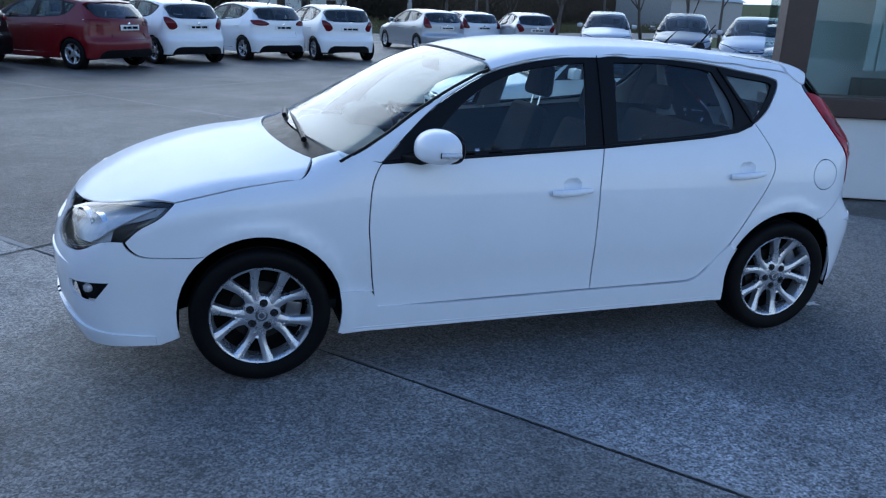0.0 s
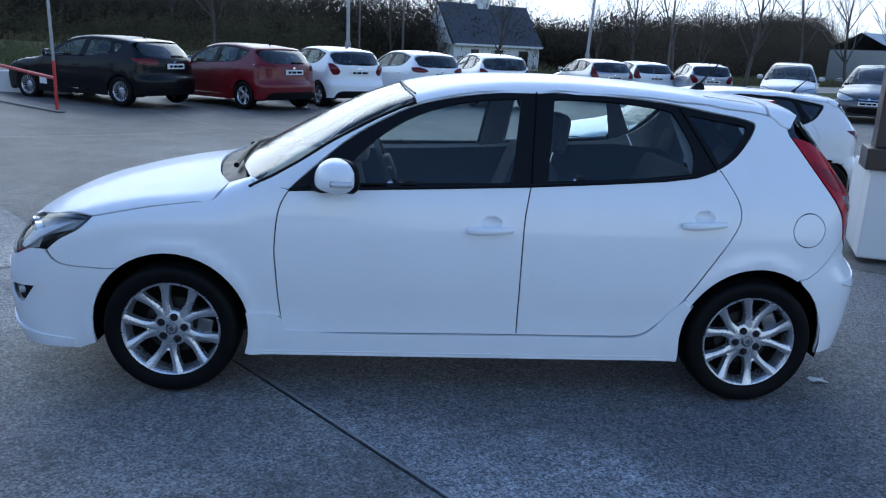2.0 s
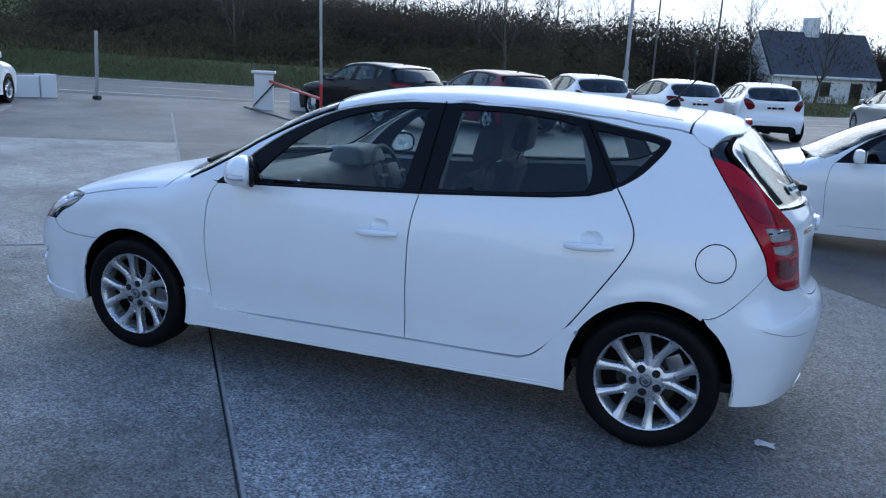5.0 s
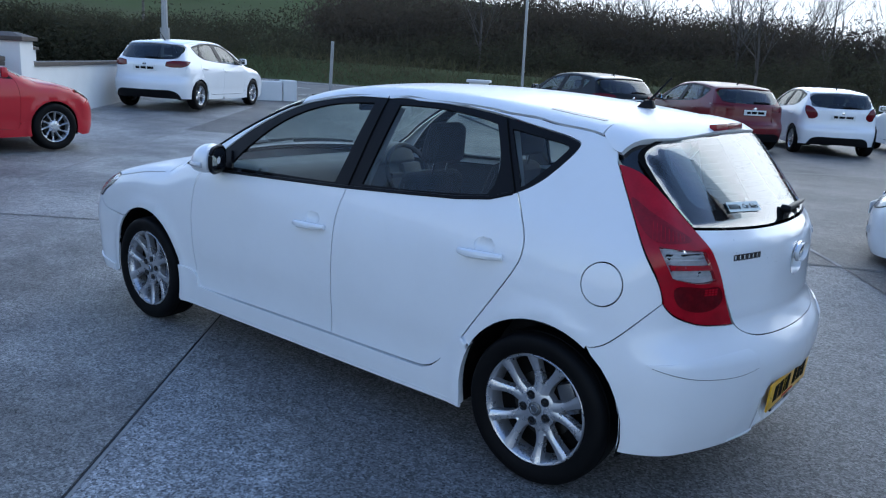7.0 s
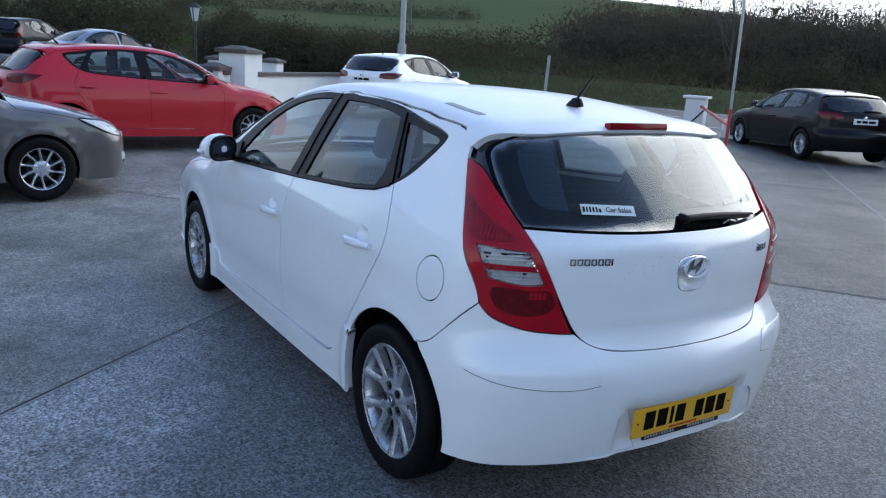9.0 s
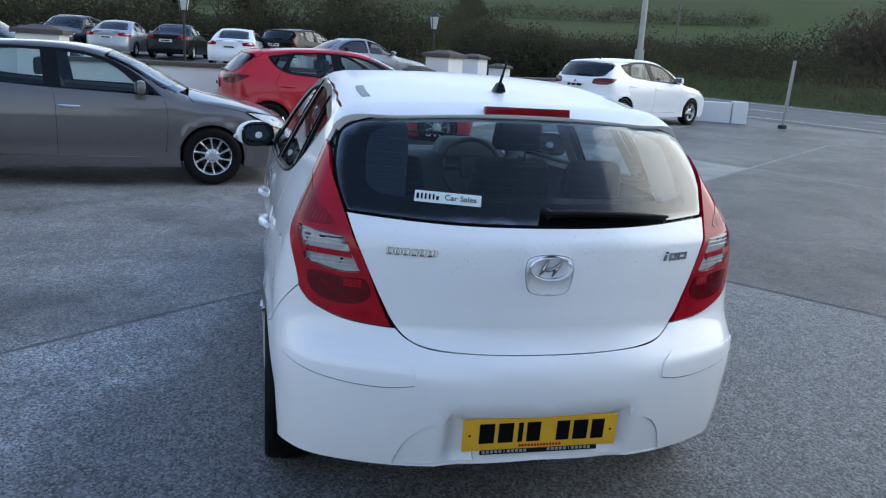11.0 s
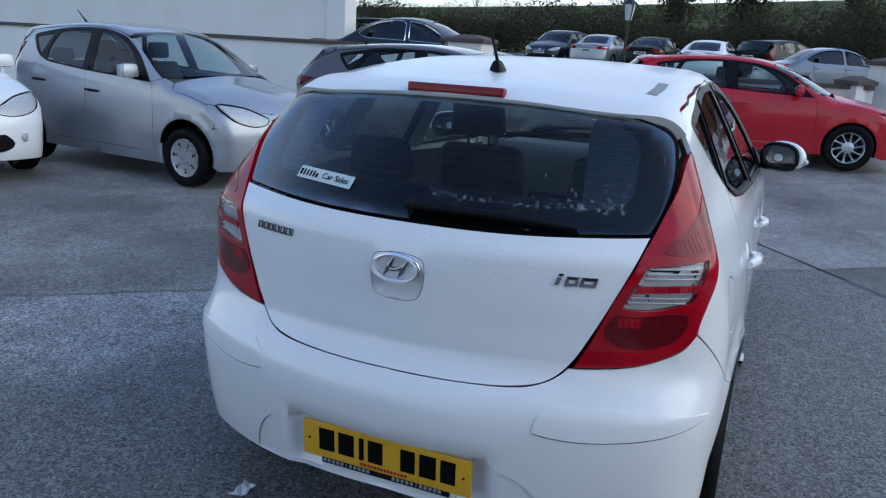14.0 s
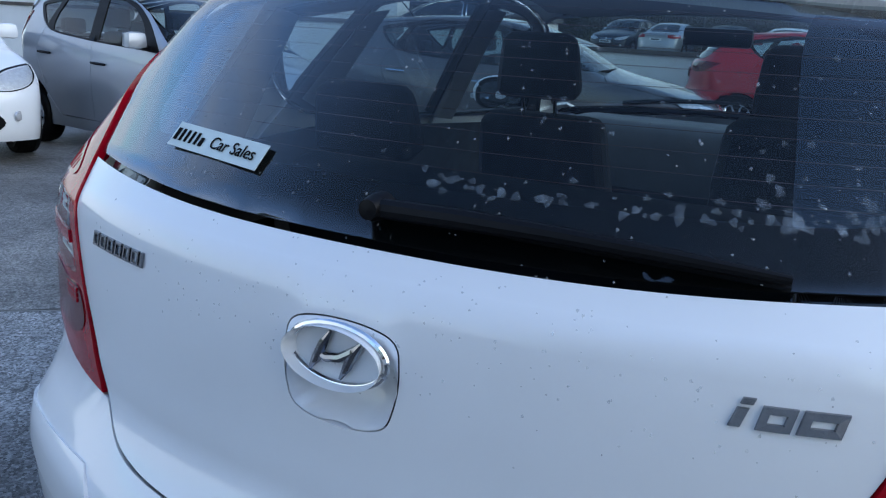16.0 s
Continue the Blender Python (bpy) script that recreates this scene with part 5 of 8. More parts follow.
    for k in range(9):
        q = hero_body.lift("round", [(53.5 + 0.9 * k, z) for z in (1.012, 1.03 + 0.005 * k)])
        plain_part("facet", tube([(x + 0.004, s * (y + 0.0035), zz) for x, y, zz in q], 0.0022, 5), M["red_lens"], lamp)

    # dark glass corner above the lamp
    put_skin("window_corner", "round", rounded([corner((72.5, 1.275)), corner((70.5, 1.250)), (63, 1.21), (55, 1.125), corner((46, 1.02)), corner((38, 1.04)), (48, 1.30), corner((62, 1.345))]), "gloss_black", "black glass corner beside the rear window", off=-0.020, gap=-0.004, thick=0.0)
    # head lamp
    _low = [(math.degrees(math.atan2(q[1], -1.45 - q[0])), q[2]) for q in hero_body.lift("side", [(-1.842, 0.652), (-1.788, 0.702), (-1.706, 0.747), (-1.652, 0.798)])]
    HEAD = rounded([corner(_low[3]), (68, 0.800), (58, 0.786), (47, 0.757), (37, 0.722), (31.5, 0.690), (31.0, 0.645), (36, 0.610), (44, 0.596), (52, 0.606), (58.5, 0.634), corner(_low[0]), _low[1], _low[2]])
    hl = put_skin("head_lamp", "fround", HEAD, "clear_lens", "clear glass head lamp with chrome reflectors", step=0.03, thick=0.01)
    skin_part("lamp_bowl", [skin(hero_body, "fround", HEAD, gap=-0.002, off=-0.040, thick=0.0, left=left, step=0.04)], M["lamp_bowl"], hl)
    skin_part("bezel", [skin(hero_body, "fround", rounded([(50.5, 0.628), (56, 0.655), (60, 0.700), (66, 0.752), (71, 0.786), (66, 0.770), (58, 0.735), (53, 0.690)]), gap=0.0, off=-0.020, thick=0.01, left=left, step=0.03)], M["lamp_bowl"], hl)
    head_in = inset(HEAD * (0.0135, 1), 0.011) / (0.0135, 1)
    skin_part("lamp_surround", [skin(hero_body, "fround", HEAD, [head_in], gap=0.0, off=-0.004, thick=0.006, left=left, step=0.03)], M["gloss_black"], hl, "black lamp surround")
    skin_part("lamp_shade", [skin(hero_body, "fround", rounded([(33.0, 0.668), (40, 0.668), (47, 0.640), (54, 0.640), (51, 0.618), (44, 0.606), (37, 0.618)]), gap=0.0, off=-0.018, thick=0.004, left=left, step=0.03)], M["trim"], hl, "black lower lamp shade")
    for ang, z, r in ((43, 0.675, 0.062), (52, 0.690, 0.055)):
        c = hero_body.lift("fround", [(ang, z)])[0]
        plain_part("lamp_reflector", moved(lathe([(0.0, 0.03), (r * 0.5, 0.02), (r, -0.02), (r * 1.06, -0.025), (r * 1.06, 0.0)], 24), Matrix.Translation((c[0] + 0.06, s * (c[1] - 0.04), c[2] - 0.012)) @ Matrix.Rotation(radians(-60 if left else 240), 4, "Z")), M["chrome"], hl)

    # door mirror
    mx, my, mz = -0.585, 0.925, 1.022
    mir = new("door_mirror")
    mir.parent = hero
    mir.matrix_basis = Matrix.Translation((mx, s * my, mz)) @ Matrix.Rotation(radians(-35.0 * s), 4, "Z")
    bm = bmesh.new()
    bmesh.ops.create_uvsphere(bm, u_segments=36, v_segments=24, radius=1.0)
    for v in bm.verts:
        x, y, z = v.co
        z = math.copysign(abs(z) ** 0.85, z)
        v.co = Vector((x * 0.092 if x < 0 else x * 0.040, y * (0.116 + 0.006 * z), (z * 0.084 if z > 0 else z * 0.062) - 0.018 * max(0.0, -x) * (1 - z * z)))
    bm.verts.index_update()
    shell = ([tuple(v.co) for v in bm.verts], [tuple(q.index for q in f.verts) for f in bm.faces])
    bm.free()
    plain_part("mirror_shell", shell, M["white"], mir, "white mirror housing")
    oval = [(y * 0.100, (0.068 if z > 0 else 0.054) * z) for y, z in ((math.copysign(abs(math.cos(a)) ** 0.7, math.cos(a)), math.copysign(abs(math.sin(a)) ** 0.7, math.sin(a))) for a in np.linspace(0, 2 * math.pi, 40, endpoint=False))]
    plain_part("mirror_rim", tube([(0.032, y, z) for y, z in oval], 0.011, 8, True), M["trim"], mir)
    plain_part("mirror_glass", ([(0.039, y, z) for y, z in oval], [tuple(range(40))]), M["mirror"], mir, "silvered mirror glass", smooth=False)
    for r_, m_, nm, lb in ((0.0135, "trim", "signal_frame", ""), (0.0125, "reflector", "turn_signal", "clear turn signal strip")):
        lampbar = [(-0.092 * math.cos(a) * (0.965 if r_ > 0.013 else 0.995), s * 0.116 * math.sin(a) * (0.975 if r_ > 0.013 else 1.005), -0.010) for a in np.linspace(0.62 if r_ > 0.013 else 0.66, 1.50, 9)]
        plain_part(nm, tube(lampbar, r_, 8), M[m_], mir, lb)
    plain_part("mirror_arm", moved(rounded_box((0.07, 0.12, 0.035), 0.012), Matrix.Translation((-0.02, -s * 0.11, -0.072))), M["trim"], mir)
    foot = [(-0.80, 0.952), (-0.70, 1.042), (-0.62, 1.060), (-0.56, 0.975)]
    put_skin("mirror_base", "side", rounded([corner(p) for p in foot]), "trim", off=0.008, thick=0.015)

# wheels
for x, s in ((HUB_F, -1), (HUB_R, -1), (HUB_F, 1), (HUB_R, 1)):
    turn = {(HUB_F, -1): 12.0, (HUB_R, -1): -25.0}.get((x, s), 0.0)
    m = Matrix.Translation((x, s * 0.770, 0.300)) @ (Matrix.Identity(4) if s < 0 else Matrix.Rotation(math.pi, 4, "Z")) @ Matrix.Rotation(radians(turn), 4, "Y")
    wheel(hero, m)

# bonnet, roof, windscreen
one = dict(left=False, step=H_STEP)


def both(points):
    """An outline in (x, y) or (y, z) from its y > 0 half, front to back, mirrored."""
    return points + [(p[0], -p[1], *p[2:]) for p in points[::-1]]


def both_y(points):
    return points + [(-p[0], *p[1:]) for p in points[::-1]]


_edge = [(float(p[0]), float(p[1])) for p in hero_body.lift("side", [(-1.650, 0.800), (-1.50, 0.832), (-1.379, 0.855), (-1.22, 0.876), (-1.135, 0.890), (-1.085, 0.950)])]
bonnet = both([(-2.105, 0.0), (-2.085, 0.22), (-2.02, 0.44), (-1.93, 0.60), (-1.80, 0.725), corner(_edge[0]), _edge[1], _edge[2], _edge[3], _edge[4], corner(_edge[5]), (-1.16, 0.50), (-1.21, 0.25), (-1.225, 0.0)])
skin_part("bonnet", [skin(hero_body, "top", rounded([p for i, p in enumerate(bonnet) if i not in (14, 27)]), **one)], M["wet_white"], hero, "white bonnet beaded with rain")
cowl = both([(-1.225, 0.0), (-1.21, 0.25), (-1.16, 0.50), corner((-1.085, 0.712)), corner((-0.985, float(roof_y(-0.985)) - 0.005)), (-1.06, 0.48), (-1.105, 0.22), (-1.115, 0.0)])
skin_part("wiper_cowl", [skin(hero_body, "top", rounded([p for i, p in enumerate(cowl) if i not in (8, 15)]), off=-0.012, **one)], M["trim"], hero, "black plastic wiper cowl")
y_a, y_b = float(roof_y(-0.97)) - 0.012, float(roof_y(-0.27)) - 0.012
screen = both([(-1.115, 0.0), (-1.105, 0.22), (-1.06, 0.48), corner((-0.97, y_a)), *rail(-0.88, -0.36, 6, "y"), corner((-0.265, y_b)), (-0.315, 0.35), (-0.335, 0.0)])
screen = [(p[0], p[1] - 0.012 * np.sign(p[1]) if 4 <= i <= 9 or 16 <= i <= 21 else p[1], *p[2:]) for i, p in enumerate(screen)]
skin_part("windscreen", [skin(hero_body, "top", rounded([p for i, p in enumerate(screen) if i not in (13, 25)], 5), thick=0.0, off=-0.002, left=False, step=0.06)], M["screen"], hero, "raked clear windscreen").visible_shadow = False
for s in (-1, 1):
    plain_part("screen_seal", tube([(x, s * (float(roof_y(x)) - 0.006), float(hero_body.lift("top", [(x, float(roof_y(x)) - 0.006)])[0][2]) - 0.001) for x in np.linspace(-0.98, -0.27, 14)], 0.007, 6), M["trim"], hero)
roof = both([(-0.33, 0.0), (-0.31, 0.35), corner((-0.258, float(roof_y(-0.258)) - 0.003)), *[(x, y - 0.003) for x, y in rail(-0.15, 1.30, 14, "y")], corner((1.375, float(roof_y(1.375)) - 0.003)), (1.405, 0.30), (1.412, 0.0)])
skin_part("roof", [skin(hero_body, "top", rounded([p for i, p in enumerate(roof) if i not in (19, 39)], 4), **one)], M["wet_white"], hero, "white roof beaded with rain")
plain_part("screen_header", tube([(-0.325 + 0.07 * (y / 0.56) ** 2 * 0.9, y, float(hero_body.lift("top", [(-0.325 + 0.063 * (y / 0.56) ** 2, y)])[0][2])) for y in np.linspace(-0.55, 0.55, 16)], 0.006, 6), M["trim"], hero)
for s in (-1, 1):
    strip = [corner((x, float(roof_y(x)) - o)) for x, o in ((1.10, 0.100), (1.22, 0.102), (1.34, 0.106), (1.34, 0.074), (1.22, 0.070), (1.10, 0.068))]
    skin_part("roof_rack_cover", [skin(hero_body, "top", rounded(strip), off=0.0012, thick=0.004, gap=0.0, left=s < 0, step=0.03)], M["alloy_dark"], hero, "grey roof rail cover")

# tailgate
spoiler = both([(1.418, 0.0), (1.411, 0.30), corner((1.381, float(roof_y(1.381)) - 0.002)), (1.43, 0.635), corner((1.475, 0.640)), (1.555, 0.52), (1.605, 0.33), (1.628, 0.0)])
skin_part("spoiler", [skin(hero_body, "top", rounded([p for i, p in enumerate(spoiler) if i not in (8, 15)]), off=0.006, thick=0.03, **one)], M["wet_white"], hero, "white roof spoiler beaded with rain")
GLASS_B = rounded([(0.0, 1.034), (-0.30, 1.036), corner((-0.615, 1.050)), (-0.640, 1.13), (-0.640, 1.215), (-0.600, 1.292), (-0.45, 1.335), (-0.20, 1.356), (0.0, 1.360), (0.20, 1.356), (0.45, 1.335), (0.600, 1.292), (0.640, 1.215), (0.640, 1.13), corner((0.615, 1.050)), (0.30, 1.036)])
CLEAR_B = rounded([(0.0, 1.092), (-0.30, 1.094), (-0.50, 1.100), (-0.548, 1.125), (-0.555, 1.17), (-0.545, 1.25), (-0.515, 1.295), (-0.40, 1.322), (0.0, 1.336), (0.40, 1.322), (0.515, 1.295), (0.545, 1.25), (0.555, 1.17), (0.548, 1.125), (0.50, 1.100), (0.30, 1.094)])
v, f, l = skin(hero_body, "rear", GLASS_B, thick=0.0, off=-0.002, left=False, step=0.03)
child("rear_window", mesh_of("rear_window", v, f, None, M["rear_glass"]), hero, "dark rear window with rain drops and foam").visible_shadow = False


def reach(outline, n=120):
    """Points of an outline about its middle at even angles."""
    q = np.asarray(outline, float)[:, :2] - (0.0, 1.2)
    a = np.unwrap(np.arctan2(q[:, 1] * 4, q[:, 0]))
    if a[-1] < a[0]:
        a, q = a[::-1], q[::-1]
    a3, q3 = np.concatenate([a - 2 * math.pi, a, a + 2 * math.pi]), np.concatenate([q, q, q])
    t = np.linspace(0, 2 * math.pi, n, endpoint=False) + a[0]
    return np.stack([np.interp(t, a3, q3[:, 0]), np.interp(t, a3, q3[:, 1]) + 1.2], -1)


outer, inner_b = reach(GLASS_B), reach(CLEAR_B)
rings = [hero_body.lift("rear", inner_b + (outer - inner_b) * w) - np.array((0.013, 0, 0)) for w in np.linspace(0, 1.05, 6)]
vb = [tuple(map(float, p)) for g in rings for p in g]
fb_ = [(k * 120 + i, k * 120 + (i + 1) % 120, (k + 1) * 120 + (i + 1) % 120, (k + 1) * 120 + i) for k in range(5) for i in range(120)]
plain_part("window_border", (vb, fb_), M["gap"], hero, "black printed window border", auto=0)
gate = both_y([(0.0, 0.640), (-0.20, 0.641), (-0.34, 0.648), (-0.425, 0.668), (-0.475, 0.715), (-0.52, 0.80), (-0.565, 0.90), (-0.60, 0.985), corner((-0.618, 1.044)), (-0.30, 1.030), (0.0, 1.028)])
gate = [p for i, p in enumerate(gate) if i not in (11, 21)]
LOGO = (0.0, 0.905)
recess = rounded([(-0.077, 0.908), (-0.064, 0.941), (0, 0.951), (0.064, 0.941), (0.077, 0.908), (0.073, 0.862), (0.056, 0.833), (0.0, 0.824), (-0.056, 0.833), (-0.073, 0.862)])
tg = skin_part("tailgate", [skin(hero_body, "rear", rounded(gate), [recess], **one)], M["white"], hero, "white tailgate with chrome lettering and badge")
v, f, l = skin(hero_body, "rear", recess, gap=0.0, thick=0.0, left=False, step=0.012)
v = np.array(v)
d = np.clip(1 - ((v[:, 1]) / 0.077) ** 2 - ((v[:, 2] - 0.887) / 0.064) ** 2, 0, 1)
v[:, 0] -= 0.045 * np.sqrt(d) * np.clip((0.93 - v[:, 2]) / 0.05, 0, 1)
child("handle_recess", mesh_of("handle_recess", v, f, None, M["white"]), tg, "scooped handle recess")
bx = float(hero_body.lift("rear", [LOGO])[0][0])
ring = [(bx + 0.004, 0.066 * math.cos(a), 0.912 + 0.036 * math.sin(a)) for a in np.linspace(0, 2 * math.pi, 40, endpoint=False)]
plain_part("badge_ring", tube(ring, 0.0046, 8, True), M["chrome"], tg, "oval chrome badge ring")
plain_part("badge_back", moved(lathe([(0.0, 0.0), (0.06, 0.0), (0.0665, -0.02)], 36), Matrix.Translation((bx + 0.001, 0, 0.912)) @ Matrix.Rotation(radians(90), 4, "Z") @ Matrix.Diagonal((1, 1, 0.55, 1))), M["white"], tg)
for pts, rr in (([(-0.036, -0.024), (-0.026, -0.008), (-0.018, 0.010), (-0.008, 0.027)], (0.002, 0.0065, 0.006, 0.002)), ([(0.006, -0.028), (0.016, -0.010), (0.024, 0.008), (0.036, 0.024)], (0.002, 0.006, 0.0065, 0.002)),
                ([(-0.028, -0.002), (-0.012, -0.006), (0.006, -0.002), (0.022, 0.008), (0.034, 0.021)], (0.003, 0.006, 0.006, 0.006, 0.002))):
    plain_part("badge_bar", tube([(bx + 0.006, y, 0.912 + z) for y, z in pts], rr, 8), M["dark_chrome"], tg)


def slanted(name, y0, y1, z0, z1, rim, lean_by):
    """A plain raised bar that leans over; rim: hollow, with a rim of that width."""
    def quad(d):
        return [(y + lean_by * (z - z0), z) for y, z in ((y0 + d, z0 + d), (y1 - d, z0 + d), (y1 - d, z1 - d), (y0 + d, z1 - d))]
    loops = [(quad(0.0), 0.0005), (quad(0.0006), 0.0038)] + ([(quad(rim), 0.0038), (quad(rim + 0.0005), 0.0005)] if rim else [])
    vv = []
    for q, off in loops:
        for p, n_ in (on_rear(y, z, off) for y, z in q):
            vv.append(tuple(p))
    ff = [(k * 4 + i, k * 4 + (i + 1) % 4, k * 4 + 4 + (i + 1) % 4, k * 4 + 4 + i) for k in range(len(loops) - 1) for i in range(4)]
    if not rim:
        ff.append((4, 5, 6, 7))
    plain_part(name, (vv, ff), M["dark_chrome"], tg, smooth=False)


def on_rear(y, z, off=0.002):
    p = hero_body.lift("rear", [(y, z)])
    n = hero_body.grad(p[:, 0], p[:, 1], p[:, 2])[0]
    return Vector(p[0]) + Vector(n) * off, Vector(n)


for k in range(7):
    y = -0.503 + 0.0238 * k
    slanted("chrome_bar", y, y + (0.0195 if k < 6 else 0.006), 0.935, 0.957, 0.0042 if k < 6 else 0.0, 0.12)
slanted("chrome_bar", 0.413, 0.424, 0.920, 0.940, 0.0, 0.32)
slanted("chrome_bar", 0.421, 0.433, 0.943, 0.950, 0.0, 0.32)
slanted("chrome_bar", 0.437, 0.468, 0.919, 0.944, 0.0075, 0.2)
slanted("chrome_bar", 0.473, 0.512, 0.919, 0.944, 0.0085, 0.2)
# third brake lamp, rear wiper, aerial
skin_part("brake_lamp", [skin(hero_body, "top", rounded([corner((1.600, -0.150)), corner((1.600, 0.150)), corner((1.618, 0.150)), corner((1.618, -0.150))]), off=0.008, thick=0.02, gap=0, left=False, step=0.02)], M["dark_red_lens"], hero)
plain_part("high_brake_lamp", moved(rounded_box((0.03, 0.30, 0.026), 0.004), Matrix.Translation((1.614, 0, 1.352)) @ Matrix.Rotation(radians(-8), 4, "Y")), M["smoky_lens"], hero, "long dark red high brake lamp")
q = hero_body.lift("rear", [(0.0, 1.072), (0.10, 1.074), (0.22, 1.072), (0.34, 1.066), (0.445, 1.058)])
wp = [(x + 0.020, y, z - 0.002) for x, y, z in q]
plain_part("rear_wiper", merge(tube(wp, [0.012, 0.012, 0.010, 0.008, 0.005], 10), tube([(p[0] - 0.012, p[1], p[2] - 0.010) for p in wp], [0.005, 0.006, 0.007, 0.006, 0.005], 6), moved(lathe([(0, -0.018), (0.012, -0.016), (0.016, 0.0), (0.017, 0.02)], 20), Matrix.Translation((wp[0][0], 0, wp[0][2])) @ Matrix.Rotation(radians(90), 4, "Z"))), M["trim"], hero, "black rear wiper arm")
q = hero_body.lift("top", [(1.255, 0.0)])[0]
plain_part("aerial", merge(moved(rounded_box((0.085, 0.045, 0.038), 0.012, taper=(0.45, 0.5), lean=0.012), Matrix.Translation(tuple(q))), tube([(q[0] + 0.01, 0, q[2] + 0.03), (q[0] + 0.10, 0, q[2] + 0.135)], [0.006, 0.0035], 8)), M["trim"], hero, "black roof aerial on a fin base")

# bumpers
rb = [corner((0, 0.270)), (18, 0.258), (36, 0.246), (52, 0.242), corner((63.4, 0.245))]
for px, pz in arc_to(HUB_R, -8, 53, n=7):
    rb.append(corner((math.degrees(math.atan2(0.838, px - 1.25)), pz)))
SEAM_B = rounded([corner((1.521, 0.612)), (1.600, 0.643), corner((1.742, 0.800)), corner((1.70, 0.3))], 6)[:13]
for px, py, pz in hero_body.lift("side", SEAM_B):
    rb.append(corner((math.degrees(math.atan2(py, px - 1.25)), pz)))
rb += [(54.2, 0.754), (48.5, 0.719), (43, 0.706), corner((36.0, 0.701)), (32.5, 0.669), (26.5, 0.648), (15, 0.641), corner((0, 0.640))]
strip_l = [corner((59.5, 0.590)), (45, 0.612), corner((33, 0.620)), (29.8, 0.590), corner((29.2, 0.548)), (37, 0.534), (48, 0.546)]
INS = [corner((34.5, 0.252)), (31.5, 0.34), (27.5, 0.398), (22, 0.420), corner((18.6, 0.426)), corner((15.8, 0.320))]
pieces = []


def plate_bay(points):
    """Sinks the middle of the bumper skin into a bay with sloping sides for the number plate."""
    return [(x - 0.040 * smooth01(0.328, 0.280, abs(y)) * smooth01(0.450, 0.420, z) * (0.4 + 0.6 * smooth01(0.268, 0.310, z)), 0.0 if abs(y) < 0.003 else y, z) for x, y, z in points]


for left in (True, False):
    ins = rounded(INS + [corner((15.8, 0.272)), (25, 0.262)])
    bmp = [skin(hero_body, "round", rounded(rb), [ins], step=0.035, left=left, gap=0.001)]
    for v_, f_, l_ in bmp:
        pieces.append((plate_bay(v_), f_, None))
    v_, f_, l_ = skin(hero_body, "round", ins, step=0.02, left=left, gap=0.0012, off=-0.005)
    skin_part("bumper_insert", [(plate_bay(v_), f_, None)], M["white"], hero, "recessed lower bumper panel")
    skin_part("bumper_strip", [skin(hero_body, "round", rounded(strip_l), step=0.02, left=left, gap=0.0, off=0.0035, thick=0.010)], M["white"], hero, "raised white bumper moulding")
    # thin dark tube drawn in for the soft shade under the moulding
    low_edge = hero_body.lift("round", rounded([corner((29.2, 0.546)), (37, 0.532), (48, 0.544), corner((59.0, 0.586))])[:24])
    plain_part("moulding_shade", tube([(x + 0.001, (-1 if left else 1) * (y + 0.001), z) for x, y, z in low_edge], 0.0009, 5), M["gap"], hero)
skin_part("rear_bumper", pieces, M["white"], hero, "white rear bumper with wet ledge")
fb = [corner((0, 0.22)), (20, 0.215), (40, 0.20), (58, 0.195), corner((70.4, 0.19))]
for px, pz in arc_to(HUB_F, 180 + 14, 128, n=8):
    fb.append(corner((math.degrees(math.atan2(0.838, -1.45 - px)), pz)))
fb += [corner((82.5, 0.579)), (75, 0.577), (67.3, 0.590), corner((64.0, 0.650)), (58.8, 0.646), (52, 0.602), (44, 0.592), (36, 0.605), (30.6, 0.640), corner((30.9, 0.690)), (15, 0.705), corner((0, 0.710))]
fog = rounded([corner((60, 0.478)), corner((47, 0.470)), (48, 0.42), (52, 0.395), corner((56, 0.400))])
grille = rounded([corner((0, 0.60)), (15, 0.605), (24, 0.630), (25, 0.655), (20, 0.675), corner((0, 0.685))])
low = rounded([corner((0, 0.30)), (20, 0.30), (32, 0.33), (33, 0.40), (20, 0.43), corner((0, 0.43))])
fpieces, dark = [], []
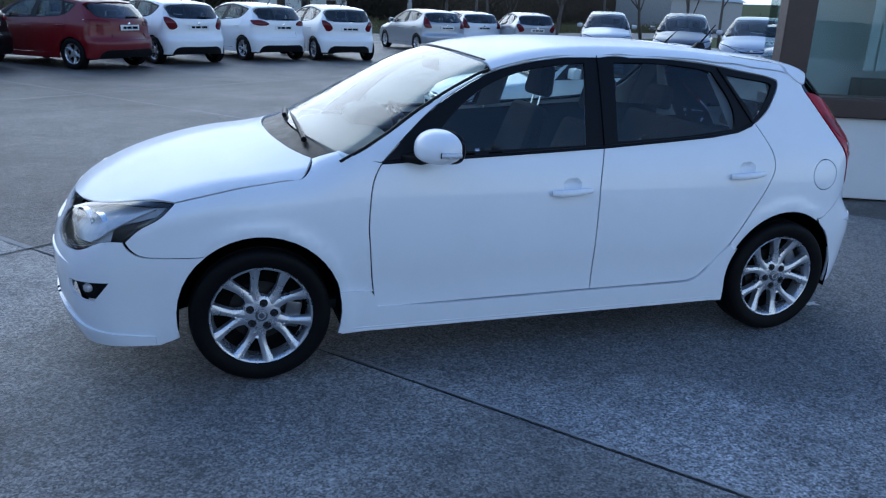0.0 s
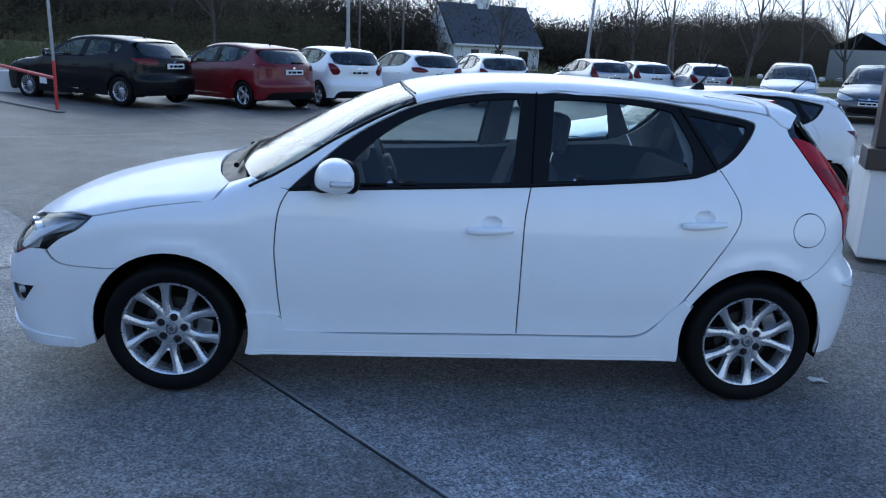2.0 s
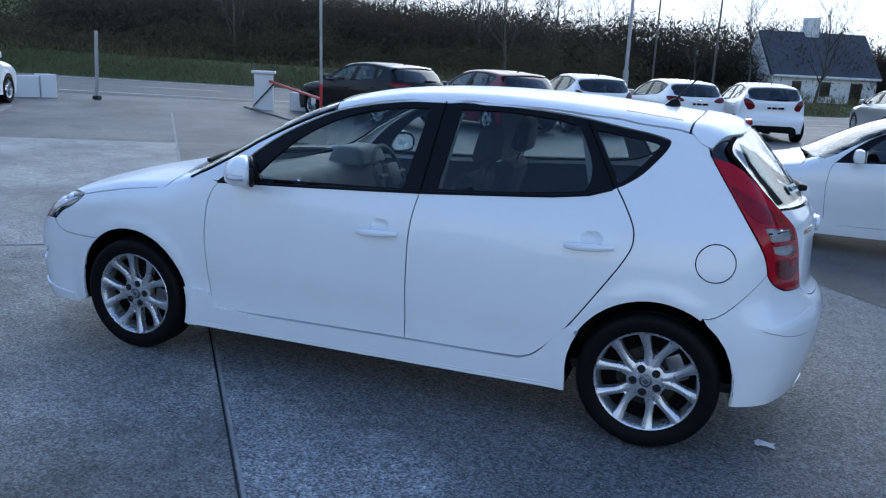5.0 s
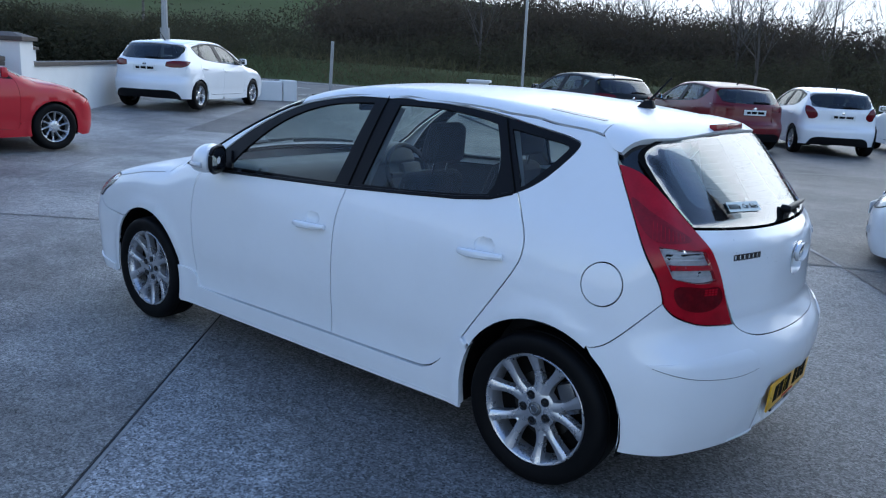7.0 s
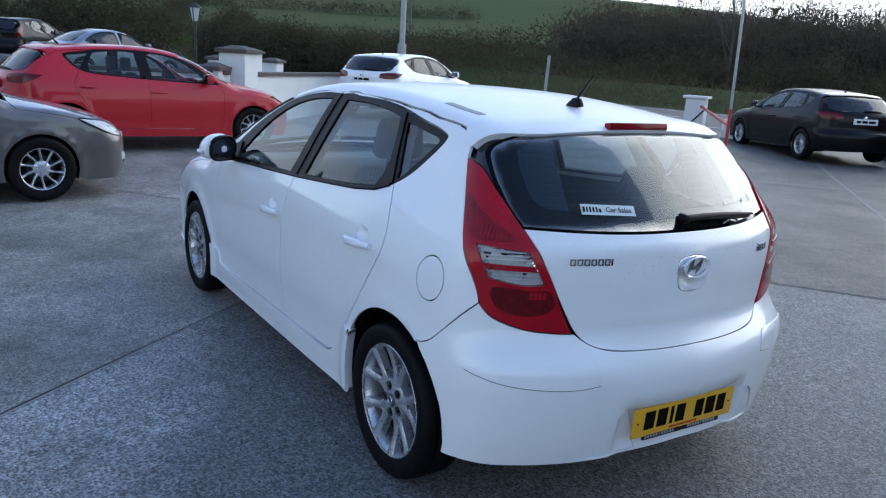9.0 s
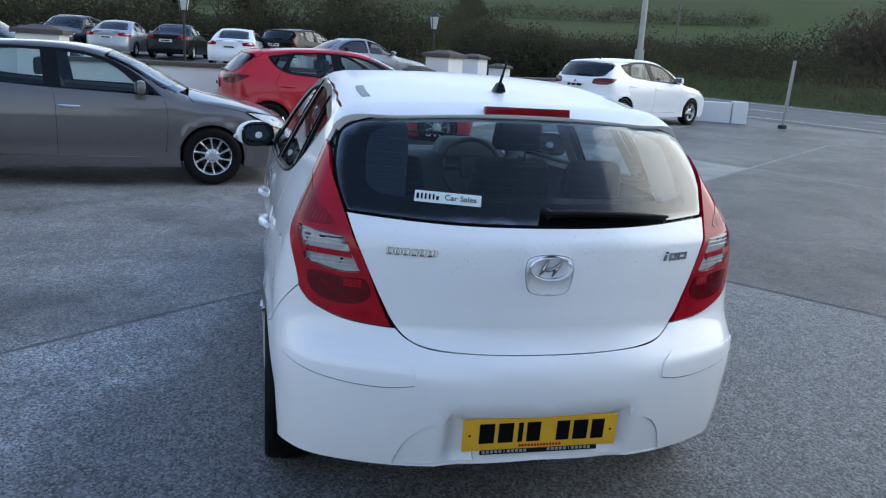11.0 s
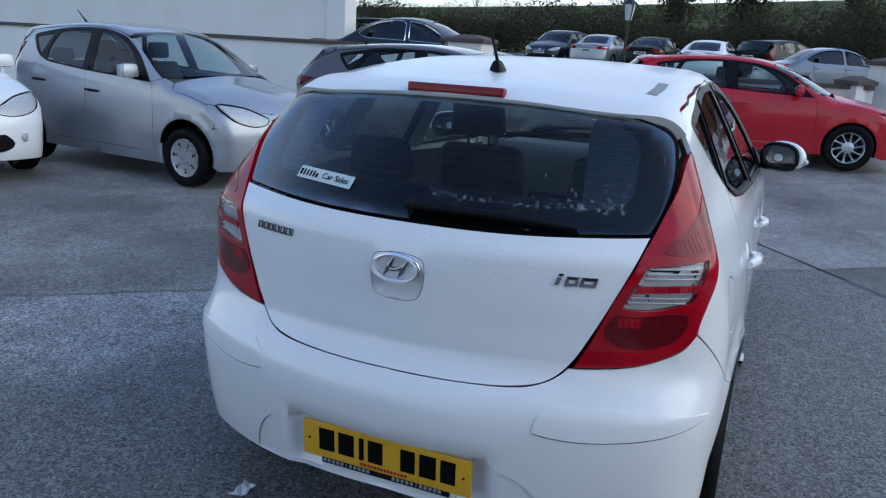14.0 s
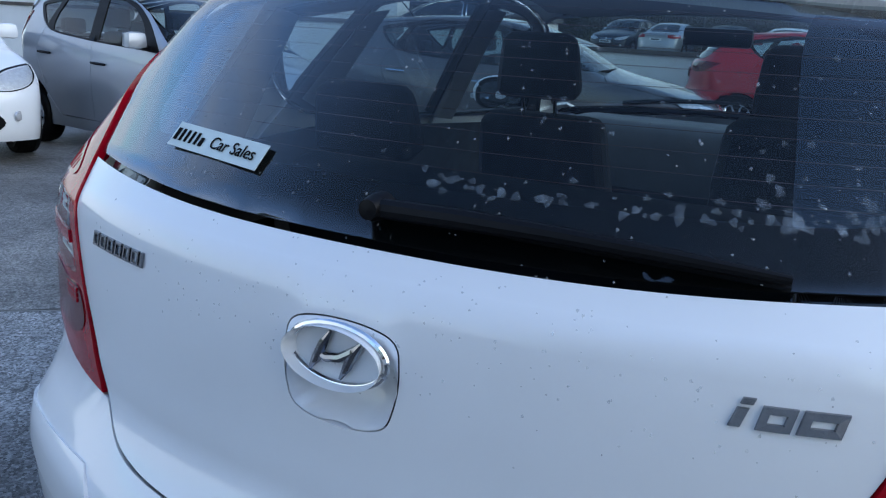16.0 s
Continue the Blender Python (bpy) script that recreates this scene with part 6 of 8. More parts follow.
for left in (True, False):
    v_, f_, l_ = skin(hero_body, "fround", rounded(fb), [fog, grille, low], step=0.04, left=left, gap=0.001)
    fpieces.append(([(x, 0.0 if abs(y) < 0.003 else y, z) for x, y, z in v_], f_, l_))
    for o in (fog, grille, low):
        dark.append(skin(hero_body, "fround", o, step=0.05, left=left, gap=-0.004, off=-0.03, thick=0.0))
    c = hero_body.lift("fround", [(52.5, 0.440)])[0]
    plain_part("fog_lamp", moved(lathe([(0.0, -0.012), (0.014, -0.010), (0.020, 0.0), (0.021, 0.02)], 20), Matrix.Translation((c[0] + 0.02, (-1 if left else 1) * (c[1] - 0.015), c[2])) @ Matrix.Rotation(radians(-52 if left else 232), 4, "Z")), M["reflector"], hero, "small round fog lamp")
    lip_f = rounded([corner((2, 0.224)), (20, 0.219), (40, 0.204), (58, 0.199), corner((69.5, 0.196)), corner((69.5, 0.236)), (56, 0.262), (44, 0.300), (34, 0.322), corner((2, 0.322))])
    skin_part("bumper_lip", [skin(hero_body, "fround", lip_f, step=0.03, left=left, gap=0.0, off=0.009, thick=0.010)], M["white"], hero, "white lower front bumper lip")
    ridge = hero_body.lift("fround", [(22 + 3.6 * k, 0.548 - 0.0026 * k) for k in range(8)])
    plain_part("bumper_ridge", tube([(x, (-1 if left else 1) * y, z) for x, y, z in ridge], [0.001, 0.005, 0.007, 0.0075, 0.0075, 0.007, 0.005, 0.001], 8), M["white"], hero, "white raised bumper ridge")
skin_part("front_bumper", fpieces, M["white"], hero, "white front bumper with dark lower grille")
skin_part("grille_insert", dark, M["trim"], hero, "black grille mesh")
inner_r = np.array([(-0.70, 0.30), (0.70, 0.30), (0.70, 0.9), (-0.70, 0.9)])
skin_part("rear_structure", [skin(hero_body, "rear", inner_r, gap=0, off=-0.06, thick=0, left=False, step=0.1)], M["gap"], hero)
skin_part("front_structure", [skin(hero_body, "nose", np.array([(-0.66, 0.25), (0.66, 0.25), (0.66, 0.66), (-0.66, 0.66)]), gap=0, off=-0.07, thick=0, left=False, step=0.1)], M["gap"], hero)
# rear number plate on its holder
PX, PZ = 1.997, 0.319
lean = Matrix.Rotation(radians(4), 4, "Y")
pl = plain_part("number_plate", moved(rounded_box((0.008, 0.522, 0.112), 0.003), Matrix.Translation((PX, 0.004, PZ)) @ lean), M["plate_yellow"], hero, "yellow rear number plate with black bars")
for k, (y, w) in enumerate(((-0.178, 0.050), (-0.115, 0.050), (-0.066, 0.016), (-0.022, 0.046), (0.078, 0.044), (0.138, 0.050), (0.198, 0.044))):
    plain_part("plate_bar", moved(rounded_box((0.003, w, 0.070), 0.001, 1), Matrix.Translation((PX + 0.0062, y, PZ + 0.026)) @ lean), M["gap"], pl, smooth=False)
for y in (-0.235, 0.243):
    plain_part("plate_screw", moved(lathe([(0.0, -0.006), (0.004, -0.0055), (0.005, -0.003)], 10), Matrix.Translation((PX + 0.003, y, PZ + 0.056)) @ Matrix.Rotation(radians(90), 4, "Z")), M["gap"], pl)
plain_part("plate_strip", moved(rounded_box((0.010, 0.40, 0.020), 0.003), Matrix.Translation((PX - 0.001, 0.004, PZ - 0.016))), M["trim"], pl, "black dealer strip below the plate")
for y0 in (-0.185, 0.035):
    for k in range(11):
        plain_part("plate_bar", moved(rounded_box((0.002, 0.0095 if k != 5 else 0.003, 0.010), 0.0006, 1), Matrix.Translation((PX + 0.0045, y0 + 0.014 * k, PZ - 0.0105))), M["silver"], pl, smooth=False)
for k in range(14):
    plain_part("plate_bar", moved(rounded_box((0.002, 0.0075, 0.009), 0.0006, 1), Matrix.Translation((PX + 0.0052, -0.065 + 0.0105 * k, PZ + 0.008)) @ lean), M["red_car"], pl, smooth=False)

# window sticker
SC = (-0.307, 1.100)
c, n = on_rear(*SC, -0.005)
e1 = (on_rear(SC[0] + 0.05, SC[1] - 0.002)[0] - on_rear(SC[0] - 0.05, SC[1] + 0.002)[0]).normalized()
e2 = n.cross(e1).normalized()
sm = Matrix((( e1.x, e2.x, n.x, c.x), (e1.y, e2.y, n.y, c.y), (e1.z, e2.z, n.z, c.z), (0, 0, 0, 1))) @ Matrix.Translation((0, 0, 0.0035))
stick = plain_part("window_sticker", moved(([(-0.105, -0.020, 0), (0.105, -0.020, 0), (0.105, 0.020, 0), (-0.105, 0.020, 0), (-0.105, -0.020, -0.001), (0.105, -0.020, -0.001), (0.105, 0.020, -0.001), (-0.105, 0.020, -0.001)],
                  [(0, 1, 2, 3), (7, 6, 5, 4), (0, 4, 5, 1), (1, 5, 6, 2), (2, 6, 7, 3), (3, 7, 4, 0)]), sm @ Matrix.Translation((0, 0, 0.004))), M["sticker"], hero, "pale dealer sticker with black lettering", smooth=False)
for k in range(6):
    plain_part("name_bar", moved(rounded_box((0.0085 if k in (0, 5) else 0.006, 0.020 if k != 5 else 0.014, 0.0008), 0.0002, 1), sm @ Matrix.Translation((-0.095 + 0.0125 * k, 0.0 if k != 5 else -0.003, 0.0045))), M["gap"], stick, smooth=False)
txt = bpy.data.curves.new("sticker_words", "FONT")
txt.body, txt.size, txt.align_x, txt.align_y, txt.extrude = "Car Sales", 0.027, "CENTER", "CENTER", 0.0004
tob = new("sticker_words", txt)
dg = bpy.context.evaluated_depsgraph_get()
tme = bpy.data.meshes.new_from_object(tob.evaluated_get(dg))
bpy.data.objects.remove(tob)
tme.materials.append(M["gap"])
t2 = child("lettering", tme, stick)
t2.matrix_basis = sm @ Matrix.Translation((0.040, 0.0, 0.0055))

# cabin
def seat(x, y, parent, w=0.50):
    st = new("front_seat")
    st.parent = parent
    st.matrix_basis = Matrix.Translation((x, y, 0.30))
    plain_part("cushion", moved(rounded_box((0.52, w, 0.20), 0.06, 3), Matrix.Translation((-0.06, 0, 0.0))), M["cloth"], st)
    plain_part("backrest", moved(rounded_box((0.14, w, 0.62), 0.055, 3, taper=(0.75, 0.78)), Matrix.Translation((0.18, 0, 0.16)) @ Matrix.Rotation(radians(18), 4, "Y")), M["cloth"], st)
    plain_part("headrest", moved(rounded_box((0.10, 0.26, 0.19), 0.045, 3, taper=(0.8, 0.85)), Matrix.Translation((0.405, 0, 0.80)) @ Matrix.Rotation(radians(10), 4, "Y")), M["cloth"], st, "dark cloth headrest")
    for s in (-0.05, 0.05):
        plain_part("headrest_post", tube([(0.385, s, 0.72), (0.41, s, 0.82)], 0.006, 8), M["chrome"], st)
    return st


seat(0.02, -0.36, hero)
seat(0.02, 0.36, hero)
rs = plain_part("rear_seat", merge(moved(rounded_box((0.50, 1.24, 0.20), 0.06, 3), Matrix.Translation((0.82, 0, 0.32))), moved(rounded_box((0.15, 1.24, 0.56), 0.05, 3), Matrix.Translation((1.08, 0, 0.46)) @ Matrix.Rotation(radians(20), 4, "Y"))), M["cloth"], hero, "dark cloth rear bench seat")
for y in (-0.40, 0.40):
    plain_part("headrest", moved(rounded_box((0.09, 0.25, 0.15), 0.04, 3, taper=(0.8, 0.85)), Matrix.Translation((1.28, y, 1.02)) @ Matrix.Rotation(radians(12), 4, "Y")), M["cloth"], rs, "dark cloth headrest")
plain_part("dashboard", moved(rounded_box((0.55, 1.34, 0.30), 0.09, 3, taper=(0.75, 0.98)), Matrix.Translation((-0.78, 0, 0.66))), M["dash"], hero, "grey moulded dashboard")
plain_part("instrument_hood", moved(rounded_box((0.26, 0.40, 0.12), 0.05, 3, taper=(0.7, 0.8)), Matrix.Translation((-0.62, 0.36, 0.93))), M["dash"], hero)
sw = [(0, 0.185 * math.cos(a), 0.185 * math.sin(a)) for a in np.linspace(0, 2 * math.pi, 40, endpoint=False)]
plain_part("steering_wheel", moved(merge(tube(sw, 0.015, 10, True), tube([(0.02, -0.18, 0.0), (0.02, 0.18, 0.0)], 0.016, 8), tube([(0.02, 0, 0), (0.02, 0, -0.18)], 0.018, 8), moved(rounded_box((0.05, 0.16, 0.14), 0.02), Matrix.Translation((0.02, 0, -0.07)))), Matrix.Translation((-0.40, 0.36, 0.88)) @ Matrix.Rotation(radians(-22), 4, "Y")), M["cabin"], hero, "black three-spoke steering wheel")
plain_part("inside_mirror", moved(rounded_box((0.03, 0.24, 0.065), 0.014), Matrix.Translation((-0.36, 0, 1.275))), M["trim"], hero, "black inside mirror")
plain_part("cabin_floor", moved(rounded_box((2.9, 1.36, 0.05), 0.02), Matrix.Translation((0.35, 0, 0.24))), M["cabin"], hero)
plain_part("load_floor", moved(rounded_box((0.66, 1.20, 0.10), 0.03), Matrix.Translation((1.52, 0, 0.66))), M["cabin"], hero)
for s in (-1, 1):
    card = np.array([(-0.78, 0.32), (0.98, 0.34), (1.10, 0.80), (1.55, 0.80), (1.50, 1.02), (1.04, 1.05), (-0.07, 0.975), (-0.78, 0.94)])
    skin_part("door_lining", [skin(hero_body, "side", card, gap=0, off=-0.055, thick=0.0, left=s < 0, step=0.1)], M["cabin"], hero)
    for poly in ([(0.18, 1.0), (0.34, 1.02), (0.37, 1.37), (0.23, 1.37)], [(1.0, 1.08), (1.12, 1.12), (1.0, 1.33), (0.92, 1.34)], [(1.28, 1.0), (1.52, 1.0), (1.36, 1.33), (1.27, 1.31)]):
        skin_part("pillar_lining", [skin(hero_body, "side", np.array(poly), gap=0, off=-0.045, thick=0.0, left=s < 0, step=0.08)], M["lining"], hero)
lin = [(x, y * 0.93) for x, y in ([(-0.24, 0.0), (-0.22, 0.5)] + rail(-0.1, 1.3, 8, "y") + [(1.44, 0.5), (1.46, 0)])]
lin = np.array(lin + [(x, -y) for x, y in lin[::-1][1:-1]])
skin_part("head_lining", [skin(hero_body, "top", lin, gap=0, off=-0.035, thick=0.0, left=False, step=0.12)], M["lining"], hero)
# windscreen wipers
for y0, y1 in ((-0.50, 0.02), (0.06, 0.52)):
    q = hero_body.lift("top", [(-1.115 + 0.05 * abs(y0 + (y1 - y0) * t) + 0.03 * t, y0 + (y1 - y0) * t) for t in np.linspace(0, 1, 6)])
    plain_part("wiper", tube([(x, y, z + 0.012) for x, y, z in q], [0.013, 0.012, 0.011, 0.010, 0.009, 0.006], 8), M["trim"], hero, "black windscreen wiper")

# faint heater wires, rain drops and foam on the rear window; drops on the tailgate
for k in range(10):
    z = 1.115 + 0.0215 * k
    q = hero_body.lift("rear", [(y, z) for y in np.linspace(-0.53, 0.53, 12)])
    plain_part("heater_wire", tube([(x - 0.006, y, zz) for x, y, zz in q], 0.00032, 4), M["wire"], hero)
rd = random.Random(5)


def beads(name, spots, flat, material, label):
    v, f = [], []
    for (y, z), r in spots:
        c, n_ = on_rear(y, z, 0.0)
        u = n_.cross(Vector((0, 1, 0))).normalized()
        w = n_.cross(u)
        k = len(v)
        asp = rd.uniform(0.7, 1.4)
        v.append(tuple(c + n_ * r * flat))
        for ring, hgt in ((0.6, 0.72), (1.0, 0.0)):
            v += [tuple(c + (u * math.cos(a) * asp + w * math.sin(a)) * r * ring * (1 + 0.25 * math.sin(3 * a + y * 90)) + n_ * r * flat * hgt) for a in np.linspace(0, 2 * math.pi, 8, endpoint=False)]
        f += [(k, k + 1 + i, k + 1 + (i + 1) % 8) for i in range(8)] + [(k + 1 + i, k + 9 + i, k + 9 + (i + 1) % 8, k + 1 + (i + 1) % 8) for i in range(8)]
    return tagged(plain_part(name, (v, f), material, hero, label, auto=0), kind="stuff")


drops = [((rd.uniform(-0.56, 0.58), rd.uniform(1.05, 1.33)), rd.uniform(0.0007, 0.0021)) for _ in range(420)]
drops += [((rd.gauss(0.12, 0.30), rd.gauss(0.955, 0.05)), rd.uniform(0.0007, 0.0018)) for _ in range(260)]
drops = [d for d in drops if abs(d[0][0]) < 0.55 and 0.66 < d[0][1] < 1.34]
beads("rain_wetness", drops, 0.55, M["water"], "clear rain drops on glass and paint")
flecks = [((rd.uniform(0.03, 0.545), 1.092 + abs(rd.gauss(0, 0.012))), rd.uniform(0.002, 0.0065)) for _ in range(75)]
flecks += [((rd.uniform(0.40, 0.545), 1.095 + abs(rd.gauss(0, 0.035))), rd.uniform(0.002, 0.006)) for _ in range(42)]
flecks += [((rd.uniform(-0.45, 0.545), rd.uniform(1.10, 1.27)), rd.uniform(0.0015, 0.004)) for _ in range(26)]
beads("foam_mist", flecks, 0.10, M["foam"], "pale dried foam specks on the window")
lit = thing("paper_scrap", pose(1.842, -0.584, 0.003), "small crumpled white paper scrap on the concrete", "litter")
bm = bmesh.new()
bmesh.ops.create_grid(bm, x_segments=5, y_segments=4, size=0.5)
for v in bm.verts:
    v.co = Vector((v.co.x * 0.085 + rd.uniform(-0.006, 0.006), v.co.y * 0.05 + rd.uniform(-0.006, 0.006), rd.uniform(0.0, 0.012)))
bmesh.ops.solidify(bm, geom=list(bm.faces), thickness=0.001)
bm_object("sheet", bm, M["plate_white"], lit)


# ---- parked cars ----
TAILS = {
    "tall": [corner((69, 1.22)), (64, 1.05), (59.5, 0.93), corner((56, 0.86)), (46, 0.84), corner((41.5, 0.88)), (47, 1.0), (54, 1.11), (63, 1.205)],
    "wide": [corner((68, 1.005)), (60, 0.93), corner((52, 0.885)), (40, 0.880), corner((31, 0.905)), corner((33, 0.985)), (48, 1.015)],
    "slim": [corner((66, 1.02)), (58, 0.925), corner((48, 0.90)), (38, 0.905), corner((32, 0.935)), (36, 0.985), (50, 1.035)],
    "drop": [corner((62, 1.06)), (58.5, 0.95), corner((53, 0.80)), (46, 0.80), (41, 0.87), (45, 0.98), (55, 1.06)],
}


class Shape:
    """How the white hatchback's lines are stretched into another car."""

    def __init__(self, length, width, height, base, front, rake=0.0, belt=0.0):
        self.xp = [-2.205, -1.325, 1.325, 2.045]
        self.xq = [-base / 2 - front, -base / 2, base / 2, length - base / 2 - front]
        self.kz, self.ky, self.rake, self.base, self.rise = (height - 0.62) / 0.86, width / 1.736, rake, base, belt

    def x(self, x, z=0.5):
        x = np.asarray(x, float)
        z = np.asarray(z, float)
        o = np.interp(x, self.xp, self.xq)
        o = o + np.where(x < self.xp[0], x - self.xp[0], 0) + np.where(x > self.xp[-1], x - self.xp[-1], 0)
        return o + self.rake * np.clip((z - 0.85) / 0.5, 0, 1) * np.clip((x - 0.9) / 0.8, 0, 1)

    def z(self, z):
        z = np.asarray(z, float)
        return np.where(z > 0.62, 0.62 + (z - 0.62) * self.kz, z)

    def side(self, pts):
        return [(float(self.x(p[0], p[1])), float(self.z(p[1])), *p[2:]) for p in pts]

    def top(self, pts):
        return [(float(self.x(p[0], 1.35 if p[0] > 0.5 else 0.5)), p[1] * self.ky, *p[2:]) for p in pts]

    def rear(self, pts):
        return [(p[0] * self.ky, float(self.z(p[1])), *p[2:]) for p in pts]

    def round(self, pts):
        return [(p[0], float(self.z(p[1])), *p[2:]) for p in pts]

    def body(self):
        h = HERO
        return Body(plan=[(float(self.x(x)), y * self.ky) for x, y in h["plan"]], sect=[(float(self.z(z)), v * self.ky) for z, v in h["sect"]],
                    top=[(float(self.x(x, 1.35 if x > 0.5 else 0.5)), float(self.z(z))) for x, z in h["top"]],
                    crown=[(float(self.x(x)), c / self.ky) for x, c in h["crown"]], rear=[(float(self.z(z)), float(self.x(x, z))) for z, x in h["rear"]],
                    nose=[(float(self.z(z)), float(self.x(x))) for z, x in h["nose"]], wheels=(-self.base / 2, self.base / 2), belt=float(self.z(0.95)))


def shift_arch(pts, old, new_x):
    return [(p[0] - old + new_x, *p[1:]) for p in pts]


def parked(at, label, color, length, width, height, base, front, tail="wide", wheels="five", alloy="alloy", rake=0.0, step=0.085, group="", glass="glass", plate="plate_white", handles=None, name="parked_car", spoiler_dark=False, dark_bumper=True, wr=1.0):
    """A five-door hatchback of another make, its lines stretched, with its own lamps and wheels."""
    S = Shape(length, width, height, base, front, rake)
    body = S.body()
    car = thing(name, at, label, "car", group)
    hf, hr = -base / 2, base / 2
    paint_m = M[color]
    sh, _, _ = hard_edges(body)
    rz, ry = spline(sh[:, [0, 2]]), spline(sh[:, [0, 1]])

    def edge(x0, x1, n, what):
        x = np.linspace(float(S.x(x0, 1.35 if x0 > 0.5 else 0.5)), float(S.x(x1, 1.35 if x1 > 0.5 else 0.5)), n)
        return [(float(a), float(b)) for a, b in zip(x, (rz if what == "z" else ry)(x))]

    af = [corner(p) for p in arc_to(hf, 12, 128, n=10)]
    ar = [corner(p) for p in arc_to(hr, 167, 57, n=10)]
    fen = S.side(fender[:7]) + af + S.side(fender[21:])
    fr_x = float(S.x(1.385, 1.35))
    quarter = S.side([corner(CROWN[0]), *CROWN[1:-1], corner(CROWN[-1]), *SEAM_REAR[1:-1], corner(SEAM_REAR[-1])]) + ar + S.side([corner((1.521, 0.612)), (1.600, 0.643), corner((1.742, 0.800)), (1.712, 0.898), (1.606, 1.056), corner((1.472, 1.246)), (1.44, 1.31)]) + [corner((fr_x, float(rz(fr_x))))] + [corner(p) for p in edge(1.33, -0.95, 16, "z")]
    glasses = [rounded(S.side(g), 4) for g in (GLASS_F, GLASS_R, GLASS_Q)]
    shell = []
    lamp_poly = rounded(S.round(TAILS[tail]), 5)
    head_poly = rounded(S.round([corner((74, 0.80)), (66, 0.79), (52, 0.76), (38, 0.71), corner((29, 0.675)), (32, 0.63), (44, 0.615), (56, 0.65), (65, 0.72)]), 4)
    for left in (True, False):
        kw = dict(left=left, step=step)
        for nm, pc in (("front_fender", skin(body, "side", rounded(fen, 4), **kw)), ("quarter_panel", skin(body, "side", rounded(quarter, 4), **kw)), ("side_skirt", skin(body, "side", rounded(S.side(skirt), 4), off=0.006, thick=0.03, **kw))):
            skin_part(nm, [pc], paint_m, car)
        for nm, o in (("front_door", front_door), ("rear_door", rear_door)):
            d = skin_part(nm, [skin(body, "side", rounded(S.side(o), 4), **kw)], paint_m, car)
            hx, hz = S.side([(0.10, 0.82) if nm == "front_door" else (1.05, 0.87)])[0]
            q = body.lift("side", [(hx - 0.10, hz - 0.004), (hx, hz), (hx + 0.10, hz + 0.002)])
            s = -1 if left else 1
            plain_part("handle", tube([(a, s * (b + o2), c) for (a, b, c), o2 in zip(q, (0.008, 0.026, 0.010))], [0.011, 0.015, 0.012], 6), M[handles] if handles else paint_m, d)
        skin_part("window_frame", [skin(body, "side", rounded(S.side(dlo), 4), glasses, off=-0.003, **kw)], M["trim"], car, "black window surround")
        for g in glasses:
            skin_part("side_window", [skin(body, "side", g, gap=-0.008, off=-0.010, thick=0.0, left=left, step=0.12)], M[glass], car).visible_shadow = False
        skin_part("tail_lamp", [skin(body, "round", lamp_poly, off=0.006, thick=0.012, left=left, step=0.04, gap=0.0)], M["dark_red_lens"], car, "dark red tail lamp")
        hl = skin_part("head_lamp", [skin(body, "fround", head_poly, off=0.004, thick=0.008, left=left, step=0.05, gap=0.0)], M["clear_lens"], car, "clear head lamp")
        skin_part("lamp_surround", [skin(body, "fround", inset(head_poly * (0.0135, 1), -0.009) / (0.0135, 1), [head_poly], off=0.003, thick=0.006, left=left, step=0.05, gap=0.0)], M["trim"], hl, "black lamp surround")
        skin_part("reflector", [skin(body, "fround", inset(head_poly * (0.0135, 1), 0.006) / (0.0135, 1), off=0.0015, thick=0.0, left=left, step=0.05, gap=0.0)], M["lamp_bowl"], hl)
        skin_part("inner_panel", [skin(body, "side", np.array(S.side([(-2.0, 0.28)]) + arc_to(hf, 180, 0, 0.352, 8) + arc_to(hr, 180, 0, 0.352, 8) + S.side([(1.86, 0.30), (1.80, 0.93), (-1.0, 0.90), (-1.9, 0.72)])), gap=0, off=-0.035, thick=0.0, left=left, step=0.15)], M["gap"], car)
        for hx in (hf, hr):
            v = []
            for i in range(13):
                a = math.pi * (i / 12) * 1.2 - 0.1 * math.pi
                v += [(hx + 0.35 * math.cos(a), (-1 if left else 1) * y * S.ky, 0.31 + 0.35 * math.sin(a)) for y in (0.83, 0.52)]
            plain_part("arch_liner", (v + [(hx, (-1 if left else 1) * 0.52 * S.ky, 0.31)], [(i * 2, i * 2 + 1, i * 2 + 3, i * 2 + 2) for i in range(12)] + [(i * 2 + 1, i * 2 + 3, 26) for i in range(12)]), M["liner"], car)
        s = -1 if left else 1
        mxp, mzp = S.side([(-0.60, 1.03)])[0]
        mir = new("door_mirror")
        mir.parent = car
        mir.matrix_basis = Matrix.Translation((mxp, s * (0.93 * S.ky), mzp))
        plain_part("mirror_shell", moved(rounded_box((0.11, 0.20, 0.14), 0.045, 2, taper=(0.8, 0.9)), Matrix.Translation((0, 0, -0.06))), paint_m, mir)
        plain_part("mirror_glass", moved(rounded_box((0.006, 0.17, 0.11), 0.002, 1), Matrix.Translation((0.055, 0, -0.045))), M["mirror"], mir)
        plain_part("mirror_arm", moved(rounded_box((0.05, 0.14, 0.04), 0.01, 1), Matrix.Translation((0.0, -s * 0.13, -0.07))), M["trim"], mir)
        for hx in (hf, hr):
            m = Matrix.Translation((hx, s * (0.775 * S.ky), 0.315 * wr)) @ (Matrix.Identity(4) if s < 0 else Matrix.Rotation(math.pi, 4, "Z")) @ Matrix.Rotation(radians(random.uniform(0, 70)), 4, "Y")
            wheel(car, m, wheels, alloy, wr, False)
    kw = dict(left=False, step=step)
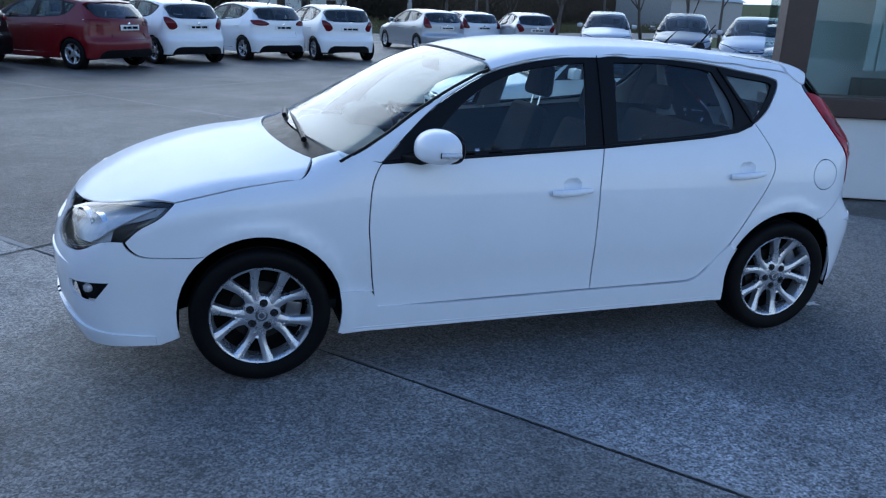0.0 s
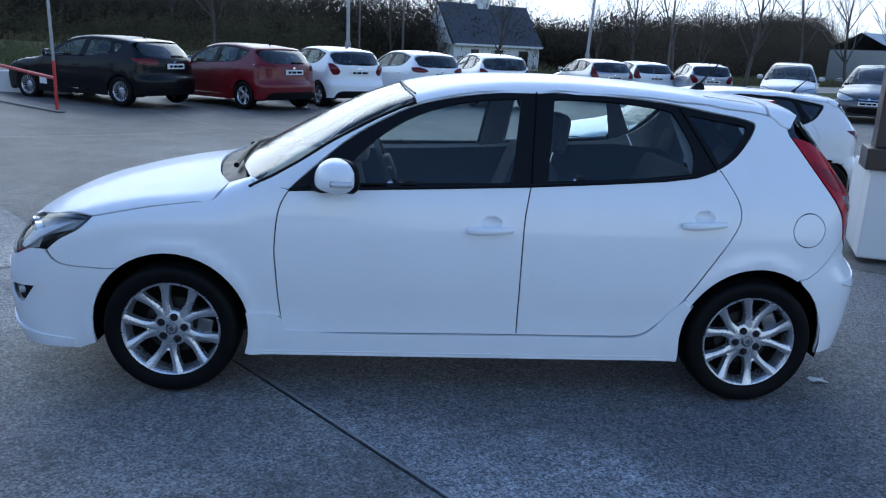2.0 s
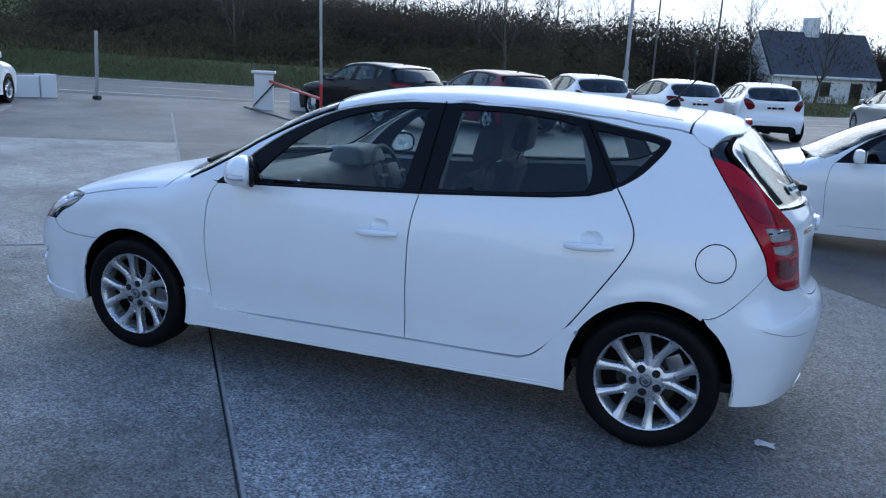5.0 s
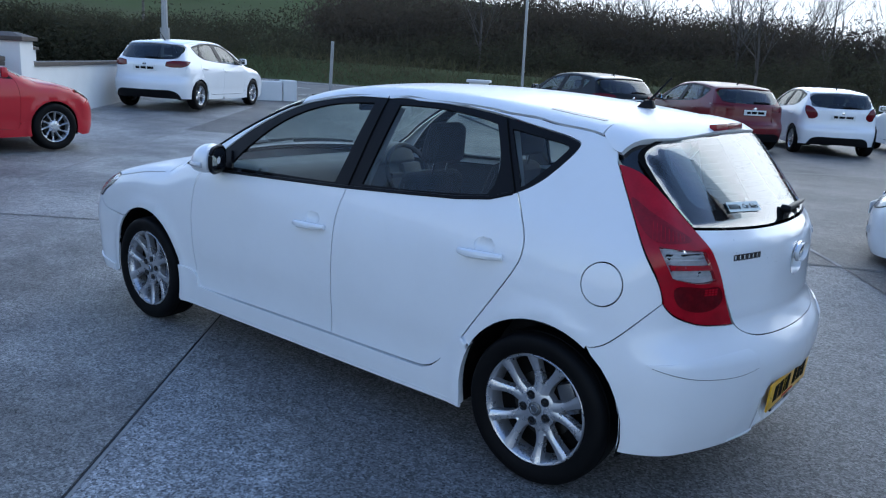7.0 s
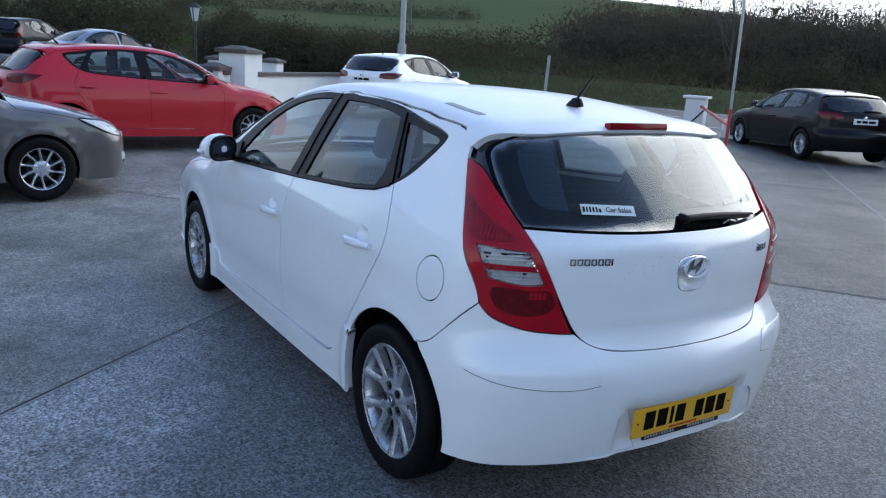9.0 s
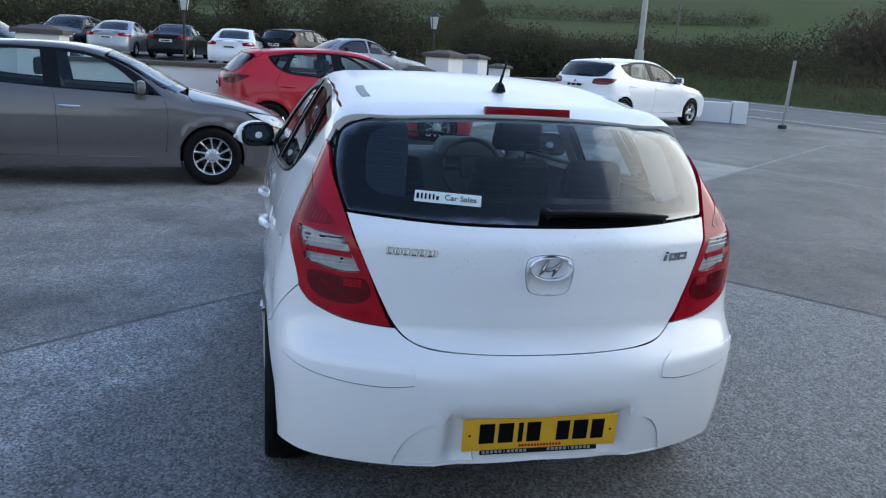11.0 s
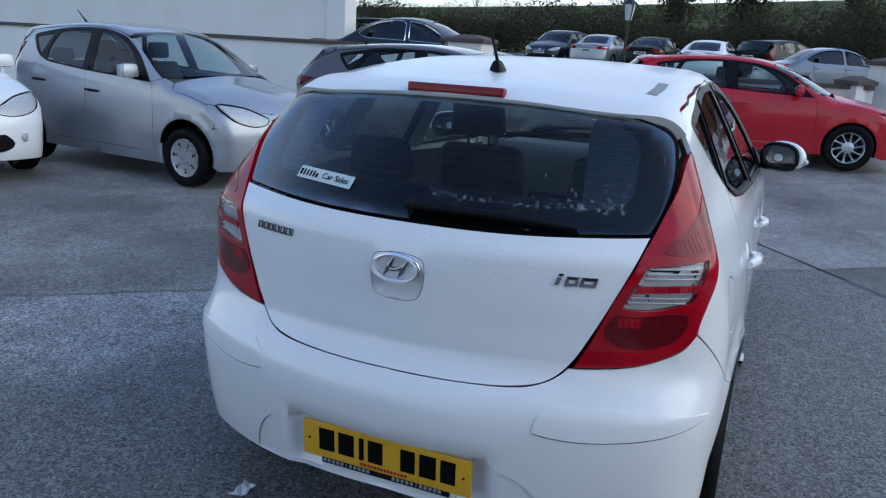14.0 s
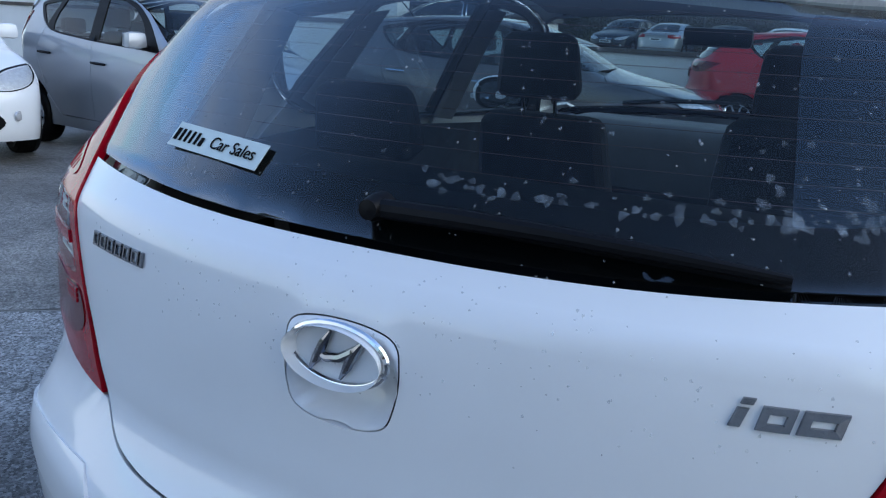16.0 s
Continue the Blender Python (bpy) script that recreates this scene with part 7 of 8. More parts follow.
    bon = [(-2.105, 0.0, 1), (-2.085, 0.22), (-2.02, 0.44), (-1.93, 0.60), (-1.80, 0.735)]
    bon_back = [(-1.10, 0.50), (-1.12, 0.25), (-1.125, 0.0, 1)]
    eb = [(float(p[0]), float(p[1])) for p in body.lift("side", [q[:2] for q in S.side([(-1.650, 0.800), (-1.50, 0.832), (-1.379, 0.855), (-1.22, 0.876), (-1.135, 0.890), (-1.085, 0.950)])])]
    half = S.top(bon) + [corner(eb[0]), *eb[1:5], corner(eb[5])] + S.top(bon_back)
    sides = lambda pts: S.top(pts) + [(p[0], -p[1], *p[2:]) for p in S.top(pts)[::-1]]
    trimmed = lambda pts: rounded([p for k, p in enumerate(pts) if not (p[1] == 0 and k >= len(pts) // 2)], 4)
    skin_part("bonnet", [skin(body, "top", trimmed(half + [(p[0], -p[1], *p[2:]) for p in half[::-1]]), **kw)], paint_m, car)
    ya = edge(-0.97, -0.27, 8, "y")
    scr = [(p[0], p[1]) for p in S.top([(-1.115, 0.0), (-1.105, 0.22), (-1.06, 0.48)])] + [(x, y - 0.012) for x, y in ya] + [(p[0], p[1]) for p in S.top([(-0.315, 0.35), (-0.335, 0.0)])]
    scr = np.array(scr + [(x, -y) for x, y in scr[::-1][1:-1]])
    skin_part("windscreen", [skin(body, "top", scr, thick=0.0, off=-0.002, left=False, step=0.12)], M["glass"], car).visible_shadow = False
    rf = [(p[0], p[1]) for p in S.top([(-0.33, 0.0), (-0.31, 0.35)])] + [(x, y - 0.003) for x, y in edge(-0.25, 1.375, 16, "y")] + [(p[0], p[1]) for p in S.top([(1.405, 0.30), (1.412, 0.0)])]
    rf = np.array(rf + [(x, -y) for x, y in rf[::-1][1:-1]])
    skin_part("roof", [skin(body, "top", rf, **kw)], paint_m, car)
    sp = [(1.412, 0.0, 1), (1.405, 0.30), corner((1.378, float(ry(fr_x)) / S.ky - 0.002)), (1.43, 0.635), corner((1.475, 0.640)), (1.555, 0.52), (1.605, 0.33), (1.628, 0.0, 1)]
    spoiler_piece = skin(body, "top", trimmed(sides(sp)), off=0.012, thick=0.04, **kw)
    if spoiler_dark:
        skin_part("spoiler", [spoiler_piece], M["gloss_black"], car, "black roof spoiler")
    else:
        skin_part("spoiler", [spoiler_piece], paint_m, car)
    gb_ = rounded(S.rear([(p[0] / 1.0, p[1]) for p in GLASS_B[::6]]), 3)
    skin_part("rear_window", [skin(body, "rear", gb_, thick=0.0, off=0.002, left=False, step=0.1)], M["privacy"] , car, "dark rear window").visible_shadow = False
    skin_part("tailgate", [skin(body, "rear", np.array(S.rear([(-0.66, 0.62), (0.66, 0.62), (0.66, 1.05), (0.615, 1.046), (0.30, 1.032), (-0.30, 1.032), (-0.615, 1.046), (-0.66, 1.05)])), off=-0.001, gap=0, **kw)], paint_m, car)
    corner_fill = np.array(S.round([(80, 0.62), (30, 0.62), (34, 1.0), (50, 1.10), (66, 1.24), (72, 1.33), (76, 1.2), (66, 1.0), (70, 0.8)]))
    front_fill = np.array(S.round([(80, 0.60), (82, 0.83), (70, 0.835), (58, 0.82), (45, 0.79), (34, 0.755), (24, 0.735), (24, 0.66), (45, 0.60)]))
    rear_b, front_b = [], []
    rbp = [corner((0, 0.27)), (36, 0.246), (52, 0.242), corner((63.4, 0.245))] + [corner((math.degrees(math.atan2(0.838 * S.ky, px - hr + 0.075)), pz)) for px, pz in arc_to(hr, -8, 53, n=6)] + S.round([corner((72.1, 0.612)), (66, 0.66), corner((57, 0.80)), corner((36.0, 0.70)), (26, 0.645), corner((0, 0.638))])
    fbp = [corner((0, 0.22)), (40, 0.20), corner((70.4, 0.19))] + [corner((math.degrees(math.atan2(0.838 * S.ky, hf - 0.125 - px)), pz)) for px, pz in arc_to(hf, 194, 128, n=6)] + S.round([corner((82.5, 0.579)), (70, 0.60), corner((64, 0.655)), (50, 0.66), corner((30, 0.70)), corner((0, 0.735))])
    for left in (True, False):
        rear_b.append(skin(body, "round", rounded(rbp, 4), left=left, step=step, gap=0.0))
        front_b.append(skin(body, "fround", rounded(fbp, 4), left=left, step=step, gap=0.0))
        skin_part("rear_corner", [skin(body, "round", corner_fill, left=left, step=step, gap=0.0, off=-0.004)], paint_m, car)
        skin_part("front_corner", [skin(body, "fround", front_fill, left=left, step=step, gap=0.0, off=-0.005, thick=0.0)], paint_m, car)
        s = -1 if left else 1
        if dark_bumper:
            skin_part("lower_bumper", [skin(body, "round", rounded([corner((0, 0.26)), corner((50, 0.24)), (44, 0.37), corner((34, 0.42)), corner((0, 0.42))], 3), left=left, step=step, gap=0, off=0.006, thick=0.02)], M["trim"], car, "black lower bumper")
        skin_part("lower_grille", [skin(body, "fround", rounded([corner((0, 0.28)), (30, 0.29), (38, 0.36), corner((31, 0.45)), corner((0, 0.46))], 3), left=left, step=step, gap=0, off=0.004, thick=0.004)], M["trim"], car, "black lower grille")
        skin_part("grille", [skin(body, "fround", rounded(S.round([corner((0, 0.615)), (18, 0.62), corner((25, 0.665)), corner((0, 0.69))]), 3), left=left, step=step, gap=0, off=0.004, thick=0.004)], M["gloss_black"], car, "slim black grille")
        skin_part("grille_bar", [skin(body, "fround", rounded(S.round([corner((0, 0.647)), (16, 0.650), corner((22, 0.668)), corner((0, 0.661))]), 3), left=left, step=step, gap=0, off=0.010, thick=0.004)], M["chrome"], car, "chrome grille bar")
        plain_part("fog_lamp", moved(lathe([(0.0, -0.012), (0.04, -0.008), (0.045, 0.01)], 14), Matrix.Translation(tuple(np.array(body.lift("fround", [(46, 0.41)])[0]) * (1, s, 1))) @ Matrix.Rotation(radians(-48 if left else 228), 4, "Z")), M["reflector"], car)
    skin_part("rear_bumper", rear_b, paint_m, car)
    skin_part("front_bumper", front_b, paint_m, car)
    if shell:
        skin_part("body", shell, paint_m, car)
    bxr, bxf = float(body.lift("rear", [(0, 0.80)])[0][0]), float(body.lift("nose", [(0, 0.52)])[0][0])
    zp = float(S.z(0.80))
    for x, z, nm in ((bxr + 0.004, zp, "rear_plate"), (bxf - 0.004, 0.50, "front_plate")):
        pl_ = plain_part(nm, moved(rounded_box((0.012, 0.52, 0.112), 0.003, 1), Matrix.Translation((x, 0, z))), M[plate], car, "pale number plate with dark bars")
        sx = 0.007 if x > 0 else -0.007
        for y, w in ((-0.15, 0.09), (-0.02, 0.12), (0.14, 0.15)):
            plain_part("plate_bar", moved(rounded_box((0.003, w, 0.05), 0.001, 1), Matrix.Translation((x + sx, y, z + 0.03))), M["gap"], pl_, smooth=False)
    plain_part("badge", moved(lathe([(0.0, -0.008), (0.035, -0.006), (0.04, 0.004)], 16), Matrix.Translation((bxr, 0, float(S.z(0.93)))) @ Matrix.Rotation(radians(90), 4, "Z")), M["chrome"], car)
    plain_part("front_badge", moved(lathe([(0.0, -0.008), (0.045, -0.006), (0.05, 0.004)], 16), Matrix.Translation((float(body.lift("nose", [(0, float(S.z(0.655)))])[0][0]), 0, float(S.z(0.655)))) @ Matrix.Rotation(radians(-90), 4, "Z")), M["chrome"], car)
    q = body.lift("rear", [(0.0, float(S.z(1.07))), (0.2, float(S.z(1.07))), (0.4, float(S.z(1.06)))])
    plain_part("rear_wiper", tube([(x + 0.02, y, z) for x, y, z in q], [0.02, 0.014, 0.007], 6), M["trim"], car)
    q = body.lift("top", [(float(S.x(1.2, 1.3)), 0.0)])[0]
    plain_part("aerial", tube([(q[0], 0, q[2]), (q[0] + 0.05, 0, q[2] + 0.05), (q[0] + 0.17, 0, q[2] + 0.16)], [0.02, 0.01, 0.004], 6), M["trim"], car)
    # cabin
    plain_part("cabin_floor", moved(rounded_box((base + 0.3, 1.3 * S.ky, 0.06), 0.02, 1), Matrix.Translation((0.2, 0, 0.3))), M["cabin"], car)
    dz = (height - 1.48) * 0.7
    for y in (-0.36, 0.36):
        plain_part("front_seat", merge(moved(rounded_box((0.14, 0.48, 0.62), 0.05, 2, taper=(0.75, 0.8)), Matrix.Translation((0.15, y, 0.48 + dz)) @ Matrix.Rotation(radians(18), 4, "Y")), moved(rounded_box((0.10, 0.25, 0.18), 0.04, 2), Matrix.Translation((0.40, y, 1.10 + dz)))), M["cloth"], car)
    plain_part("rear_seat", merge(moved(rounded_box((0.15, 1.2 * S.ky, 0.5), 0.05, 2), Matrix.Translation((1.02 * base / 2.65, 0, 0.52 + dz)) @ Matrix.Rotation(radians(20), 4, "Y")), *[moved(rounded_box((0.09, 0.24, 0.15), 0.04, 2), Matrix.Translation((1.2 * base / 2.65, y, 1.02 + dz))) for y in (-0.38, 0.38)]), M["cloth"], car)
    plain_part("dashboard", moved(rounded_box((0.5, 1.3 * S.ky, 0.3), 0.08, 2, taper=(0.75, 0.98)), Matrix.Translation((float(S.x(-0.8)), 0, 0.64 + dz))), M["dash"], car)
    for left in (True, False):
        skin_part("door_lining", [skin(body, "side", np.array(S.side([(-0.78, 0.32), (0.98, 0.34), (1.10, 0.80), (1.55, 0.80), (1.50, 1.02), (1.04, 1.04), (-0.07, 0.965), (-0.78, 0.93)])), gap=0, off=-0.055, thick=0.0, left=left, step=0.2)], M["cabin"], car)
    return car


def put(x, y, heading):
    """Pose on the yard; heading: degrees by which the nose is turned from -x."""
    return pose(x, y, lie(x, y) + 0.002, 0, 0, heading)


ROW = "cars in the yard row"
parked(put(-6.97, 14.24, -25.7), "black hatchback with dark alloy wheels beside a red barrier", "black_car", 4.36, 1.82, 1.47, 2.65, 0.90, "wide", "fine", "alloy", spoiler_dark=True, group=ROW)
parked(put(-4.27, 15.48, -40), "deep red hatchback with silver alloys in the yard row", "deep_red", 4.36, 1.82, 1.48, 2.65, 0.90, "wide", "five", group=ROW)
parked(put(-2.27, 17.25, -58), "small white hatchback with tall red tail lamps", "white", 3.97, 1.72, 1.49, 2.49, 0.82, "drop", "five", rake=0.05, group=ROW)
parked(put(-0.05, 18.95, -62), "small white hatchback with wide red tail lamps", "white", 4.04, 1.73, 1.48, 2.49, 0.85, "slim", "five", rake=0.05, group=ROW)
parked(put(2.20, 19.40, -76), "small white hatchback with upright tail on silver alloys", "white", 3.94, 1.71, 1.49, 2.52, 0.80, "drop", "ten", rake=0.10, group=ROW)
parked(put(6.66, 24.70, -79), "silver hatchback with tall red tail lamps", "silver", 4.25, 1.77, 1.48, 2.65, 0.87, "tall", "twin", group=ROW)
parked(put(8.90, 26.60, -84), "white hatchback parked before a leafless hedge", "white", 4.20, 1.76, 1.47, 2.60, 0.86, "tall", "five", group=ROW, step=0.11)
parked(put(10.70, 24.80, -95), "silver small hatchback parked before a leafless hedge", "silver", 3.95, 1.70, 1.50, 2.50, 0.82, "drop", "five", rake=0.08, group=ROW, step=0.11)
parked(put(13.15, 22.70, 62), "silver people carrier facing the yard", "silver", 4.30, 1.80, 1.64, 2.70, 0.85, "tall", "five", rake=0.2, group=ROW, step=0.11)
parked(put(14.10, 19.20, 55), "dark grey people carrier with roof rails facing the yard", "dark_grey", 4.59, 1.83, 1.66, 2.73, 0.92, "tall", "five", rake=0.2, group=ROW, step=0.11)
parked(put(14.66, 16.30, 50), "silver people carrier with a price card facing the yard", "silver", 4.70, 1.88, 1.62, 2.82, 0.95, "tall", "five", rake=0.2, group=ROW, step=0.11)
parked(put(3.38, 5.45, -2), "white hatchback with privacy glass and plastic wheel covers", "white", 3.98, 1.72, 1.43, 2.51, 0.82, "wide", "cover", step=0.06, glass="privacy", group="cars beside the white hatchback", dark_bumper=False)
parked(put(-5.38, -2.82, -82), "metallic grey-brown hatchback with silver alloys", "grey_car", 4.33, 1.76, 1.475, 2.60, 0.95, "wide", "ten", step=0.055, group="cars along the yard wall", handles="chrome")
parked(put(-3.10, -5.42, -95.6), "small silver hatchback with wheel covers by the wall", "silver", 3.52, 1.60, 1.54, 2.38, 0.64, "tall", "cover", step=0.055, rake=0.12, wr=0.9, group="cars along the yard wall", handles="trim")
parked(put(-1.62, -7.60, -108), "small white hatchback with round head lamps by the wall", "white", 3.78, 1.66, 1.52, 2.45, 0.72, "tall", "cover", step=0.055, rake=0.12, wr=0.92, group="cars along the yard wall")
parked(put(-8.77, 0.41, -84), "bright red hatchback with silver alloys beside a white wall", "red_car", 4.18, 1.81, 1.46, 2.63, 0.79, "wide", "ten", step=0.06, group="cars along the yard wall")
parked(put(-13.70, 7.75, -62), "white hatchback with dark red tail lamps before a white wall", "white", 4.42, 1.81, 1.51, 2.685, 0.93, "wide", "five", step=0.07)
UP = "cars in the upper car park"
parked(put(-33.0, -8.9, 170), "dark blue crossover facing the yard in the upper car park", "navy_car", 4.38, 1.80, 1.60, 2.65, 0.88, "tall", "five", step=0.14, rake=0.12, group=UP)
parked(put(-31.0, 0.75, -35), "black estate car in the upper car park", "black_car", 4.60, 1.82, 1.60, 2.70, 0.90, "tall", "five", step=0.14, rake=0.2, group=UP)
parked(pose(-15.2, -8.6, 0.492, 0, 0, -70), "black estate car behind the white wall", "black_car", 4.70, 1.85, 1.55, 2.80, 0.90, "tall", "five", step=0.14, rake=0.25, group=UP)


def saloon(at, label, color, length=4.78, width=1.83, height=1.46, base=2.80, front=0.92, step=0.10, group=UP, wheels="five"):
    """A four-door saloon with a boot."""
    k = height / 1.46
    xr = length - base / 2 - front
    xf = -base / 2 - front
    hw = width / 2
    body = Body(plan=[(xf, hw - 0.09), (xf + 0.5, hw - 0.04), (-base / 2, hw - 0.01), (0, hw), (base / 2, hw - 0.01), (xr, hw - 0.08)],
                sect=[(0.15, -0.03), (0.3, -0.016), (0.65, 0.0), (0.85, -0.015), (0.95, -0.05), (1.1, -0.12), (1.25, -0.2), (1.4 * k, -0.30), (1.5 * k, -0.38)],
                top=[(xf - 0.1, 0.55), (xf + 0.1, 0.70), (xf + 0.45, 0.82), (-1.35, 0.91), (-1.05, 0.97), (-0.9, 1.02), (-0.6, 1.19 * k), (-0.25, 1.36 * k), (0.1, 1.445 * k), (0.4, 1.46 * k), (0.8, 1.43 * k), (1.15, 1.33 * k), (1.5, 1.15 * k), (1.72, 1.04), (1.9, 1.005), (xr - 0.05, 0.985), (xr + 0.3, 0.96)],
                crown=[(xf, 0.14), (-1.2, 0.10), (-0.6, 0.18), (0.2, 0.11), (1.2, 0.16), (xr, 0.09)],
                rear=[(0.15, xr - 0.08), (0.3, xr - 0.01), (0.5, xr), (0.62, xr - 0.02), (0.8, xr - 0.05), (0.95, xr - 0.04), (1.0, xr - 0.06), (1.5, xr - 0.4)],
                nose=[(0.15, xf + 0.08), (0.3, xf + 0.02), (0.5, xf), (0.62, xf + 0.03), (0.75, xf + 0.10), (0.9, xf + 0.3), (1.5, -1.0)],
                rear_bow=0.22, wheels=(-base / 2, base / 2))
    car = thing("parked_saloon", at, label, "car", group)
    side, top, rear, nose, sh = faces_of(body, 0.21, body.wheels, 0.35)
    wins = [rounded([corner((-0.72, 0.97)), (-0.45, 1.16 * k), (-0.15, 1.31 * k), corner((0.20, 1.375 * k)), corner((0.16, 1.0))], 4), rounded([corner((0.24, 1.0)), corner((0.28, 1.38 * k)), (0.7, 1.355 * k), (1.0, 1.27 * k), corner((1.30, 1.09)), corner((1.10, 1.02))], 4)]
    ws = np.array([(-1.0, 0.0), (-0.95, 0.45), (-0.84, 0.66), (-0.2, 0.54), (-0.15, 0.3), (-0.12, 0), (-0.15, -0.3), (-0.2, -0.54), (-0.84, -0.66), (-0.95, -0.45)])
    rw = np.array([(1.02, 0.0), (1.0, 0.50), (1.56, 0.62), (1.66, 0.4), (1.70, 0.0), (1.66, -0.4), (1.56, -0.62), (1.0, -0.50)])
    pieces = [skin(body, "side", side, wins, step=step, gap=0, left=l) for l in (True, False)]
    pieces += [skin(body, "top", top, [ws, rw], step=step, gap=0, left=False), skin(body, "rear", rear, step=step, gap=0, left=False, off=-0.001), skin(body, "nose", nose, step=step, gap=0, left=False, off=-0.001)]
    skin_part("body", pieces, M[color], car)
    for l in (True, False):
        s = -1 if l else 1
        for w in wins:
            skin_part("side_window", [skin(body, "side", w, step=0.15, gap=-0.004, off=-0.006, thick=0, left=l)], M["privacy"], car).visible_shadow = False
            plain_part("window_trim", tube([(x, s * y, z) for x, y, z in body.lift("side", w[::2])], 0.010, 5, True), M["chrome" if color in ("navy_car",) else "trim"], car)
        skin_part("tail_lamp", [skin(body, "round", rounded([corner((62, 0.93)), corner((36, 0.95)), corner((24, 0.90)), corner((26, 0.80)), (44, 0.79), corner((58, 0.83))], 3), left=l, step=0.06, gap=0, off=0.006)], M["red_lens"], car, "red tail lamp")
        hl = skin_part("head_lamp", [skin(body, "fround", rounded([corner((68, 0.76)), (52, 0.75), corner((32, 0.69)), corner((32, 0.61)), (50, 0.62), corner((62, 0.68))], 3), left=l, step=0.06, gap=0, off=0.006)], M["reflector"], car, "clear head lamp")
        for hx in body.wheels:
            m = Matrix.Translation((hx, s * (hw - 0.10), 0.325)) @ (Matrix.Identity(4) if s < 0 else Matrix.Rotation(math.pi, 4, "Z"))
            wheel(car, m, wheels, "alloy", 1.03, False)
        plain_part("door_mirror", moved(rounded_box((0.12, 0.2, 0.13), 0.045, 2), Matrix.Translation((-0.62, s * (hw + 0.06), 0.98))), M[color], car)
        skin_part("inner_panel", [skin(body, "side", np.array([(xf + 0.3, 0.28), *arc_to(body.wheels[0], 180, 0, 0.36, 8), *arc_to(body.wheels[1], 180, 0, 0.36, 8), (xr - 0.25, 0.30), (xr - 0.3, 0.9), (-0.9, 0.9), (xf + 0.4, 0.7)]), gap=0, off=-0.035, thick=0.0, left=l, step=0.2)], M["gap"], car)
        for x0, z0, z1 in ((-0.80, 0.30, 0.95), (0.20, 0.30, 1.0), (1.10, 0.55, 1.02)):
            q = body.lift("side", [(x0, z) for z in np.linspace(z0, z1, 6)])
            plain_part("shut_line", tube([(a, s * (b + 0.0005), c) for a, b, c in q], 0.004, 4), M["gap"], car)
        for hx in (0.08, 1.0):
            q = body.lift("side", [(hx - 0.1, 0.86), (hx, 0.865), (hx + 0.1, 0.867)])
            plain_part("handle", tube([(a, s * (b + o), c) for (a, b, c), o in zip(q, (0.005, 0.022, 0.006))], 0.012, 6), M[color], car)
    skin_part("windscreen", [skin(body, "top", ws, step=0.15, gap=-0.004, off=-0.006, thick=0, left=False)], M["glass"], car).visible_shadow = False
    skin_part("rear_window", [skin(body, "top", rw, step=0.15, gap=-0.004, off=-0.006, thick=0, left=False)], M["privacy"], car).visible_shadow = False
    xp = float(body.lift("rear", [(0, 0.72)])[0][0])
    pl_ = plain_part("rear_plate", moved(rounded_box((0.012, 0.52, 0.112), 0.003, 1), Matrix.Translation((xp + 0.004, 0, 0.68))), M["plate_white"], car, "pale number plate with dark bars")
    plain_part("plate_bar", moved(rounded_box((0.003, 0.36, 0.05), 0.001, 1), Matrix.Translation((xp + 0.011, 0, 0.71))), M["gap"], pl_, smooth=False)
    skin_part("grille", [skin(body, "nose", np.array([(-0.42, 0.56), (0.42, 0.56), (0.45, 0.68), (-0.45, 0.68)]), step=0.1, gap=0, off=0.006, left=False)], M["gloss_black"], car, "dark front grille")
    plain_part("rear_seat", moved(rounded_box((0.15, 1.25, 0.75), 0.06, 2), Matrix.Translation((0.95, 0, 0.4))), M["cloth"], car)
    for y in (-0.36, 0.36):
        plain_part("front_seat", moved(rounded_box((0.15, 0.46, 0.85), 0.06, 2, taper=(0.7, 0.5)), Matrix.Translation((0.15, y, 0.4)) @ Matrix.Rotation(radians(14), 4, "Y")), M["cloth"], car)
    return car


saloon(pose(-11.8, -6.10, 0.492, 0, 0, -84), "dark blue executive saloon with chrome window line behind the wall", "navy_car", 4.88, 1.85, 1.47, 2.87, 0.85, step=0.07)
saloon(put(-33.0, -6.8, -8), "silver saloon seen from behind in the upper car park", "silver")
saloon(put(-33.0, -4.5, -8), "black saloon seen from behind in the upper car park", "black_car")
saloon(put(-29.5, -1.85, -8), "white saloon seen from behind in the upper car park", "white")
saloon(put(-22.8, 2.35, -70), "blue-grey saloon parked across the drive", "blue_grey")


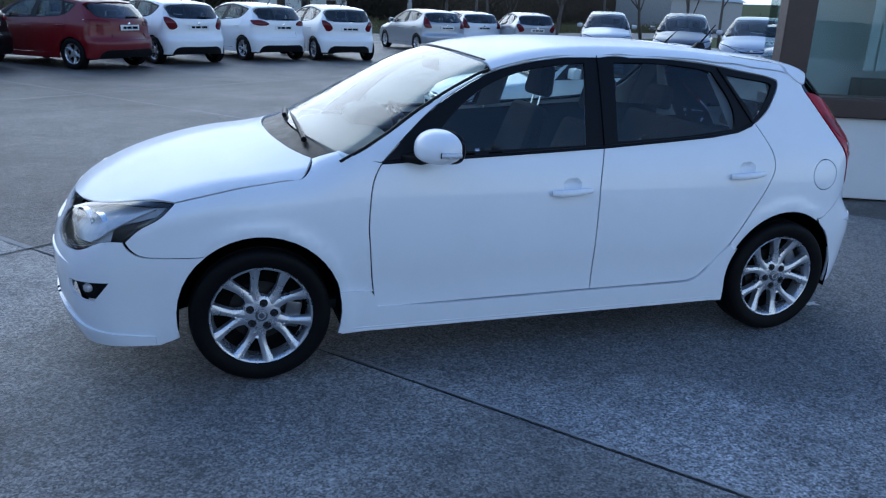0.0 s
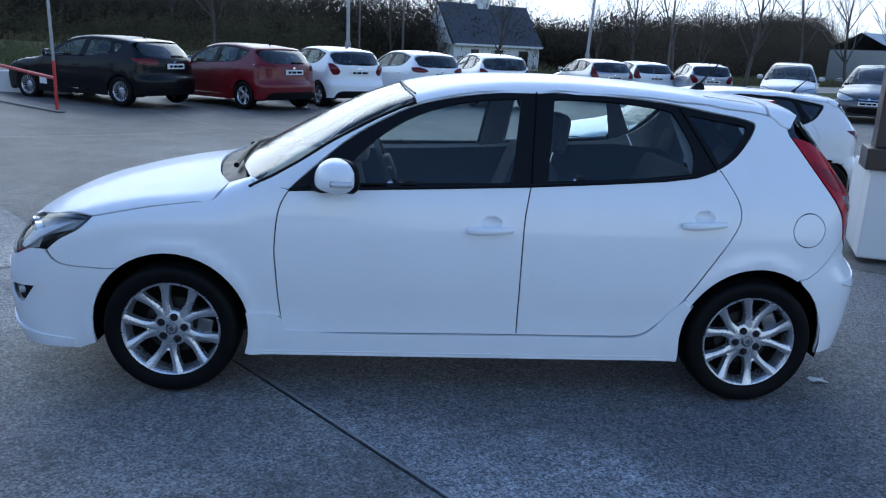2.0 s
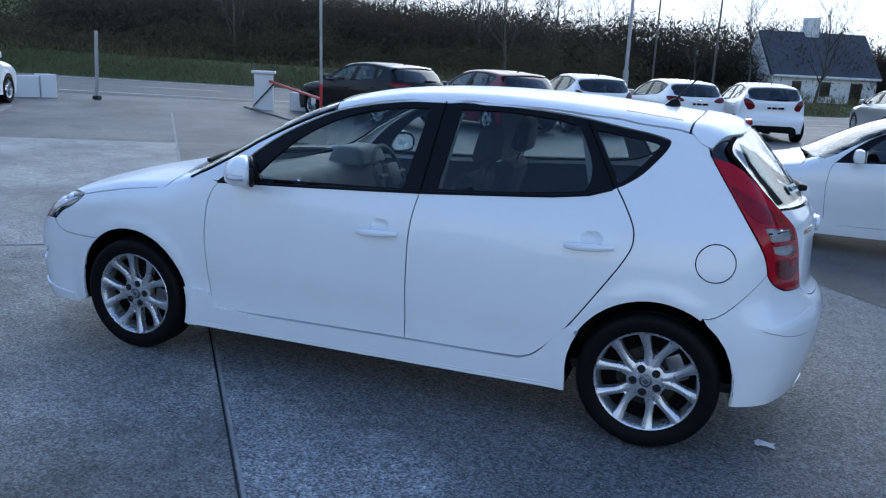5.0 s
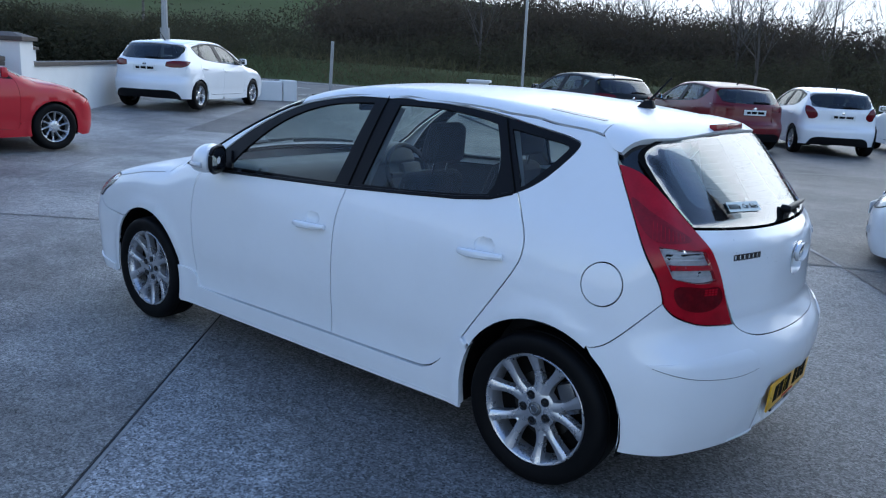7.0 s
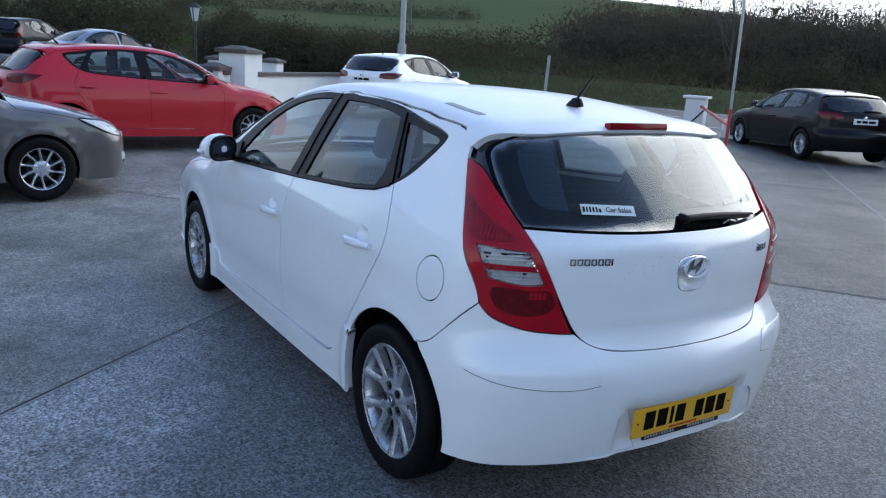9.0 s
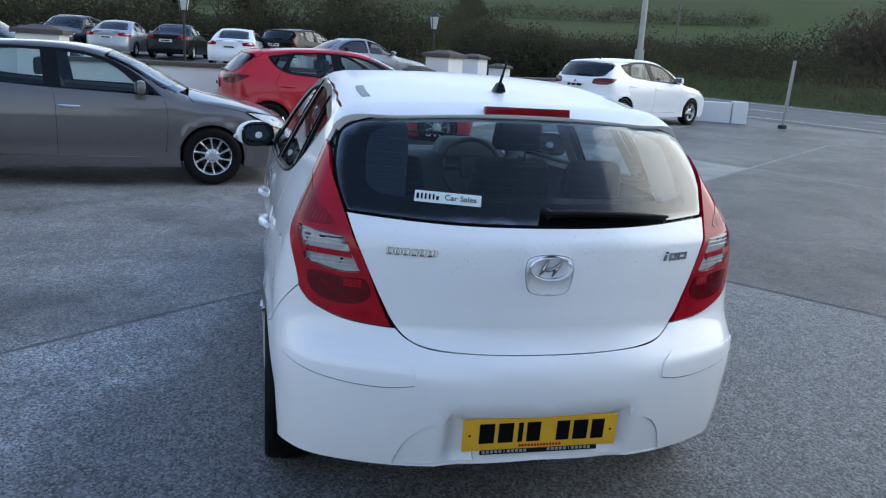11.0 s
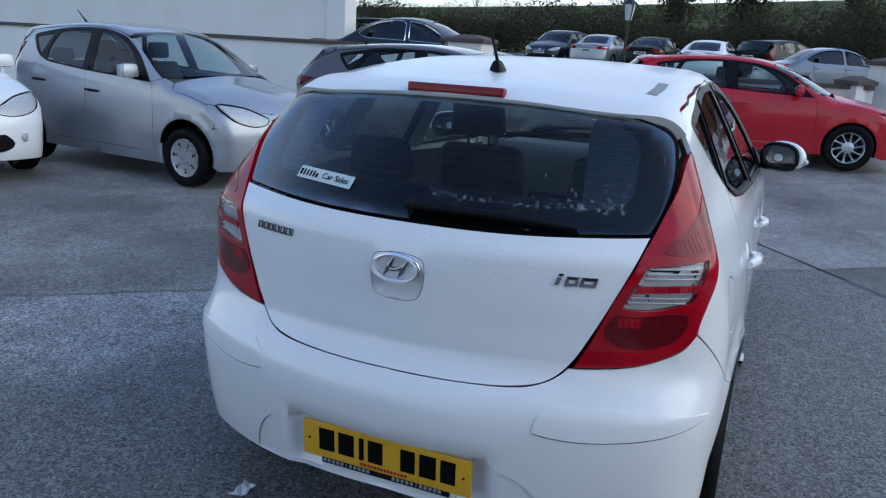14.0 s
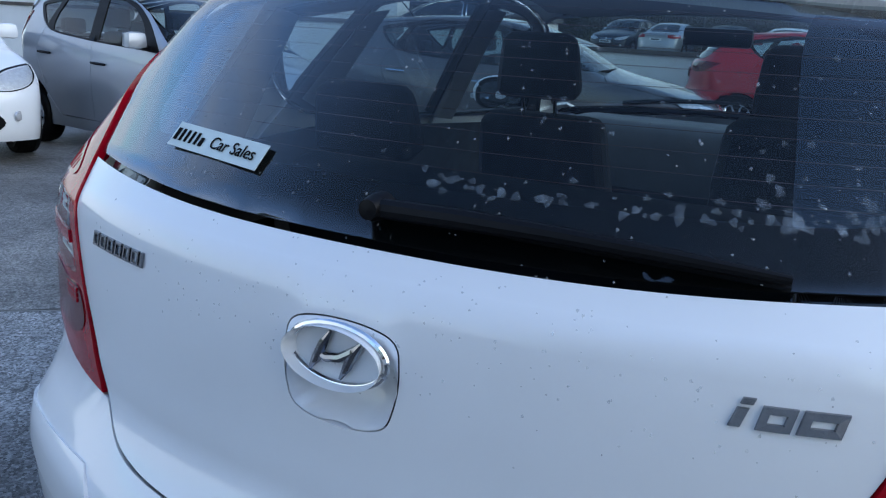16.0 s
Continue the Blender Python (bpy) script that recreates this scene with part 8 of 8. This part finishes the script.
# ---- hedges, scrub, trees ----
def leaf_mat(name, a, b, c):
    """Leaves and twigs; each clump its own shade."""
    m, nt, bs, _ = node_mat(name)
    g = nt.nodes.new("ShaderNodeNewGeometry")
    r = nt.nodes.new("ShaderNodeValToRGB")
    e = r.color_ramp.elements
    e[0].color, e[1].color = (*a, 1), (*c, 1)
    mid = e.new(0.5)
    mid.color = (*b, 1)
    nt.links.new(g.outputs["Random Per Island"], r.inputs[0])
    big = ramp(nt, noise_out(nt, 0.25, 4.0, 0.6), [(0.35, 0.0), (0.65, 1.0)])
    col = mix_color(nt, big, r.outputs[0], b)
    nt.links.new(col, bs.inputs["Base Color"])
    bs.inputs["Roughness"].default_value = 0.85
    bs.inputs["Specular IOR Level"].default_value = 0.1
    through_leaf = nt.nodes.new("ShaderNodeBsdfTranslucent")
    nt.links.new(col, through_leaf.inputs["Color"])
    blend = nt.nodes.new("ShaderNodeMixShader")
    blend.inputs[0].default_value = 0.45
    nt.links.new(bs.outputs[0], blend.inputs[1])
    nt.links.new(through_leaf.outputs[0], blend.inputs[2])
    nt.links.new(blend.outputs[0], _.inputs[0])
    return m


SCRUB = leaf_mat("winter_scrub", (0.066, 0.054, 0.040), (0.080, 0.066, 0.049), (0.054, 0.052, 0.034))
GORSE = leaf_mat("dark_evergreen_scrub", (0.042, 0.045, 0.026), (0.062, 0.060, 0.036), (0.080, 0.070, 0.046))
GRASS = leaf_mat("rough_winter_grass", (0.110, 0.094, 0.056), (0.080, 0.080, 0.040), (0.140, 0.120, 0.078))
GREEN = leaf_mat("meadow_grass", (0.07, 0.115, 0.022), (0.09, 0.135, 0.030), (0.06, 0.085, 0.025))
BARK = surface("grey_bark", (0.11, 0.095, 0.080), 0.9, vary=0.3, scale=3, grain=0.4)
rng = np.random.default_rng(7)


def leaf_cloud(centres, size, per, spread, thin=0.35, up=0.0):
    """Small bent leaf shapes round many centres, as one mesh's vertices and faces."""
    n = len(centres) * per
    c = np.repeat(centres, per, axis=0) + rng.normal(0, 1, (n, 3)) * spread
    d = rng.normal(0, 1, (n, 3))
    d[:, 2] += up
    d /= np.linalg.norm(d, axis=1, keepdims=True)
    o = np.cross(d, rng.normal(0, 1, (n, 3)))
    o /= np.maximum(np.linalg.norm(o, axis=1, keepdims=True), 1e-6)
    s = size * rng.uniform(0.5, 1.5, (n, 1))
    v = np.stack([c - d * s, c + o * s * thin, c + d * s, c - o * s * thin], 1).reshape(-1, 3)
    f = np.arange(n * 4).reshape(-1, 4)
    return v, f


def foliage(name, pieces, material, label, category, kind="stuff"):
    v = np.concatenate([p[0] for p in pieces])
    k = 0
    fs = []
    for p in pieces:
        fs.append(p[1] + k)
        k += len(p[0])
    f = np.concatenate(fs)
    me = bpy.data.meshes.new(name)
    me.vertices.add(len(v))
    me.vertices.foreach_set("co", v.ravel())
    me.loops.add(f.size)
    me.loops.foreach_set("vertex_index", f.ravel())
    me.polygons.add(len(f))
    me.polygons.foreach_set("loop_start", np.arange(0, f.size, 4))
    me.update(calc_edges=True)
    me.materials.append(material)
    return tagged(new(name, me), label, category, kind=kind)


def belt(points, depth, height, count, rough=0.35, base=0.0):
    """Clump centres along a line of ground points, filling a hedge of uneven height."""
    pts = np.array(points, float)
    seg = np.linalg.norm(np.diff(pts, axis=0), axis=1)
    t = rng.uniform(0, seg.sum(), count)
    i = np.searchsorted(np.cumsum(seg), t)
    w = (t - np.concatenate([[0], np.cumsum(seg)])[i]) / seg[i]
    p = pts[i] + (pts[i + 1] - pts[i]) * w[:, None]
    d = (pts[i + 1] - pts[i]) / seg[i][:, None]
    off = rng.uniform(-0.5, 0.5, count) * depth
    p = p + np.stack([-d[:, 1], d[:, 0]], -1) * off[:, None]
    bump_ = np.sin(t * 0.9) * 0.5 + np.sin(t * 0.37 + 1.3) * 0.7 + np.sin(t * 2.3 + 0.4) * 0.3
    if callable(height):
        height = np.array([height(x, y) for x, y in p])
    h = height * (1 + rough * bump_ / 1.5) * (1 - 0.5 * (off / depth * 2) ** 2)
    z = np.array([land(x, y) for x, y in p]) + base + np.maximum(h, 0.3) * rng.uniform(0, 1, count) ** 0.75
    return np.column_stack([p, z])


def rp(s, c):
    q = road_pt(s, c)
    return (q.x, q.y)


CREST = spline([(50, 1.6), (64, 2.6), (70, 2.5), (75, 2.5), (79, 1.9), (83, 2.4), (88, 3.0), (98, 3.2), (103, 3.3), (110, 3.6), (118, 4.0), (125, 4.4), (133, 4.1), (140, 3.2), (147, 2.3), (152, 1.9), (157, 1.6), (163, 2.4), (170, 2.0), (180, 1.6), (215, 1.6)])


def crest(share):
    """Height of growth that stands up to a share of the wooded skyline."""
    def top(x, y):
        a = math.degrees(math.atan2(y + 2.0, x - 2.0)) % 360
        return max(0.6, 1.6 + share * math.hypot(x - 2.0, y + 2.0) * math.tan(radians(float(CREST(min(max(a, 50), 215))))) - land(x, y))
    return top


woods_back = [rp(s, 40 + 6 * math.sin(s * 0.05)) for s in range(-8, 150, 8)]
woods_mid = [rp(s, 24 + 3 * math.sin(s * 0.09)) for s in range(-6, 27, 6)]
foliage("woodland", [leaf_cloud(belt(woods_back, 10, crest(1.10), 17000, 0.10), 0.21, 20, 0.62, 0.13, 0.9), leaf_cloud(belt(woods_back, 6, crest(0.88), 7000, 0.10), 0.30, 10, 0.6, 0.30, 0.6)], SCRUB, "brown leafless winter woodland beyond the road", "woods")
foliage("woodland_scrub", [leaf_cloud(belt(woods_mid, 7, crest(0.9), 4600, 0.16), 0.20, 12, 0.45, 0.14, 0.9), leaf_cloud(belt([rp(s, 25) for s in range(62, 130, 8)], 7, crest(0.8), 3000, 0.16), 0.18, 14, 0.45, 0.10, 0.9)], SCRUB, "brown leafless scrub on the roadside slope", "scrub")
foliage("evergreen_scrub", [leaf_cloud(belt([rp(s, 16.5 + 2.5 * math.sin(s * 0.2)) for s in range(-60, 26, 4)], 5, crest(0.34), 4200, 0.55), 0.060, 28, 0.26, 0.38),
                            leaf_cloud(belt([rp(s, 29) for s in range(-80, 26, 6)], 8, crest(0.9), 4600, 0.16), 0.095, 24, 0.38, 0.38)], GORSE, "dark green gorse and evergreen scrub on the bank", "scrub")
foliage("verge_grass", [leaf_cloud(belt([rp(s, 10.6) for s in range(-70, 100, 6)], 4.6, 0.55, 14000, 0.5), 0.12, 6, 0.14, 0.10, 1.6)], GRASS, "pale dry grass along the road verge", "grass")
foliage("meadow", [leaf_cloud(belt([rp(s, 14.0) for s in range(-46, -8, 6)], 5.5, 0.25, 3500, 0.4), 0.10, 5, 0.12, 0.12, 2.0)], GREEN, "bright green grass patch beyond the road", "grass")
foliage("drive_hedge", [leaf_cloud(belt([(-36, 10.0), (-30, 9.0), (-26, 10.5), (-24, 13.5)], 3.0, 2.1, 1900, 0.3), 0.07, 26, 0.24, 0.38),
                        leaf_cloud(belt([(-52, -30), (-48, -12), (-45, 0), (-40, 8)], 5.0, 2.6, 2800, 0.4), 0.12, 16, 0.36, 0.38)], GORSE, "dark evergreen hedge round the upper car park", "hedge")
foliage("field_hedges", [leaf_cloud(belt([(-150, -140), (-140, -40), (-135, 40), (-120, 120)], 5, 3.0, 2600, 0.4), 0.14, 38, 0.6, 0.40),
                         leaf_cloud(belt([(-240, -200), (-230, -40), (-220, 150)], 5, 3.5, 2400, 0.4), 0.20, 22, 0.8, 0.40),
                         leaf_cloud(belt([(-120, 20), (-230, 60), (-330, 80)], 5, 3.0, 2000, 0.4), 0.18, 24, 0.7, 0.40)], GORSE, "dark field hedges across the hillside", "hedge")


def bare_tree(seed, height, limbs=6):
    """A leafless tree: trunk and three orders of branches."""
    r = random.Random(seed)
    out = []

    def grow(p, d, length, rad, order):
        pts, rr = [p], [rad]
        q = p.copy()
        dd = d.copy()
        n = 5 if order < 2 else 4
        for k in range(n):
            dd = (dd + Vector((r.uniform(-1, 1), r.uniform(-1, 1), r.uniform(-0.3, 0.8))) * 0.16).normalized()
            q = q + dd * length / n
            pts.append(q.copy())
            rr.append(rad * (1 - 0.85 * (k + 1) / n))
        out.append(tube([tuple(a) for a in pts], rr, 6 if order == 0 else 4 if order == 1 else 3))
        if order < 3:
            m = (limbs + 1, 6, 6)[order]
            for k in range(m):
                t = r.uniform(0.3, 1.0) if order else r.uniform(0.25, 0.98)
                i = min(int(t * n), n - 1)
                a = pts[i].lerp(pts[i + 1], t * n - i)
                side = Vector((r.uniform(-1, 1), r.uniform(-1, 1), r.uniform(0.25, 1.1))).normalized()
                grow(a, (dd * 0.5 + side).normalized(), length * r.uniform(0.42, 0.62), max(rr[i] * 0.55, 0.008), order + 1)
    grow(Vector((0, 0, 0)), Vector((0, 0, 1)), height * 0.72, height * 0.0115, 0)
    return merge(*out)


TREES = []
for sd, h, lim in ((3, 8.5, 9), (11, 7.0, 8), (23, 10.0, 10)):
    t = tagged(new("bare_tree"), "leafless grey-barked tree in winter", "tree", "leafless trees")
    v, f = bare_tree(sd, h, lim)
    plain_part("trunk", (v, f), BARK, t, auto=0)
    TREES.append(t)


def by_az(az, dist, frm):
    a = radians(az)
    x, y = frm[0] + dist * math.cos(a), frm[1] + dist * math.sin(a)
    return x, y


spots = [(72, 46, 0), (70.3, 50, 1), (74.5, 52, 2), (67.5, 42, 2), (64, 44, 0), (59, 36, 1), (61, 52, 2), (77, 60, 1), (84, 66, 2), (88, 64, 0), (91.5, 60, 1), (98, 60, 0), (101, 58, 2), (56, 48, 0), (104, 38, 1), (108, 62, 1), (114, 60, 2)]
spots = [(*by_az(a, d, (0.6, -4.4)), k) for a, d, k in spots] + [(*by_az(a, d, (4.3, 0)), k) for a, d, k in ((-176, 58, 0), (-170, 62, 2), (178, 70, 1), (-160, 70, 1), (117, 62, 2), (108, 56, 0), (131, 40, 1), (112, 48, 2))]
first = {0: True, 1: True, 2: True}
for n, (x, y, k) in enumerate(spots):
    m = pose(x, y, land(x, y) - 0.1, 0, 0, (n * 77) % 360)
    if first[k]:
        TREES[k].matrix_basis = m
        first[k] = False
    else:
        copy_thing(TREES[k], m)
for n, (x, y) in enumerate([by_az(a, d, (4.3, 0)) for a, d in ((-178, 56), (-173.5, 60), (175.5, 62))]):
    ev = thing("evergreen_tree", pose(x, y, land(x, y) - 0.1), "tall dark ivy-clad tree behind the car park", "tree", "dark trees")
    hgt = 8.0 + n
    plain_part("trunk", tube([(0, 0, 0), (0.1, 0, hgt * 0.6), (0, 0.1, hgt)], [0.22, 0.14, 0.03], 8), BARK, ev)
    cs = np.column_stack([rng.normal(0, 0.55, 420), rng.normal(0, 0.55, 420), rng.uniform(0.8, hgt, 420)])
    v, f = leaf_cloud(cs, 0.16, 9, 0.28, 0.4)
    cr = plain_part("crown", (v.tolist(), f.tolist()), GORSE, ev, auto=0, smooth=False)
